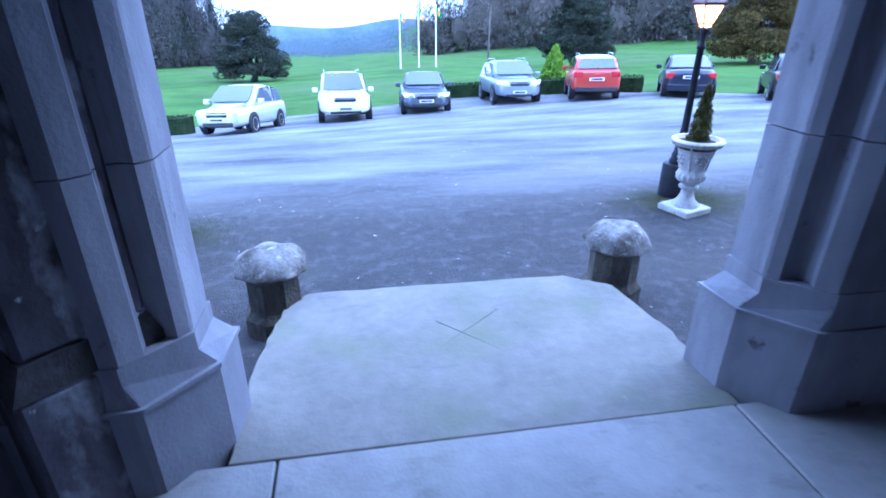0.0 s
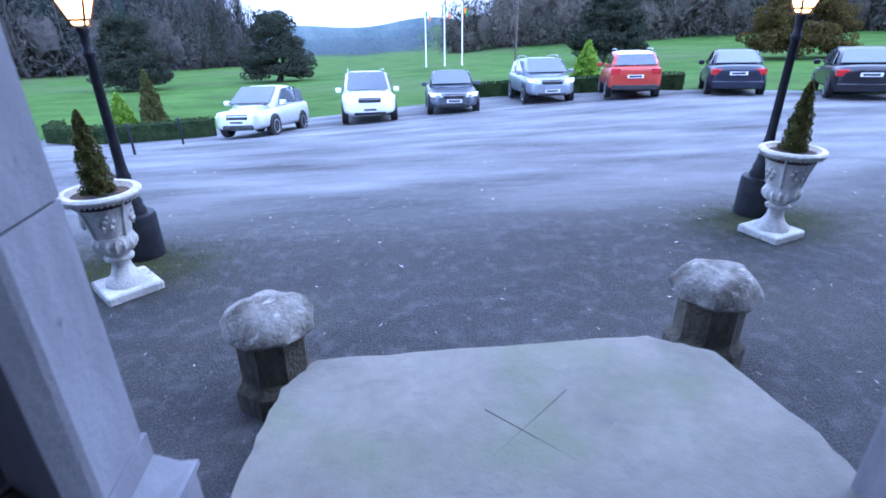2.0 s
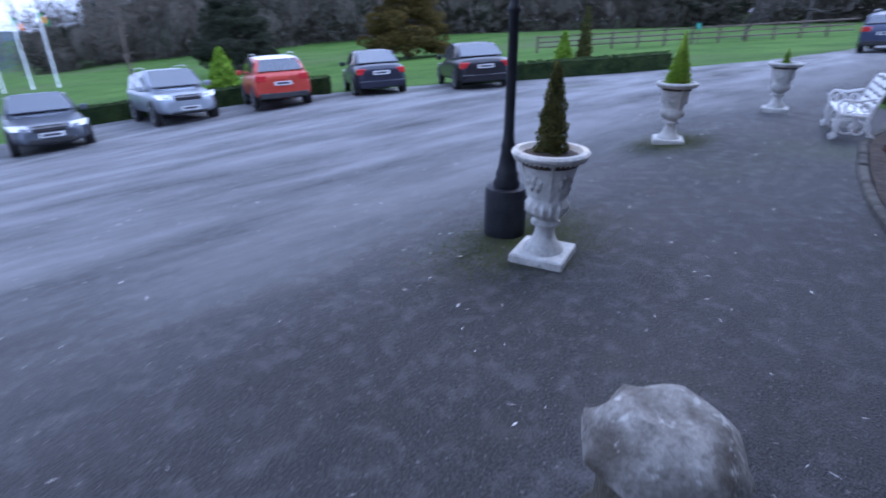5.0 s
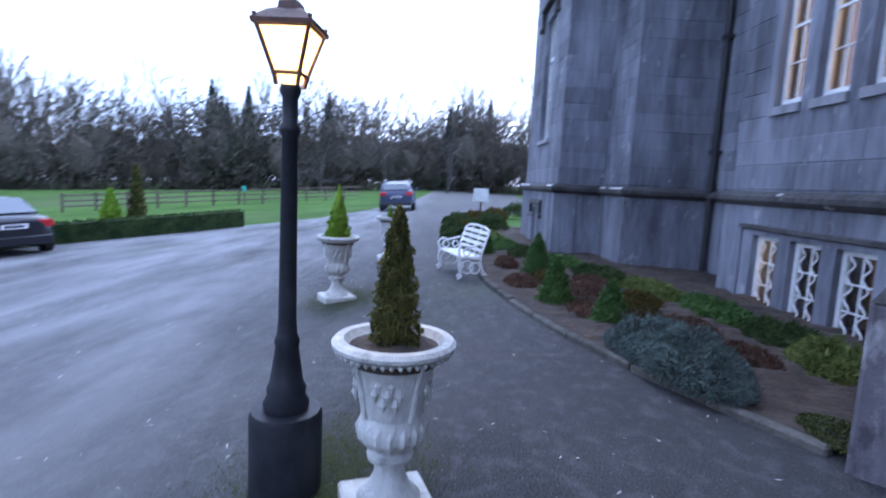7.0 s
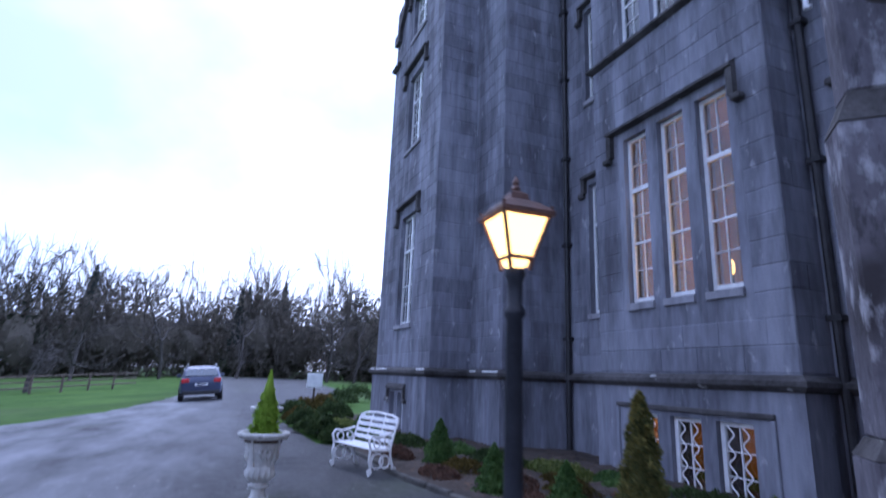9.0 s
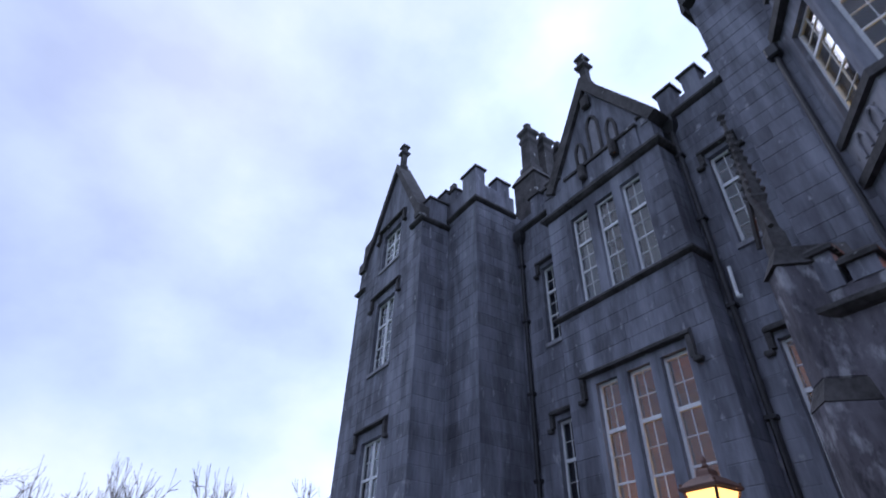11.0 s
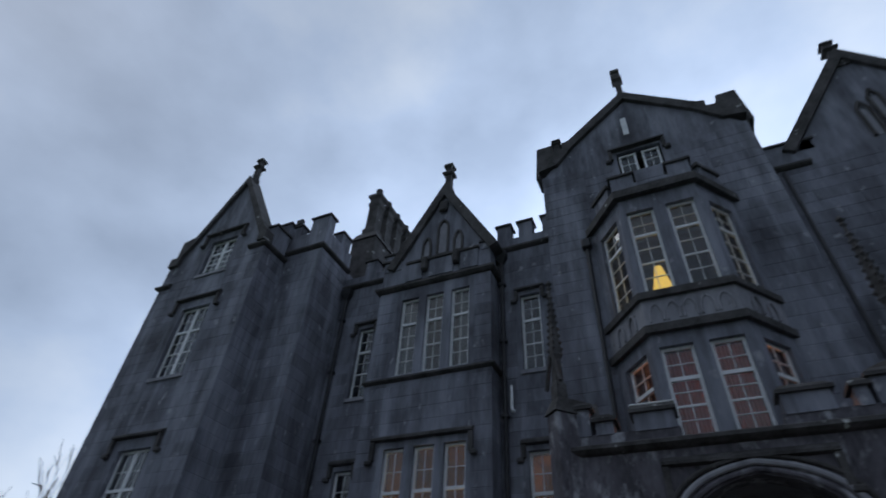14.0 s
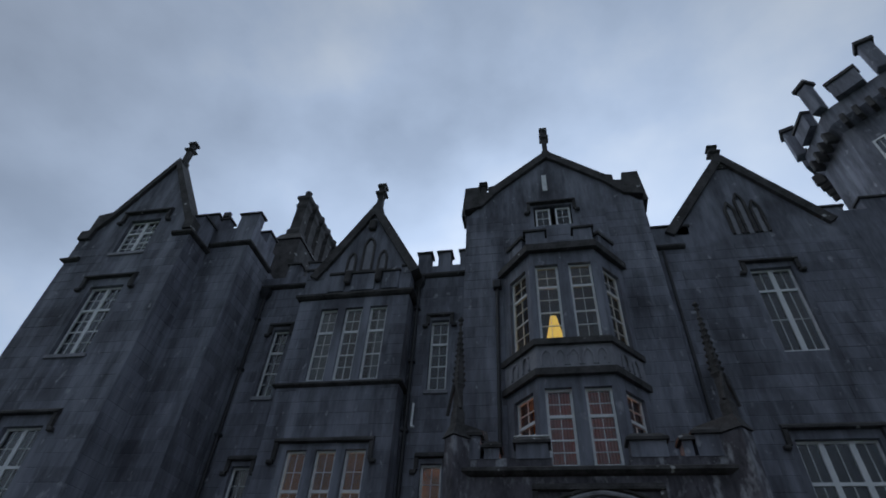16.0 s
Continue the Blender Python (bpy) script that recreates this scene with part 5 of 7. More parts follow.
def bollard(x, y, turn):
    b = thing("bollard", "low octagonal stone bollard with a rough domed lichen-covered cap", "bollard", "doorstep bollards", m=pose(x, y, 0, 0, 0, turn))
    bm = bmesh.new()
    lathe(bm, [(0.225, -0.05), (0.225, 0.13), (0.19, 0.17), (0.182, 0.19), (0.182, 0.475)], sides=8)
    part("shaft", bm, BOLLARD_BODY, b)
    bm = bmesh.new()
    lathe(bm, [(0.17, 0.462), (0.228, 0.452), (0.245, 0.471), (0.24, 0.502), (0.215, 0.542), (0.165, 0.580), (0.10, 0.604), (0.03, 0.612)], sides=32, turn=0.2)
    for v in bm.verts:
        a = math.atan2(v.co.y, v.co.x) % (math.pi / 4) - math.pi / 8
        v.co.xy *= 0.95 / math.cos(a) * (1.0 if v.co.z < 0.53 else 0.5 + 0.5 * math.cos(a))
    for v in bm.verts:
        v.co += v.co.normalized() * (0.03 * noise.noise(v.co * 8 + Vector((x, y, 0))) + 0.006 * noise.noise(v.co * 22 + Vector((y, x, 0)))) + Vector((0, 0, 0.02 * noise.noise(v.co * 4)))
    part("cap", bm, BOLLARD, b, smooth=True)


bollard(3.09, 5.36, 12)
bollard(0.60, 5.35, 30)


# ---- lamps, urns, bench ----
def street_lamp(x, y, turn=0.0):
    z = g(x, y)
    l = thing("street_lamp", "lit black cast iron lamp post with a copper-topped lantern", "street lamp", "forecourt lamps", m=pose(x, y, z, 0, 0, turn))
    bm = bmesh.new()
    lathe(bm, [(0.165, -0.05), (0.165, 0.36), (0.155, 0.385), (0.10, 0.39)], 32)
    part("drum_base", bm, BLACK_IRON, l, smooth=True)
    bm = bmesh.new()
    lathe(bm, [(0.10, 0.385), (0.105, 0.42), (0.085, 0.46), (0.09, 0.49), (0.075, 0.52), (0.052, 0.68), (0.058, 0.71), (0.046, 0.74), (0.040, 0.82), (0.034, 1.62),
               (0.046, 1.64), (0.046, 1.66), (0.033, 1.68), (0.033, 1.78), (0.046, 1.81), (0.04, 1.835)], 20)
    part("post", bm, BLACK_IRON, l, smooth=True)
    lo, hi = 0.052, 0.105
    bm = bmesh.new()
    loft(bm, [[(-lo, -lo, 1.88), (lo, -lo, 1.88), (lo, lo, 1.88), (-lo, lo, 1.88)], [(-hi, -hi, 2.06), (hi, -hi, 2.06), (hi, hi, 2.06), (-hi, hi, 2.06)]])
    part("lantern_glass", bm, LAMP_GLASS, l, "glowing warm lantern panes").visible_shadow = False
    bm = bmesh.new()
    lathe(bm, [(0.05, 1.845), (0.065, 1.878)], 4, turn=math.pi / 4)
    part("lower_glass", bm, LAMP_GLASS, l).visible_shadow = False
    bm = bmesh.new()
    for sx, sy in ((-1, -1), (1, -1), (1, 1), (-1, 1)):
        tube(bm, [(sx * 0.045, sy * 0.045, 1.83), (sx * lo * 1.06, sy * lo * 1.06, 1.88), (sx * hi * 1.04, sy * hi * 1.04, 2.065), (sx * hi * 1.1, sy * hi * 1.1, 2.10)], 0.009, 6)
    for k, zz in ((lo * 1.06, 1.88), (hi * 1.03, 2.06)):
        for a, b in (((-1, -1), (1, -1)), ((1, -1), (1, 1)), ((1, 1), (-1, 1)), ((-1, 1), (-1, -1))):
            tube(bm, [(a[0] * k, a[1] * k, zz), (b[0] * k, b[1] * k, zz)], 0.009, 6)
    part("lantern_frame", bm, LEAD, l)
    bm = bmesh.new()
    s2 = math.sqrt(2)
    lathe(bm, [(0.125 * s2, 2.06), (0.128 * s2, 2.078), (0.075 * s2, 2.125), (0.045 * s2, 2.14), (0.04 * s2, 2.17), (0.02 * s2, 2.185)], 4, turn=math.pi / 4)
    part("lantern_roof", bm, LEAD, l)
    bm = bmesh.new()
    lathe(bm, [(0.010, 2.18), (0.022, 2.2), (0.012, 2.215), (0.017, 2.23), (0.005, 2.26)], 10)
    part("finial", bm, LEAD, l)
    lamp("street_lamp_light", x, y, z + 2.0, 14, (1.0, 0.66, 0.28), 0.08)
    return l


street_lamp(4.90, 7.49, -3)
street_lamp(-0.86, 7.36, 4)

rng = np.random.default_rng(21)
CONE_V, CONE_F = merge([cards(rng, cone_points(rng, 6500, 0.58, 0.125, 0.62), 0.009, length=1.5)])
CONE2_V, CONE2_F = merge([cards(rng, cone_points(rng, 5000, 0.46, 0.12, 0.75), 0.009, length=1.5)])


def urn(x, y, turn, plant, h):
    z = g(x, y)
    u = thing("urn_planter", "weathered pale cast stone urn planter on a square foot", "urn", "forecourt urns", m=pose(x, y, z, 0, 0, turn) @ Matrix.Diagonal((0.93, 0.93, 1, 1)))
    part("base_plate", boxes((-0.21, 0.21, -0.21, 0.21, -0.04, 0.065), bevel=0.012), URN, u)
    bm = bmesh.new()
    lathe(bm, [(0.155, 0.06), (0.15, 0.09), (0.105, 0.13), (0.075, 0.19), (0.068, 0.25), (0.105, 0.265), (0.11, 0.285), (0.075, 0.30), (0.08, 0.315)], 28)
    part("stem", bm, URN, u, smooth=True)
    bm = bmesh.new()
    rings = [(0.07, 0.31), (0.12, 0.335), (0.152, 0.37), (0.158, 0.41), (0.145, 0.45), (0.14, 0.47), (0.152, 0.53), (0.18, 0.66), (0.207, 0.735)]
    loops = lathe(bm, rings, 48)
    for li in (1, 2, 3):
        for k, v in enumerate(loops[li]):
            s = 1 + (0.055 if k % 3 == 1 else -0.03)
            v.co.x *= s
            v.co.y *= s
    part("bowl", bm, URN, u)
    bm = bmesh.new()
    for k in range(4):
        a = k * math.pi / 2 + 0.4
        tube(bm, [(0.142 * math.cos(a), 0.142 * math.sin(a), 0.47), (0.168 * math.cos(a), 0.168 * math.sin(a), 0.6), (0.207 * math.cos(a), 0.207 * math.sin(a), 0.73)], 0.013, 6)
        for q in range(7):
            b = a + 0.45 + 0.11 * q
            zz = 0.60 + 0.045 * math.sin(q * 2.1)
            lathe(bm, [(0.004, zz - 0.035), (0.022, zz), (0.004, zz + 0.03)], 6, 0.167 * math.cos(b), 0.167 * math.sin(b))
    part("relief", bm, URN, u, "raised swags and ribs")
    bm = bmesh.new()
    lathe(bm, [(0.205, 0.728), (0.25, 0.744), (0.280, 0.766), (0.283, 0.782), (0.268, 0.798), (0.228, 0.798), (0.212, 0.77), (0.20, 0.76)], 48)
    part("rim", bm, URN, u, smooth=True)
    bm = bmesh.new()
    for k in range(44):
        a = 2 * math.pi * k / 44
        lathe(bm, [(0.003, 0.732), (0.012, 0.743), (0.003, 0.756)], 6, 0.256 * math.cos(a), 0.256 * math.sin(a))
    part("beading", bm, URN, u)
    bm = bmesh.new()
    lathe(bm, [(0.205, 0.70), (0.205, 0.765), (0.12, 0.785), (0.02, 0.79)], 24)
    part("soil", bm, SOIL, u)
    kind, mat, tall, wide, words = plant
    sh = thing("potted_conifer", words, "shrub", "potted conifers", m=pose(x, y, z + 0.77, 0, 0, turn * 3 + 20))
    v, f = kind
    v = [(a * wide, b * wide, c * tall) for a, b, c in v]
    raw_part("foliage", v, f, mat, sh)
    bm = bmesh.new()
    lathe(bm, [(0.075 * wide, 0.0), (0.09 * wide, 0.12 * tall), (0.05 * wide, 0.36 * tall), (0.008, 0.56 * tall)], 10)
    part("inner_shade", bm, mat, sh)


DARK_CONE = ((CONE_V, CONE_F), CYPRESS, 1.0, 0.80, "olive green clipped conifer growing in an urn")
GOLD_CONE = ((CONE2_V, CONE2_F), LIME, 1.18, 1.2, "bright yellow-green clipped conifer growing in an urn")
SMALL_CONE = ((CONE2_V, CONE2_F), LIME, 0.45, 0.5, "small yellow-green conifer growing in an urn")
urn(4.74, 6.99, 19, DARK_CONE, 0)
urn(-0.75, 6.74, 40, DARK_CONE, 0)
urn(-2.78, 8.70, 40, DARK_CONE, 0)
urn(9.02, 8.06, 28, GOLD_CONE, 0)
urn(12.40, 7.75, 15, SMALL_CONE, 0)

bench = thing("garden_bench", "white painted cast iron garden bench with slatted seat and scrolled ends", "bench", m=pose(11.05, 6.45, 0, 0, 0, 18) @ Matrix.Scale(0.84, 4))
BW = 0.60
for s in (-1, 1):
    bm = bmesh.new()
    x = s * BW
    tube(bm, [(x, 0.26, 0.0), (x, 0.22, 0.1), (x, 0.26, 0.25), (x, 0.24, 0.40), (x, 0.28, 0.55), (x, 0.22, 0.62), (x, 0.05, 0.60), (x, -0.18, 0.66)], 0.022, 8)
    tube(bm, [(x, -0.28, 0.0), (x, -0.22, 0.12), (x, -0.16, 0.3), (x, -0.16, 0.42), (x, -0.24, 0.7), (x, -0.30, 0.86)], 0.022, 8)
    tube(bm, [(x, 0.25, 0.40), (x, -0.17, 0.38)], 0.02, 8)
    for cy, cz, r in ((0.10, 0.22, 0.13), (-0.05, 0.20, 0.11), (0.12, 0.50, 0.08), (-0.08, 0.51, 0.07), (0.24, 0.06, 0.05), (-0.25, 0.06, 0.05)):
        tube(bm, [(x, cy + (r - 0.0015 * k) * math.cos(k * 0.5), cz + (r - 0.0015 * k) * math.sin(k * 0.5)) for k in range(15)], 0.014, 6)
    part("end_frame", bm, WHITE_IRON, bench, "scrolled iron end")
for k in range(5):
    y = 0.22 - k * 0.092
    part("seat_slat", boxes((-BW, BW, y - 0.035, y + 0.035, 0.405, 0.428), bevel=0.006), WHITE_IRON, bench)
for k in range(4):
    t = k / 3
    p = part("back_slat", boxes((-BW, BW, -0.012, 0.012, -0.035, 0.035), bevel=0.006), WHITE_IRON, bench)
    p.matrix_basis = Matrix.Translation((0, -0.185 - 0.10 * t, 0.52 + 0.32 * t)) @ Matrix.Rotation(radians(14), 4, "X")
bm = bmesh.new()
tube(bm, [(-BW, -0.305, 0.88), (-0.4, -0.31, 0.93), (0, -0.31, 0.95), (0.4, -0.31, 0.93), (BW, -0.305, 0.88)], 0.02, 8)
part("top_rail", bm, WHITE_IRON, bench)
for xc in (-0.2, 0.2):
    bm = bmesh.new()
    tube(bm, [(xc, -0.18, 0.46), (xc, -0.31, 0.93)], 0.014, 6)
    part("back_stay", bm, WHITE_IRON, bench)


# ---- planting along the castle ----
def clump(name, label, x, y, rx, ry, h, n, size, mat, seed, group="", z=0.05, length=1.6):
    rng = np.random.default_rng(seed)
    a, r = rng.random(n) * 2 * np.pi, np.sqrt(rng.random(n))
    lump = 0.65 + 0.35 * np.abs(np.sin(a * 2.3 + seed) * np.cos(r * 5 + a))
    zz = h * np.sqrt(np.maximum(0.02, 1 - r * r)) * lump * rng.uniform(0.55, 1.0, n)
    pts = np.stack([rx * r * np.cos(a), ry * r * np.sin(a), zz], axis=1)
    v, f = cards(rng, pts, size, length=length)
    ob = tagged(raw_part(name, v.tolist(), f.tolist(), mat), label, "plant", group)
    ob.location = (x, y, z)
    return ob


def cone_shrub(x, y, h, r, mat, label, seed, n=5000, size=0.013, z=None):
    rng = np.random.default_rng(seed)
    s = thing("conical_shrub", label, "shrub", "conical shrubs", m=pose(x, y, (g(x, y) + 0.03) if z is None else z))
    v, f = cards(rng, cone_points(rng, n, h, r, 0.8), size, length=1.5)
    raw_part("foliage", v.tolist(), f.tolist(), mat, s)
    bm = bmesh.new()
    lathe(bm, [(r * 0.6, 0.0), (r * 0.72, 0.12 * h), (r * 0.4, 0.55 * h), (0.01, 0.92 * h)], 10)
    part("inner_shade", bm, mat, s)


cone_shrub(9.02, 5.35, 0.58, 0.22, FERN, "small mid-green conical shrub in the flower bed", 31)
cone_shrub(8.10, 4.95, 0.50, 0.20, FERN, "small mid-green conical shrub in the flower bed", 32)
cone_shrub(11.1, 5.2, 0.70, 0.24, FERN, "small mid-green conical shrub behind the bench", 33)
cone_shrub(13.4, 5.9, 0.6, 0.25, FERN, "small mid-green conical shrub beyond the bench", 34)
for i, (x, y, rx, ry, h, n) in enumerate(((6.72, 4.78, 0.78, 0.42, 0.40, 16000), (7.15, 4.95, 0.45, 0.32, 0.34, 8000))):
    bush = thing("lavender_bush", "grey-green lavender bush spilling over the kerb", "plant", "lavender bushes", m=pose(x, y, 0.05))
    fo = clump("foliage", "fine grey-green leaves", 0, 0, rx, ry, h, n, 0.010, LAVENDER, 35 + i, z=0, length=3.2)
    for key in ("category", "group", "kind", "label"):
        if key in fo:
            del fo[key]
    fo.parent = bush
    rng = np.random.default_rng(137 + i)
    for k in range(40):
        a, r = rng.random() * 6.28, math.sqrt(rng.random()) * 0.9
        top = Vector((rx * r * math.cos(a), ry * r * math.sin(a), h * math.sqrt(1 - r * r * 0.9) * 0.85))
        bm = bmesh.new()
        tube(bm, [(top.x * 0.4, top.y * 0.4, -0.03), top * 0.75, top + Vector((top.x * 0.12, top.y * 0.12, 0.09))], 0.005, 4, 0.002)
        part("stem", bm, BARK, bush)
for i, (x, y, rx, ry, h) in enumerate(((8.6, 5.1, 0.4, 0.2, 0.09), (10.1, 5.6, 0.5, 0.25, 0.15), (7.6, 4.6, 0.4, 0.2, 0.09), (11.9, 5.6, 0.5, 0.2, 0.2))):
    clump("heather", "low rusty brown heather in the flower bed", x, y, rx, ry, h, 900, 0.025, HEATHER, 40 + i, "heathers")
for i, (x, y, rx, ry, h) in enumerate(((7.6, 3.35, 0.7, 0.35, 0.30), (8.7, 3.5, 0.8, 0.35, 0.28), (9.9, 3.8, 0.8, 0.4, 0.26), (11.0, 4.2, 0.8, 0.45, 0.28), (12.0, 4.6, 0.7, 0.45, 0.3),
                                        (6.75, 3.5, 0.5, 0.3, 0.42), (13.3, 5.0, 0.8, 0.4, 0.3), (14.6, 5.4, 0.9, 0.4, 0.32), (16.2, 5.6, 1.0, 0.5, 0.35))):
    clump("border_plant", "leafy green border plants by the castle wall", x, y, rx, ry, h * 0.8, 2600, 0.020, (HEDGE, FERN, BORDER)[i % 3], 50 + i, "border plants", length=2.2)
for i, (x, y, rx, ry, h) in enumerate(((7.9, 4.2, 0.5, 0.3, 0.16), (8.6, 4.5, 0.5, 0.3, 0.18), (9.5, 4.9, 0.6, 0.35, 0.2), (10.4, 5.1, 0.5, 0.3, 0.22), (7.0, 4.1, 0.4, 0.25, 0.15), (9.2, 4.2, 0.5, 0.25, 0.15), (10.3, 4.5, 0.6, 0.3, 0.16))):
    clump("low_plant", ("low straggly reddish brown heath in the flower bed", "low straggly brown-green ground cover in the flower bed")[i % 2], x, y, rx, ry, h, 1500, 0.016, (HEATHER, RUSSET)[i % 2], 150 + i, "ground cover plants", length=2.2)
clump("moss_patch", "yellow-green moss at the foot of the porch", 5.55, 4.3, 0.38, 0.22, 0.05, 2600, 0.010, MOSS, 71, length=1.2)
for i, (x, y, r, h) in enumerate(((14.2, 6.2, 0.4, 0.30), (16.0, 6.4, 0.5, 0.35), (18.5, 6.3, 0.6, 0.40), (20.5, 6.2, 0.7, 0.5), (19.2, 5.2, 0.7, 0.65), (22.5, 5.5, 0.8, 0.5), (15.1, 6.3, 0.45, 0.5), (17.2, 6.4, 0.5, 0.5), (24.2, 4.6, 0.7, 0.6), (26.5, 3.4, 0.9, 0.8), (29.5, 2.0, 1.1, 1.0))):
    clump("shrub", "low straggly winter shrub beside the drive", x, y, r, r * 0.8, h, 3200, 0.03, (HEDGE, HEDGE, RUSSET)[i % 3], 80 + i, "drive shrubs")
for i, (x, y) in enumerate(((4.9, 7.3), (-0.9, 7.1), (9.0, 8.0))):
    rng = np.random.default_rng(75 + i)
    q = rng.normal(size=(15000, 2)) * (0.42, 0.26)
    pts = np.array([(x + a, y + b, g(x + a, y + b) + 0.004) for a, b in q])
    v, f = cards(rng, pts, 0.009)
    v[:, 2] = np.repeat(pts[:, 2], 4) + np.abs(v[:, 2] - np.repeat(pts[:, 2], 4)) * 0.3
    tagged(raw_part("moss_patch", v.tolist(), f.tolist(), MOSS), "thin olive moss on the asphalt round the lamp", "moss", "moss patches")
rng = np.random.default_rng(90)
n = 1000
pts = np.stack([rng.uniform(-6, 13, n), rng.uniform(4.5, 13, n), np.zeros(n)], axis=1)
keep = [(p[0], p[1], g(p[0], p[1]) + 0.012) for p in pts if p[1] > along(KERB_LINE, max(5.45, p[0])) + 0.1 or p[0] < 5]
v, f = cards(rng, np.array(keep), 0.011, length=1.9)
v[:, 2] = np.repeat(np.array(keep)[:, 2], 4) + (v[:, 2] - np.repeat(np.array(keep)[:, 2], 4)) * 0.25
tagged(raw_part("leaf_litter", v.tolist(), f.tolist(), PETAL), "pale scattered twigs and petals on the asphalt", "litter", kind="stuff")


# ---- hedges, posts, fence, signs ----
def hedge(line, w, h, seed, label):
    rng = np.random.default_rng(seed)
    hd = thing("hedge", label, "hedge", "low clipped hedges")
    bm = bmesh.new()
    secs = []
    for i, (x, y) in enumerate(line):
        d = Vector(line[min(i + 1, len(line) - 1)]) - Vector(line[max(i - 1, 0)])
        nx, ny = -d.y / d.length, d.x / d.length
        z = g(x, y)
        secs.append([(x + nx * s, y + ny * s, z + t) for s, t in ((-w * 0.45, -0.05), (w * 0.45, -0.05), (w * 0.45, h * 0.93), (-w * 0.45, h * 0.93))])
    loft(bm, secs)
    part("core", bm, HEDGE, hd)
    pts = []
    for (xa, ya), (xb, yb) in zip(line, line[1:]):
        ln = math.hypot(xb - xa, yb - ya)
        nx, ny = -(yb - ya) / ln, (xb - xa) / ln
        for _ in range(int(ln * 260)):
            t = rng.random()
            x, y = xa + (xb - xa) * t, ya + (yb - ya) * t
            if rng.random() < 0.4:
                s, q = rng.uniform(-w / 2, w / 2), h
            else:
                s, q = rng.choice((-w / 2, w / 2)), rng.uniform(0, h)
            pts.append((x + nx * s, y + ny * s, g(x, y) + q + rng.normal() * 0.015))
    v, f = cards(rng, np.array(pts), 0.05)
    raw_part("leaves", v.tolist(), f.tolist(), HEDGE, hd)


hedge([(-4.4, 21.6), (-6.5, 22.3), (-9.0, 23.3), (-11.2, 24.6), (-11.8, 26.4)], 0.5, 0.62, 1, "low clipped box hedge round the lawn corner")
hedge([(5.3, 27.4), (7.2, 26.4), (9.2, 25.1), (11.0, 23.8), (12.7, 22.4)], 0.55, 0.62, 2, "low clipped box hedge behind the parked cars")
hedge([(16.0, 19.2), (17.7, 18.2), (20.0, 16.2), (22.4, 14.3)], 0.55, 0.62, 3, "low clipped box hedge along the drive")
cone_shrub(-9.4, 26.6, 1.55, 0.52, LIME, "bright yellow-green conical shrub on the lawn", 101, 2600, 0.07)
cone_shrub(-8.3, 27.0, 2.4, 0.5, CYPRESS, "tall dark green columnar yew on the lawn", 102, 3200, 0.07)
cone_shrub(11.2, 28.4, 1.85, 0.66, LIME, "bright yellow-green rounded conifer behind the cars", 103, 3200, 0.08)
cone_shrub(25.2, 20.9, 1.5, 0.45, LIME, "bright yellow-green conical shrub on the lawn", 104, 1800, 0.07)
cone_shrub(25.6, 20.0, 2.5, 0.35, CYPRESS, "tall dark green columnar yew on the lawn", 105, 2200, 0.07)
for x, y in ((-4.7, 16.3), (-4.35, 18.6), (-3.75, 20.6)):
    po = thing("marker_post", "thin black iron marker post", "post", "marker posts", m=pose(x, y, g(x, y)))
    bm = bmesh.new()
    lathe(bm, [(0.03, -0.05), (0.03, 0.68), (0.045, 0.70), (0.02, 0.76)], 10)
    part("post", bm, BLACK_IRON, po)
fence = thing("rail_fence", "weathered timber post and rail fence along the wood", "fence")
FL = [(36.5, 31.0), (39.5, 26.5), (42.5, 22.0), (46.0, 17.8), (50.0, 14.0)]
for (xa, ya), (xb, yb) in zip(FL, FL[1:]):
    for k in range(3):
        x, y = xa + (xb - xa) * k / 3, ya + (yb - ya) * k / 3
        part("post", boxes((x - 0.06, x + 0.06, y - 0.06, y + 0.06, g(x, y) - 0.1, g(x, y) + 1.2)), WOOD, fence)
    for h in (0.35, 0.7, 1.05):
        bm = bmesh.new()
        tube(bm, [(xa, ya, g(xa, ya) + h), (xb, yb, g(xb, yb) + h)], 0.05, 6)
        part("rail", bm, WOOD, fence)
ts = thing("notice_board", "small teal notice board on the fence", "sign", m=pose(42.6, 21.7, g(42.6, 21.7), 0, 0, 35))
part("board", boxes((-0.5, 0.5, -0.03, 0.03, 0.95, 1.35)), TEAL, ts)
part("post", boxes((-0.04, 0.04, -0.1, -0.03, -0.1, 1.3)), WOOD, ts)
ws = thing("white_sign", "small white blank sign board on a post beside the drive", "sign", m=pose(22.2, 5.35, 0, 0, 0, 80))
part("board", boxes((-0.27, 0.27, -0.02, 0.02, 0.82, 1.30), bevel=0.01), PAINT, ws)
part("post", boxes((-0.035, 0.035, -0.09, -0.02, -0.1, 1.2)), WOOD, ws)
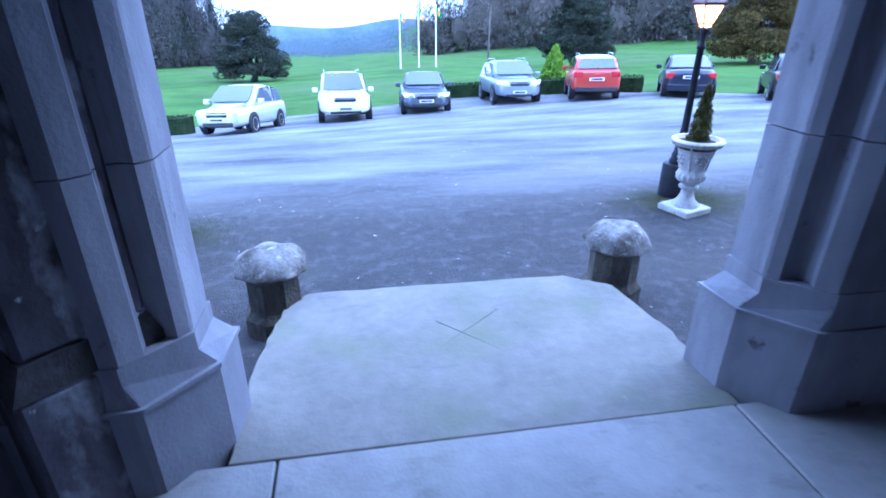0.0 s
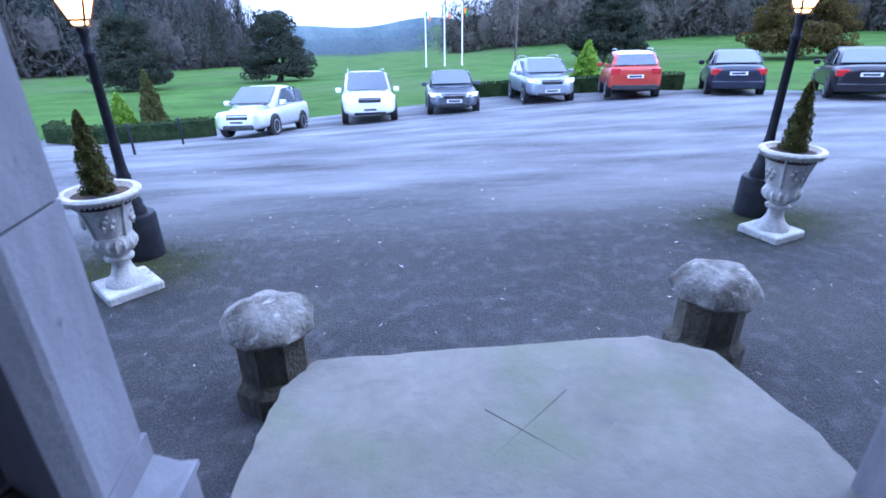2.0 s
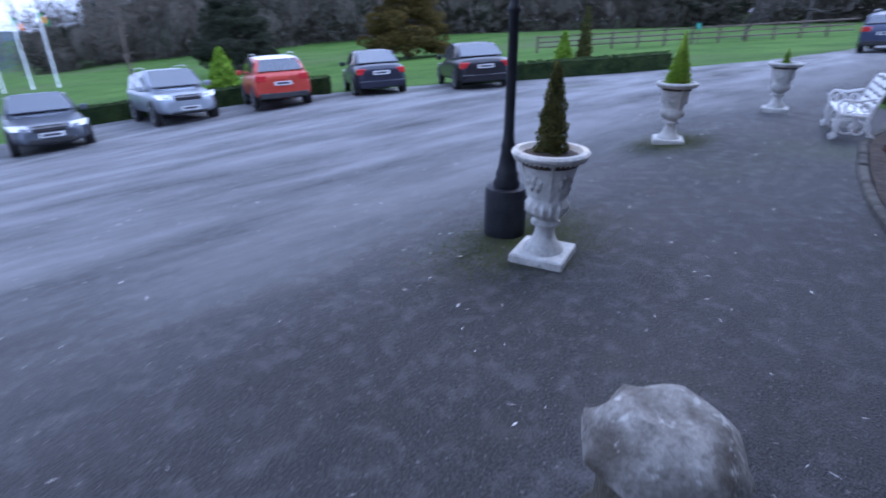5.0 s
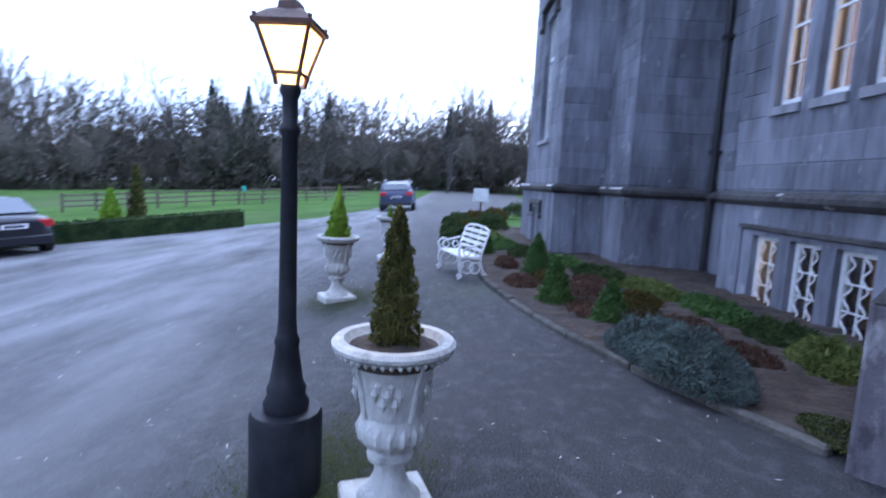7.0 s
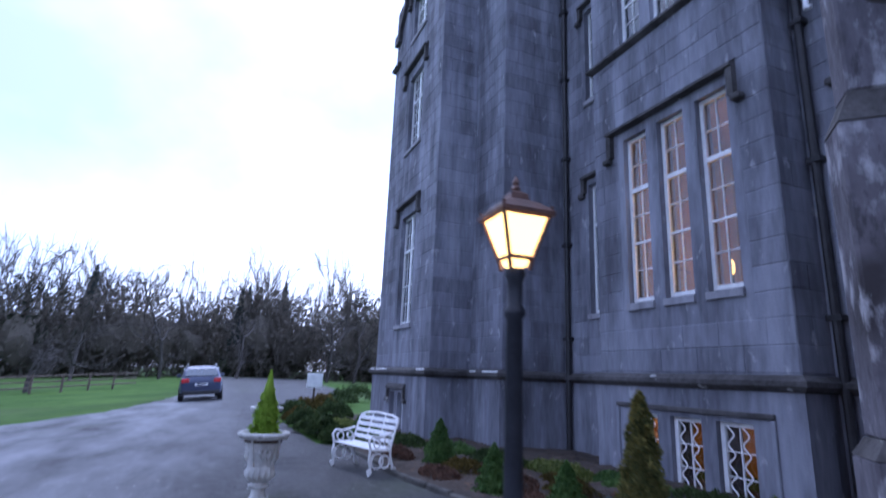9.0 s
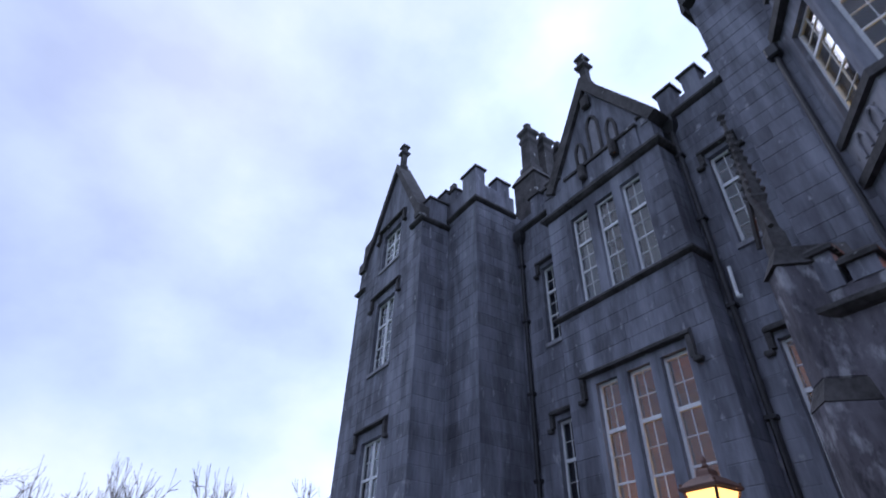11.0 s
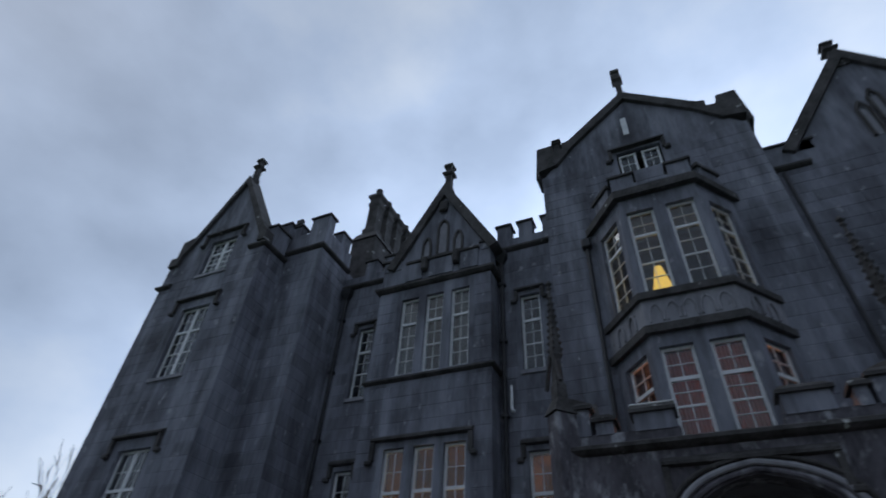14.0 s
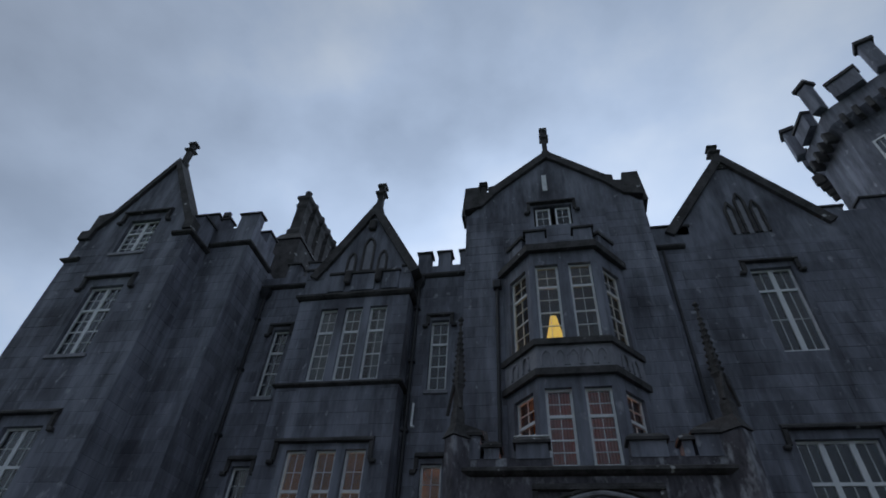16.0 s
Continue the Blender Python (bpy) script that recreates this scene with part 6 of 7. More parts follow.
for i, (x, y) in enumerate(((6.9, 66.0), (8.9, 65.0), (10.4, 62.0))):
    fp = thing("flagpole", "tall white flagpole with a hanging flag on the lawn", "flagpole", "flagpoles", m=pose(x, y, g(x, y)))
    bm = bmesh.new()
    lathe(bm, [(0.09, -0.1), (0.07, 0.3), (0.045, 6.0), (0.07, 6.05), (0.02, 6.15)], 8)
    part("pole", bm, PAINT, fp)
    for k, mat in enumerate(((FLAG_GREEN, FLAG_WHITE, FLAG_ORANGE), (FLAG_GREEN, FLAG_WHITE, FLAG_ORANGE), (FLAG_GREEN, FLAG_ORANGE, FLAG_GREEN))[i]):
        bm = bmesh.new()
        a = [bm.verts.new((0.05 + 0.2 * k + 0.05 * q, 0.05 * math.sin(q + k), 5.9 - 0.22 * k - 0.05 * q)) for q in range(5)]
        b = [bm.verts.new((0.05 + 0.2 * k + 0.05 * q - 0.1, 0.05 * math.sin(q + k + 1), 5.35 - 0.2 * k - 0.05 * q)) for q in range(5)]
        for q in range(4):
            bm.faces.new((a[q], a[q + 1], b[q + 1], b[q]))
        bmesh.ops.solidify(bm, geom=bm.faces[:], thickness=0.01)
        part("flag_cloth", bm, mat, fp)
tp = thing("telegraph_pole", "bare wooden telegraph pole in the field", "pole", m=pose(18.0, 69.0, g(18, 69)))
bm = bmesh.new()
lathe(bm, [(0.14, -0.2), (0.10, 6.8)], 8)
part("pole", bm, WOOD, tp)


# ---- parked cars ----
def round_off(ob):
    mod = ob.modifiers.new("round", "SUBSURF")
    mod.levels = mod.render_levels = 2


def car(name, label, x, y, heading, L, W, H, style, paint, roof=None):
    """Local frame: the front points to -y. heading: degrees of the front's way from -y."""
    nrm = (g(x, y + 1) - g(x, y - 1)) / 2
    c = thing(name, label, "car", "parked cars", m=pose(x, y, g(x, y) + 0.0) @ Matrix.Rotation(math.atan(nrm), 4, "X") @ Matrix.Rotation(radians(heading), 4, "Z"))
    hw = W / 2
    suv = style in ("suv", "mpv")
    zb, belt = (0.26, 0.98) if suv else (0.2, 0.88)
    if style == "sedan":
        belt = 0.90
    hood = belt - (0.06 if suv else 0.12)
    F, R = -L / 2, L / 2
    # along the car: (y, half width, top)
    if style == "sedan":
        st = [(F, 0.62, 0.56), (F + 0.10, 0.80, 0.66), (F + 0.45, 0.94, hood - 0.08), (F + 1.15, 1.0, hood), (F + 1.5, 1.0, belt), (R - 1.05, 1.0, belt + 0.04), (R - 0.55, 0.97, belt + 0.05), (R - 0.08, 0.88, belt + 0.02), (R, 0.78, belt - 0.12)]
        gh = [(F + 1.2, 0.90, 0.90, 0.0), (F + 2.05, 0.90, 0.72, H - belt - 0.03), (F + 2.45, 0.90, 0.72, H - belt), (R - 1.35, 0.90, 0.71, H - belt - 0.05), (R - 0.55, 0.90, 0.86, 0.03)]
    else:
        st = [(F, 0.66, 0.66), (F + 0.10, 0.84, 0.78), (F + 0.40, 0.95, hood - 0.05), (F + 0.95, 1.0, hood), (F + 1.2, 1.0, belt), (R - 0.8, 1.0, belt + 0.05), (R - 0.2, 0.97, belt + 0.08), (R - 0.05, 0.92, belt + 0.05), (R, 0.85, belt - 0.2)]
        gh = [(F + 0.82, 0.90, 0.90, 0.0), (F + 1.72, 0.92, 0.78, H - belt - 0.06), (F + 2.2, 0.92, 0.76, H - belt), (R - 0.95, 0.92, 0.76, H - belt - 0.05), (R - 0.48, 0.92, 0.74, H - belt - 0.13), (R - 0.08, 0.90, 0.88, 0.05)]
    bm = bmesh.new()
    secs = []
    for yy, k, zt in st:
        w = hw * k
        half = [(w * 0.90, zb), (w, zb + 0.16), (w, zt - 0.22), (w * 0.965, zt - 0.08), (w * 0.88, zt), (w * 0.45, zt + 0.025)]
        secs.append([(a, yy, b) for a, b in half] + [(-a, yy, b) for a, b in half[::-1]])
    loft(bm, secs)
    body = part("body", bm, paint, c, smooth=True)
    round_off(body)
    bm = bmesh.new()
    secs = []
    for yy, kb, kt, h in gh:
        wb, wt = hw * kb, hw * (kb + (kt - kb) * min(1, h / (H - belt)))
        secs.append([(wb, yy, belt - 0.3), (wb, yy, belt - 0.02), (wt + 0.0, yy, belt + h - 0.05), (wt - 0.10, yy, belt + h), (-wt + 0.10, yy, belt + h), (-wt, yy, belt + h - 0.05), (-wb, yy, belt - 0.02), (-wb, yy, belt - 0.3)])
    loft(bm, secs)
    round_off(part("cabin", bm, paint, c, smooth=True))
    if roof:
        bm = bmesh.new()
        loft(bm, [[(s * hw * kt * 0.98, yy, belt + h + dz) for s, dz in ((-1, -0.05), (-0.8, 0.006), (0.8, 0.006), (1, -0.05), (0.8, -0.02), (-0.8, -0.02))] for yy, kb, kt, h in gh[1:-1]])
        round_off(part("roof", bm, roof, c, "contrasting white roof", smooth=True))

    def pane(nm, quad, mat=CAR_GLASS, t=0.012):
        bm = bmesh.new()
        f = bm.faces.new([bm.verts.new(p) for p in quad])
        f.normal_update()
        mid = sum((v.co for v in f.verts), Vector()) / len(f.verts)
        n = f.normal if f.normal.dot(mid - Vector((0, 0, 0.8))) > 0 else -f.normal
        for v in f.verts:
            v.co = mid + (v.co - mid) * 0.9 + n * t
        ext = bmesh.ops.extrude_face_region(bm, geom=[f])
        for v in ext["geom"]:
            if isinstance(v, bmesh.types.BMVert):
                v.co -= n * (t + 0.01)
        return part(nm, bm, mat, c)

    def rim(i, s):
        yy, kb, kt, h = gh[i]
        return (s * hw * kb, yy, belt), (s * (hw * (kb + (kt - kb) * min(1, h / (H - belt)))), yy, belt + h - 0.05)

    t1, t2 = gh[1], gh[-2]
    wf = hw * t1[2] - 0.03
    pane("windscreen", [(-hw * 0.86, gh[0][0] + 0.05, belt + 0.03), (hw * 0.86, gh[0][0] + 0.05, belt + 0.03), (wf, t1[0], belt + t1[3] - 0.01), (-wf, t1[0], belt + t1[3] - 0.01)], t=0.02)
    wr = hw * t2[2] - 0.03
    pane("rear_window", [(-hw * 0.84, gh[-1][0] - 0.03, belt + 0.08), (hw * 0.84, gh[-1][0] - 0.03, belt + 0.08), (wr, t2[0], belt + t2[3] - 0.02), (-wr, t2[0], belt + t2[3] - 0.02)], t=0.02)
    for s in (-1, 1):
        b0, _ = rim(0, s)
        _, a1 = rim(1, s)
        _, am = rim(2, s)
        _, a2 = rim(len(gh) - 2 if style != "sedan" else 3, s)
        b2, _ = rim(len(gh) - 1, s)
        midy = (a1[1] + a2[1]) / 2 + 0.1
        mb, mt = (b0[0], midy, belt + 0.02), (am[0], midy, am[2])
        q = lambda p, dz=0.02: (p[0], p[1], p[2] + dz)
        pane("side_window", [(b0[0], b0[1] + 0.35, belt + 0.03), mb, mt, q(a1, -0.01)])
        pane("side_window", [(b0[0], midy + 0.06, belt + 0.03), (b2[0], b2[1] - 0.35, belt + 0.04), q(a2, -0.02), (am[0], midy + 0.06, am[2])])
    r = 0.34 if suv else 0.31
    for s in (-1, 1):
        for yy in (F + 0.82, R - 0.78):
            bm = bmesh.new()
            lathe(bm, [(r * 0.6, -0.10), (r * 0.93, -0.105), (r, -0.07), (r, 0.07), (r * 0.93, 0.105), (r * 0.6, 0.10)], 24)
            bmesh.ops.transform(bm, matrix=pose(s * (hw - 0.09), yy, r - 0.02, 0, 90, 0), verts=bm.verts)
            wh = part("tyre", bm, TYRE, c)
            bm = bmesh.new()
            lathe(bm, [(r * 0.64, -0.02), (r * 0.66, 0.106), (r * 0.58, 0.108), (r * 0.5, 0.075), (r * 0.15, 0.095), (0.02, 0.1)], 20)
            bmesh.ops.transform(bm, matrix=pose(s * (hw - 0.09), yy, r - 0.02, 0, 90 * s, 0), verts=bm.verts)
            part("rim", bm, ALLOY, wh)
            bm = bmesh.new()
            lathe(bm, [(r * 1.12, -0.03), (r * 1.12, 0.012), (r * 0.9, 0.014)], 24)
            bmesh.ops.transform(bm, matrix=pose(s * (hw - 0.01), yy, r, 0, 90 * s, 0), verts=bm.verts)
            part("wheel_arch", bm, TRIM_BLACK, c)
    zl = hood - 0.14
    for s in (-1, 1):
        bm = bmesh.new()
        loft(bm, [[(s * a, F + d, zz) for a, d, zz in q] for q in (((hw * 0.46, 0.05, zl - 0.06), (hw * 0.86, 0.20, zl - 0.04), (hw * 0.93, 0.42, zl + 0.09), (hw * 0.50, 0.16, zl + 0.06)),
                                                                  ((hw * 0.46, 0.02, zl - 0.06), (hw * 0.87, 0.14, zl - 0.04), (hw * 0.96, 0.40, zl + 0.10), (hw * 0.50, 0.10, zl + 0.07)))])
        part("headlight", bm, HEADLIGHT, c)
        zt = belt - (0.16 if style == "sedan" else 0.10)
        part("tail_light", boxes(*[(min(s * hw * 0.55, s * hw * 0.90), max(s * hw * 0.55, s * hw * 0.90), R - 0.22, R - 0.005 - (0.02 if style == "sedan" else 0.0), zt - 0.09, zt + 0.10)], bevel=0.02), TAILLIGHT, c)
        bm = boxes((min(s * (hw - 0.02), s * (hw + 0.17)), max(s * (hw - 0.02), s * (hw + 0.17)), gh[0][0] + 0.38, gh[0][0] + 0.52, belt + 0.0, belt + 0.16), bevel=0.03)
        part("wing_mirror", bm, paint, c)
    part("grille", boxes((-hw * 0.40, hw * 0.40, F - 0.012, F + 0.12, zl - 0.11, zl + 0.045), bevel=0.03), TRIM_BLACK, c)
    part("grille_bar", boxes((-hw * 0.40, hw * 0.40, F - 0.022, F + 0.05, zl - 0.02, zl + 0.015)), ALLOY, c)
    part("front_bumper", boxes((-hw * 0.58, hw * 0.58, F - 0.008, F + 0.25, zb + 0.03, 0.38), bevel=0.04), TRIM_BLACK, c)
    part("rear_bumper", boxes((-hw * 0.84, hw * 0.84, R - 0.3, R + 0.015, zb + 0.02, 0.46), bevel=0.03), TRIM_BLACK if suv else paint, c)
    for yy, s, zz in ((F - 0.02, -1, 0.45), (R + 0.01, 1, 0.72 if style != "sedan" else 0.70)):
        pl = part("number_plate", boxes((-0.26, 0.26, min(yy, yy + s * 0.014), max(yy, yy + s * 0.014), zz - 0.055, zz + 0.055)), PLATE, c)
        part("plate_marks", boxes((-0.20, 0.20, min(yy + s * 0.014, yy + s * 0.018), max(yy + s * 0.014, yy + s * 0.018), zz - 0.03, zz + 0.03)), PLATE_INK, pl)
    if suv:
        for s in (-1, 1):
            bm = bmesh.new()
            tube(bm, [(s * hw * 0.68, F + 1.9, H - 0.01), (s * hw * 0.68, F + 2.1, H + 0.04), (s * hw * 0.67, R - 1.0, H + 0.03), (s * hw * 0.67, R - 0.8, H - 0.03)], 0.018, 6)
            part("roof_rail", bm, ALLOY, c)
    return c


SILVER = car_paint("silver_paint", (0.52, 0.54, 0.56), (0.62, 0.64, 0.66), 0.35)
PEARL = car_paint("pearl_white_paint", (0.70, 0.71, 0.72), (0.78, 0.79, 0.80), 0.0)
GREY = car_paint("grey_paint", (0.07, 0.08, 0.10), (0.11, 0.125, 0.15), 0.4)
STEEL = car_paint("steel_grey_paint", (0.22, 0.245, 0.28), (0.30, 0.33, 0.37), 0.4)
RED = car_paint("orange_red_paint", (0.38, 0.040, 0.024), (0.46, 0.055, 0.03), 0.2)
NAVY = car_paint("navy_paint", (0.012, 0.014, 0.028), (0.022, 0.025, 0.045), 0.3)
BLACKP = car_paint("black_paint", (0.008, 0.008, 0.012), (0.016, 0.016, 0.022), 0.3)
BLUE = car_paint("blue_grey_paint", (0.028, 0.036, 0.075), (0.05, 0.06, 0.11), 0.3)
car("hatchback", "small silver five-door hatchback parked on the forecourt", -2.4, 20.6, -14, 3.75, 1.66, 1.5, "hatch", SILVER)
car("white_suv", "pearl white sport utility car parked on the forecourt", 0.84, 22.7, 3, 4.6, 1.82, 1.7, "suv", PEARL)
car("grey_saloon", "dark grey saloon car parked on the forecourt", 3.98, 23.5, -4, 4.8, 1.82, 1.46, "sedan", GREY)
car("steel_crossover", "steel grey crossover car parked on the forecourt", 7.55, 23.8, -4, 4.4, 1.82, 1.6, "suv", STEEL)
car("red_crossover", "orange-red crossover car with a white roof seen from behind", 10.5, 22.4, 180 - 18, 4.1, 1.78, 1.57, "suv", RED, roof=PEARL)
car("navy_saloon", "dark navy saloon car seen from behind on the forecourt", 13.9, 21.4, 180 - 28, 4.55, 1.77, 1.44, "sedan", NAVY)
car("black_saloon", "large black saloon car seen from behind on the forecourt", 16.4, 18.8, 180 - 34, 4.8, 1.84, 1.46, "sedan", BLACKP)
car("blue_people_carrier", "blue-grey people carrier parked far down the drive", 31.5, 9.1, 90 + 2, 4.3, 1.8, 1.55, "mpv", BLUE)


# ---- trees ----
def blob_points(rng, n, centre, radii, hollow=0.55):
    d = rng.normal(size=(n, 3))
    d /= np.linalg.norm(d, axis=1)[:, None]
    return np.asarray(centre) + d * np.asarray(radii) * (hollow + (1 - hollow) * rng.random(n) ** 0.5)[:, None]


def limbs(rng, h, spread, n, r0, depth=3, upright=0.6):
    """Branching limbs as tubes: a list of point chains with radii."""
    out = []

    def grow(p, d, ln, r, k):
        pts = [p]
        for _ in range(3):
            d = (d + Vector(rng.normal(size=3) * 0.16) + Vector((0, 0, 0.05))).normalized()
            p = p + d * ln / 3
            pts.append(p)
        out.append((pts, r, r * 0.55))
        if k:
            for _ in range(n if k > 1 else n + 1):
                a = Vector(rng.normal(size=3))
                nd = (d * upright + a.normalized() * spread).normalized()
                nd.z = max(nd.z, -0.05)
                grow(pts[int(rng.integers(1, 4))], nd, ln * rng.uniform(0.5, 0.75), r * 0.5, k - 1)
    grow(Vector((0, 0, -0.2)), Vector((0, 0, 1)), h * 0.42, r0, depth)
    return out


def tree(name, label, x, y, h, w, mat, seed, trunk=0.3, clear=0.22, n=5200, leaf=0.16, bare=False):
    rng = np.random.default_rng(seed)
    t = thing(name, label, "tree", m=pose(x, y, g(x, y)))
    bm = bmesh.new()
    ls = limbs(rng, h if bare else h * 0.8, 0.8, 4 if bare else 3, trunk, 4 if bare else 2)
    for pts, a, b in ls:
        tube(bm, pts, a, 6 if a > 0.05 else 3, b)
    part("trunk", bm, BARK, t)
    if bare:
        return t
    pieces = []
    for k in range(120):
        a, q = rng.random() * 2 * math.pi, rng.random() ** 1.25
        zc = h * (clear + 0.10 + (0.82 - clear) * q)
        env = math.sqrt(max(0.04, 1 - (q * 1.02 - 0.12) ** 2)) * (0.72 + 0.28 * math.sin(math.pi * min(1, q + 0.35)))
        rc = w / 2 * 0.80 * env * rng.uniform(0.25, 1.0) ** 0.6
        s = w * rng.uniform(0.07, 0.125)
        pieces.append(blob_points(rng, n // 120, (rc * math.cos(a), rc * math.sin(a), zc), (s, s, s * 0.55)))
    v, f = cards(rng, np.concatenate(pieces), leaf, length=1.3)
    raw_part("crown", v.tolist(), f.tolist(), mat, t)
    return t


tree("yew_tree", "broad dark yew standing alone on the lawn", -9.3, 64.0, 7.2, 9.0, YEW, 201, 0.4, 0.0, 34000, 0.10)
tree("yew_tree", "dark spreading evergreen near the edge of the wood", -20.5, 56.0, 6.6, 7.8, YEW, 202, 0.35, 0.0, 26000, 0.10)
tree("yew_tree", "tall dark evergreen behind the parked cars", 22.0, 51.5, 8.6, 7.6, YEW, 203, 0.4, 0.0, 34000, 0.095)
tree("yew_tree", "russet-green spreading yew on the lawn", 34.0, 43.5, 7.0, 9.2, RUSSET, 204, 0.35, 0.0, 34000, 0.095)
tree("bare_tree", "small leafless tree on the lawn by the fence", 47.0, 20.0, 5.5, 5, TWIG, 206, 0.16, bare=True)
for i, (x, y, h) in enumerate(((72.0, -4.5, 17.0), (80.0, 15.0, 18.0), (78.0, 6.0, 14.0), (76.0, -9.0, 15.0), (78.0, 24.0, 14.0))):
    tree("bare_tree", "tall leafless tree at the edge of the wood", x, y, h, 6, TWIG, 210 + i, 0.22, bare=True)

# woods: bare trees, spruces and undergrowth, all joined
rng = np.random.default_rng(300)


def bare_proto(seed):
    r = np.random.default_rng(seed)
    bm = bmesh.new()
    for pts, a, b in limbs(r, 1.0, 0.55, 3, 0.018, 4, 0.9):
        tube(bm, pts, max(a, 0.0022), 3, max(b, 0.0016))
    bm.verts.index_update()
    v = np.array([x.co[:] for x in bm.verts])
    v[:, 2] *= 1 / max(v[:, 2])
    f = [[q.index for q in p.verts] for p in bm.faces if len(p.verts) == 4]
    bm.free()
    return v, np.array(f)


def quads(bm, rough, seed):
    """A rough hull as four-cornered faces."""
    bm.verts.index_update()
    v = np.array([p.co + p.co.normalized() * rough * noise.noise(p.co * 5 + Vector((seed, 0, 0))) for p in bm.verts])
    f = [[q.index for q in p.verts] for p in bm.faces if len(p.verts) == 4]
    bm.free()
    return v, np.array(f)


def spruce_proto(seed):
    r = np.random.default_rng(seed)
    p = cone_points(r, 900, 0.92, 0.17, 0.9)
    p[:, 2] += 0.06
    core = bmesh.new()
    lathe(core, [(0.06, 0.02), (0.12, 0.12), (0.09, 0.4), (0.045, 0.7), (0.01, 0.93)], 8)
    return merge([cards(r, p, 0.018, length=1.3), quads(core, 0.02, seed)])


def bush_proto(seed):
    r = np.random.default_rng(seed)
    core = bmesh.new()
    bmesh.ops.create_uvsphere(core, u_segments=10, v_segments=7, radius=0.20)
    bmesh.ops.translate(core, vec=(0, 0, 0.42), verts=core.verts)
    return merge([cards(r, blob_points(r, 820, (0, 0, 0.45), (0.58, 0.58, 0.54), 0.5), 0.017, length=1.8), quads(core, 0.22, seed)])


BARES, SPRUCES, BUSHES = [bare_proto(s) for s in (1, 2, 3, 4)], [spruce_proto(s) for s in (5, 6)], [bush_proto(s) for s in (7, 8)]
WOOD_LINES = (
    (((-24, 150), (-34, 122), (-46, 100), (-58, 78), (-66, 52), (-72, 25), (-74, 0)), 0.60, 24),
    (((22, 165), (38, 135), (48, 108), (58, 90), (72, 74), (86, 56), (94, 36), (98, 16), (92, -6), (80, -20), (60, -30)), 0.14, 21),
)
bare_p, dark_bare_p, spruce_p, bush_p, wood_p, dark_p = [], [], [], [], [], []
for line, conifer, tall in WOOD_LINES:
    for (xa, ya), (xb, yb) in zip(line, line[1:]):
        ln = math.hypot(xb - xa, yb - ya)
        ox, oy = (yb - ya) / ln, -(xb - xa) / ln
        if ox * xa + oy * ya < 0:
            ox, oy = -ox, -oy
        for depth in range(4):
            for _ in range(max(1, int(ln / 3.2))):
                t = rng.random()
                d = depth * 5.5 + rng.uniform(0, 4)
                x, y = xa + (xb - xa) * t + ox * d, ya + (yb - ya) * t + oy * d
                z = g(x, y) - 0.3
                s = tall * rng.uniform(0.65, 1.1)
                a = rng.random() * 6.28
                m = np.array(((math.cos(a), -math.sin(a), 0), (math.sin(a), math.cos(a), 0), (0, 0, 1)))
                if rng.random() < conifer * (1.3 if depth > 1 else 0.5):
                    pv, pf = SPRUCES[int(rng.integers(2))]
                    spruce_p.append((pv @ m.T * np.array((s * 0.85, s * 0.85, s * 0.95)) + (x, y, z), pf))
                else:
                    pv, pf = BARES[int(rng.integers(4))]
                    (dark_bare_p if xa > 0 else bare_p).append((pv @ m.T * np.array((s * 0.8, s * 0.8, s * 1.0)) + (x, y, z), pf))
                for _ in range(2 if depth < 2 else 1):
                    pv, pf = BUSHES[int(rng.integers(2))]
                    q = rng.uniform(0.2, 0.62 if xa < 0 else 0.76) * tall
                    (bush_p if rng.random() < 0.22 else (dark_p if xa > 0 else wood_p)).append((pv @ m.T * np.array((q * 0.9, q * 0.9, q * 1.1)) + (x + rng.uniform(-3, 3), y + rng.uniform(-3, 3), z - 0.05 * q), pf))
for nm, pieces, mat, lab in (("bare_wood", bare_p, TWIG, "leafless winter woodland round the lawn"), ("dark_bare_wood", dark_bare_p, DARK_THICKET, "dark leafless winter woodland beyond the drive"), ("spruce_wood", spruce_p, SPRUCE, "dark spruces in the woodland"),
                             ("evergreen_undergrowth", bush_p, YEW, "dark evergreen bushes under the trees"), ("bare_undergrowth", wood_p, THICKET, "brown leafless thicket under the trees"), ("dark_undergrowth", dark_p, DARK_THICKET, "dark brown leafless thicket beyond the drive")):
    v, f = merge(pieces)
    tagged(raw_part(nm, v, f, mat), lab, "woodland", kind="stuff")

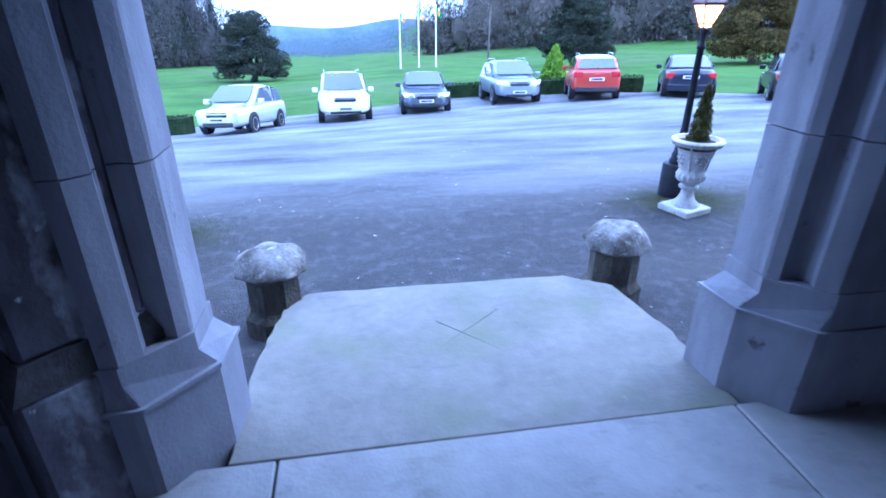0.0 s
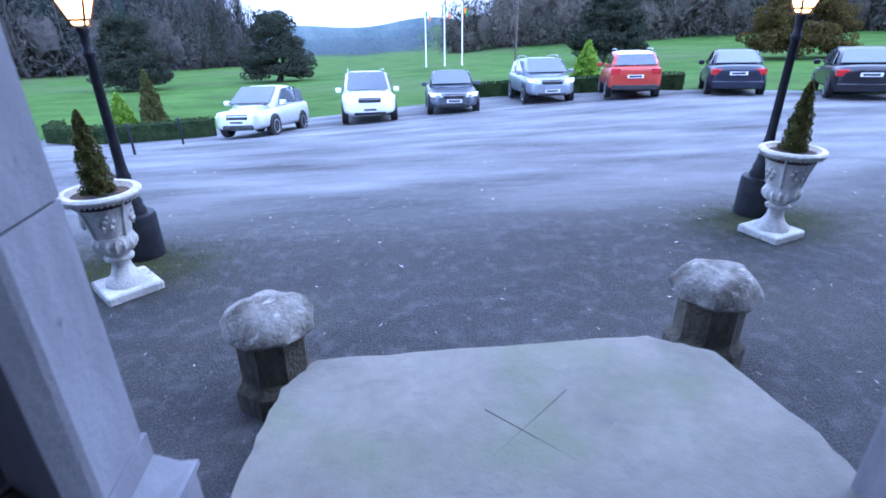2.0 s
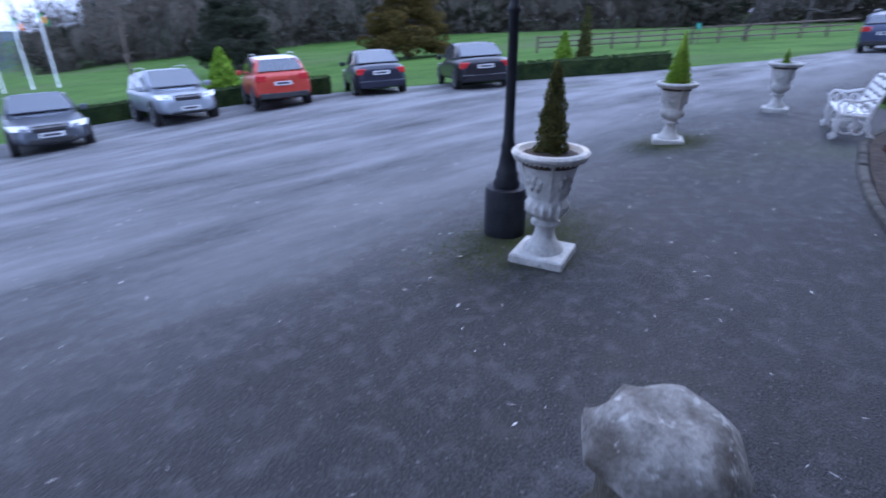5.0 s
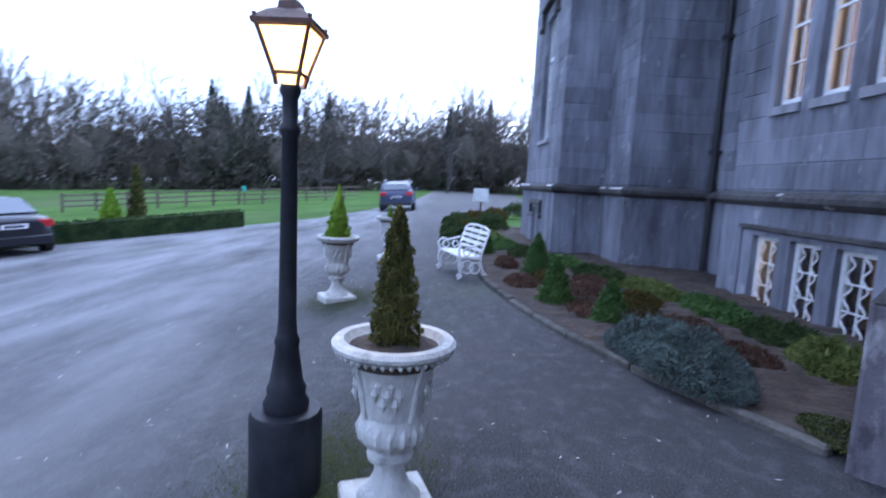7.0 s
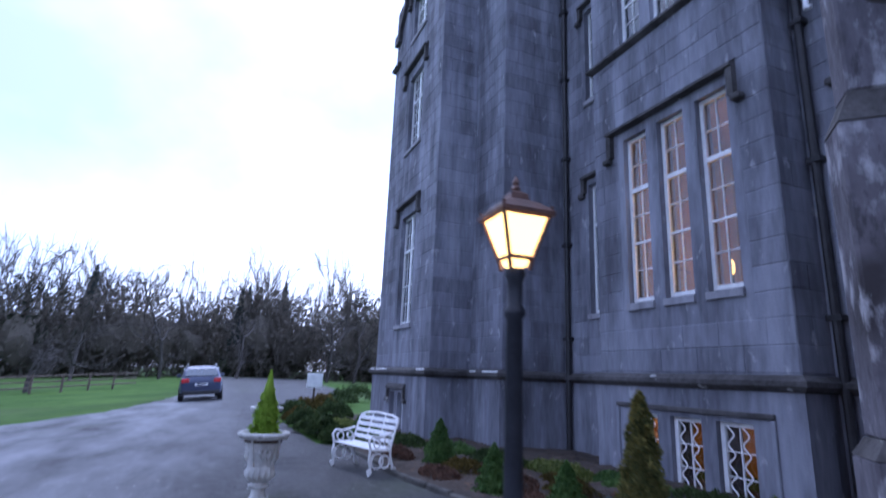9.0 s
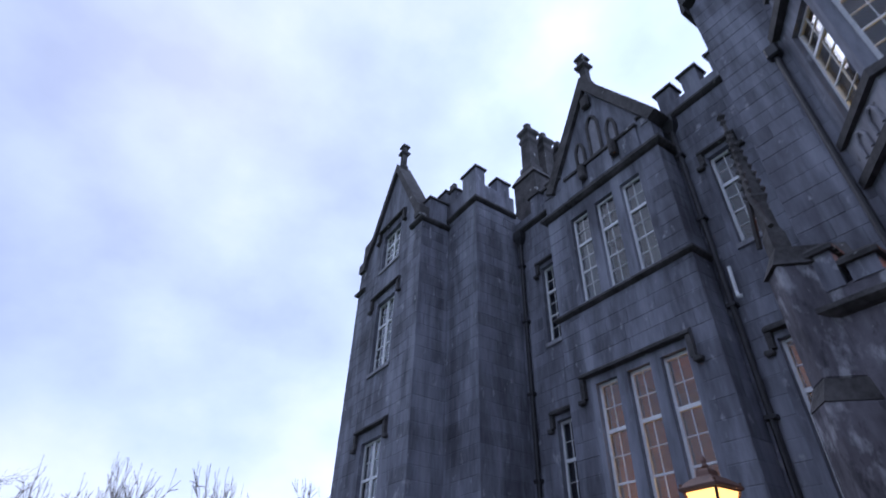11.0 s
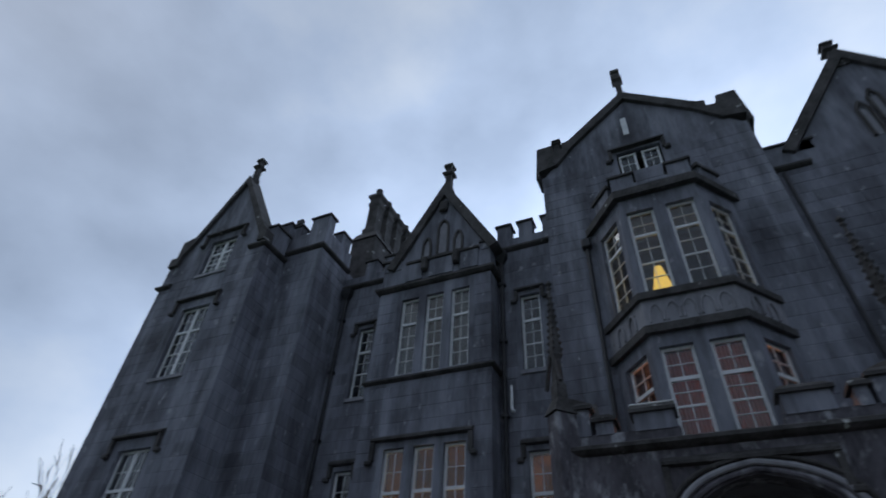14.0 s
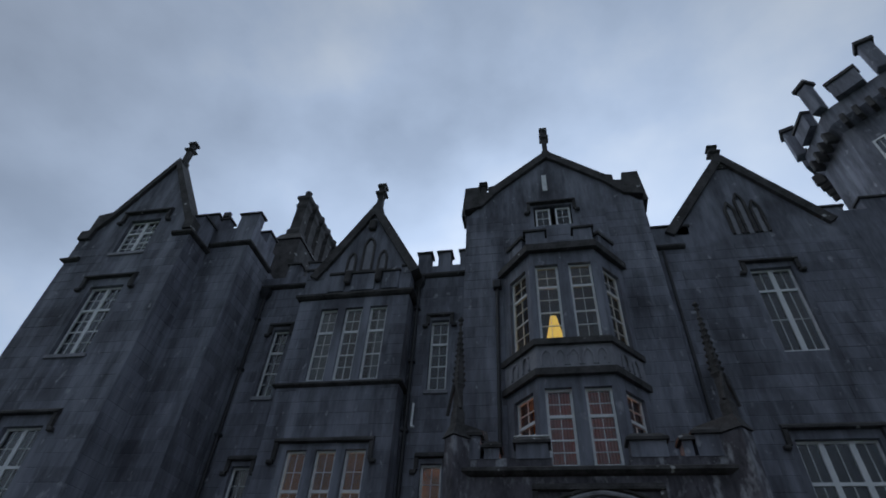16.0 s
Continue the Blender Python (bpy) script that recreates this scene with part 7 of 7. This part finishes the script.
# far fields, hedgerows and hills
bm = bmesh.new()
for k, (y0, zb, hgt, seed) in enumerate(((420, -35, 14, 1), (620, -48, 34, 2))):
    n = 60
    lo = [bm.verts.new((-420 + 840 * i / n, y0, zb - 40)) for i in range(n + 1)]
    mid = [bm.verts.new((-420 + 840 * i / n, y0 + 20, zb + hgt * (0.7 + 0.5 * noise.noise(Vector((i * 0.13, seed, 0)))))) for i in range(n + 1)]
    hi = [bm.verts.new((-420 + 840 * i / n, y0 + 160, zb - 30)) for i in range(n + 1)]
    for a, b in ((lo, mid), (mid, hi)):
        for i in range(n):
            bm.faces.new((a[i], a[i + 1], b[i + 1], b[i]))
tagged(part("backdrop", bm, HILL, smooth=True), "far hills tinted blue-green with painted haze", "hill", kind="structure")
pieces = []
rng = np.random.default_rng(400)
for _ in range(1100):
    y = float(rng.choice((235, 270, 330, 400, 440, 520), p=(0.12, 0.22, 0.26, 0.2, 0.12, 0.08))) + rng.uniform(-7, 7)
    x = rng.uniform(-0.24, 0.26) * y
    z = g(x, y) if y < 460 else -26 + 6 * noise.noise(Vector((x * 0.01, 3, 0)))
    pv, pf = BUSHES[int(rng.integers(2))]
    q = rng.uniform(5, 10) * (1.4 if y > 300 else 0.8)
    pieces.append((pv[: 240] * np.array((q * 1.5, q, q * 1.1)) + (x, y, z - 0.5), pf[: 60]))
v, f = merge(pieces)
tagged(raw_part("far_hedgerows", v, f, HILLWOOD), "distant hedgerows and woods tinted with painted haze", "woodland", kind="stuff")

# ---- ashlar courses, laid last ----
rng = np.random.default_rng(500)
far = []
for parent, x0, x1, z0, z1, y, holes, m, nearest in ASHLAR:
    z, row, count = z0, 0, 0
    while z < z1 - 0.12:
        h = min(0.33, z1 - z)
        free = [(x0, x1)]
        for a, b, lo, hi in holes:
            if lo < z + h - 0.02 and hi > z + 0.02:
                free = [s for p, q in free for s in ((p, min(q, a)), (max(p, b), q)) if s[1] - s[0] > 0.08]
        for p, q in free:
            x = p
            first = True
            while x < q - 0.02:
                w = rng.uniform(0.5, 0.85)
                if first and row % 2:
                    w *= 0.55
                first = False
                if q - x - w < 0.22:
                    w = q - x
                d = 0.005 + rng.uniform(0, 0.005)
                bl = m @ Matrix.Translation((x + 0.003, y, z + 0.003)) @ Matrix.Diagonal((w - 0.006, d, h - 0.006, 1))
                if count < 300:
                    ob = new("ashlar_block", block_mesh)
                    ob.parent = parent
                    ob.matrix_basis = bl
                    count += 1
                x += w
        z += h
        row += 1
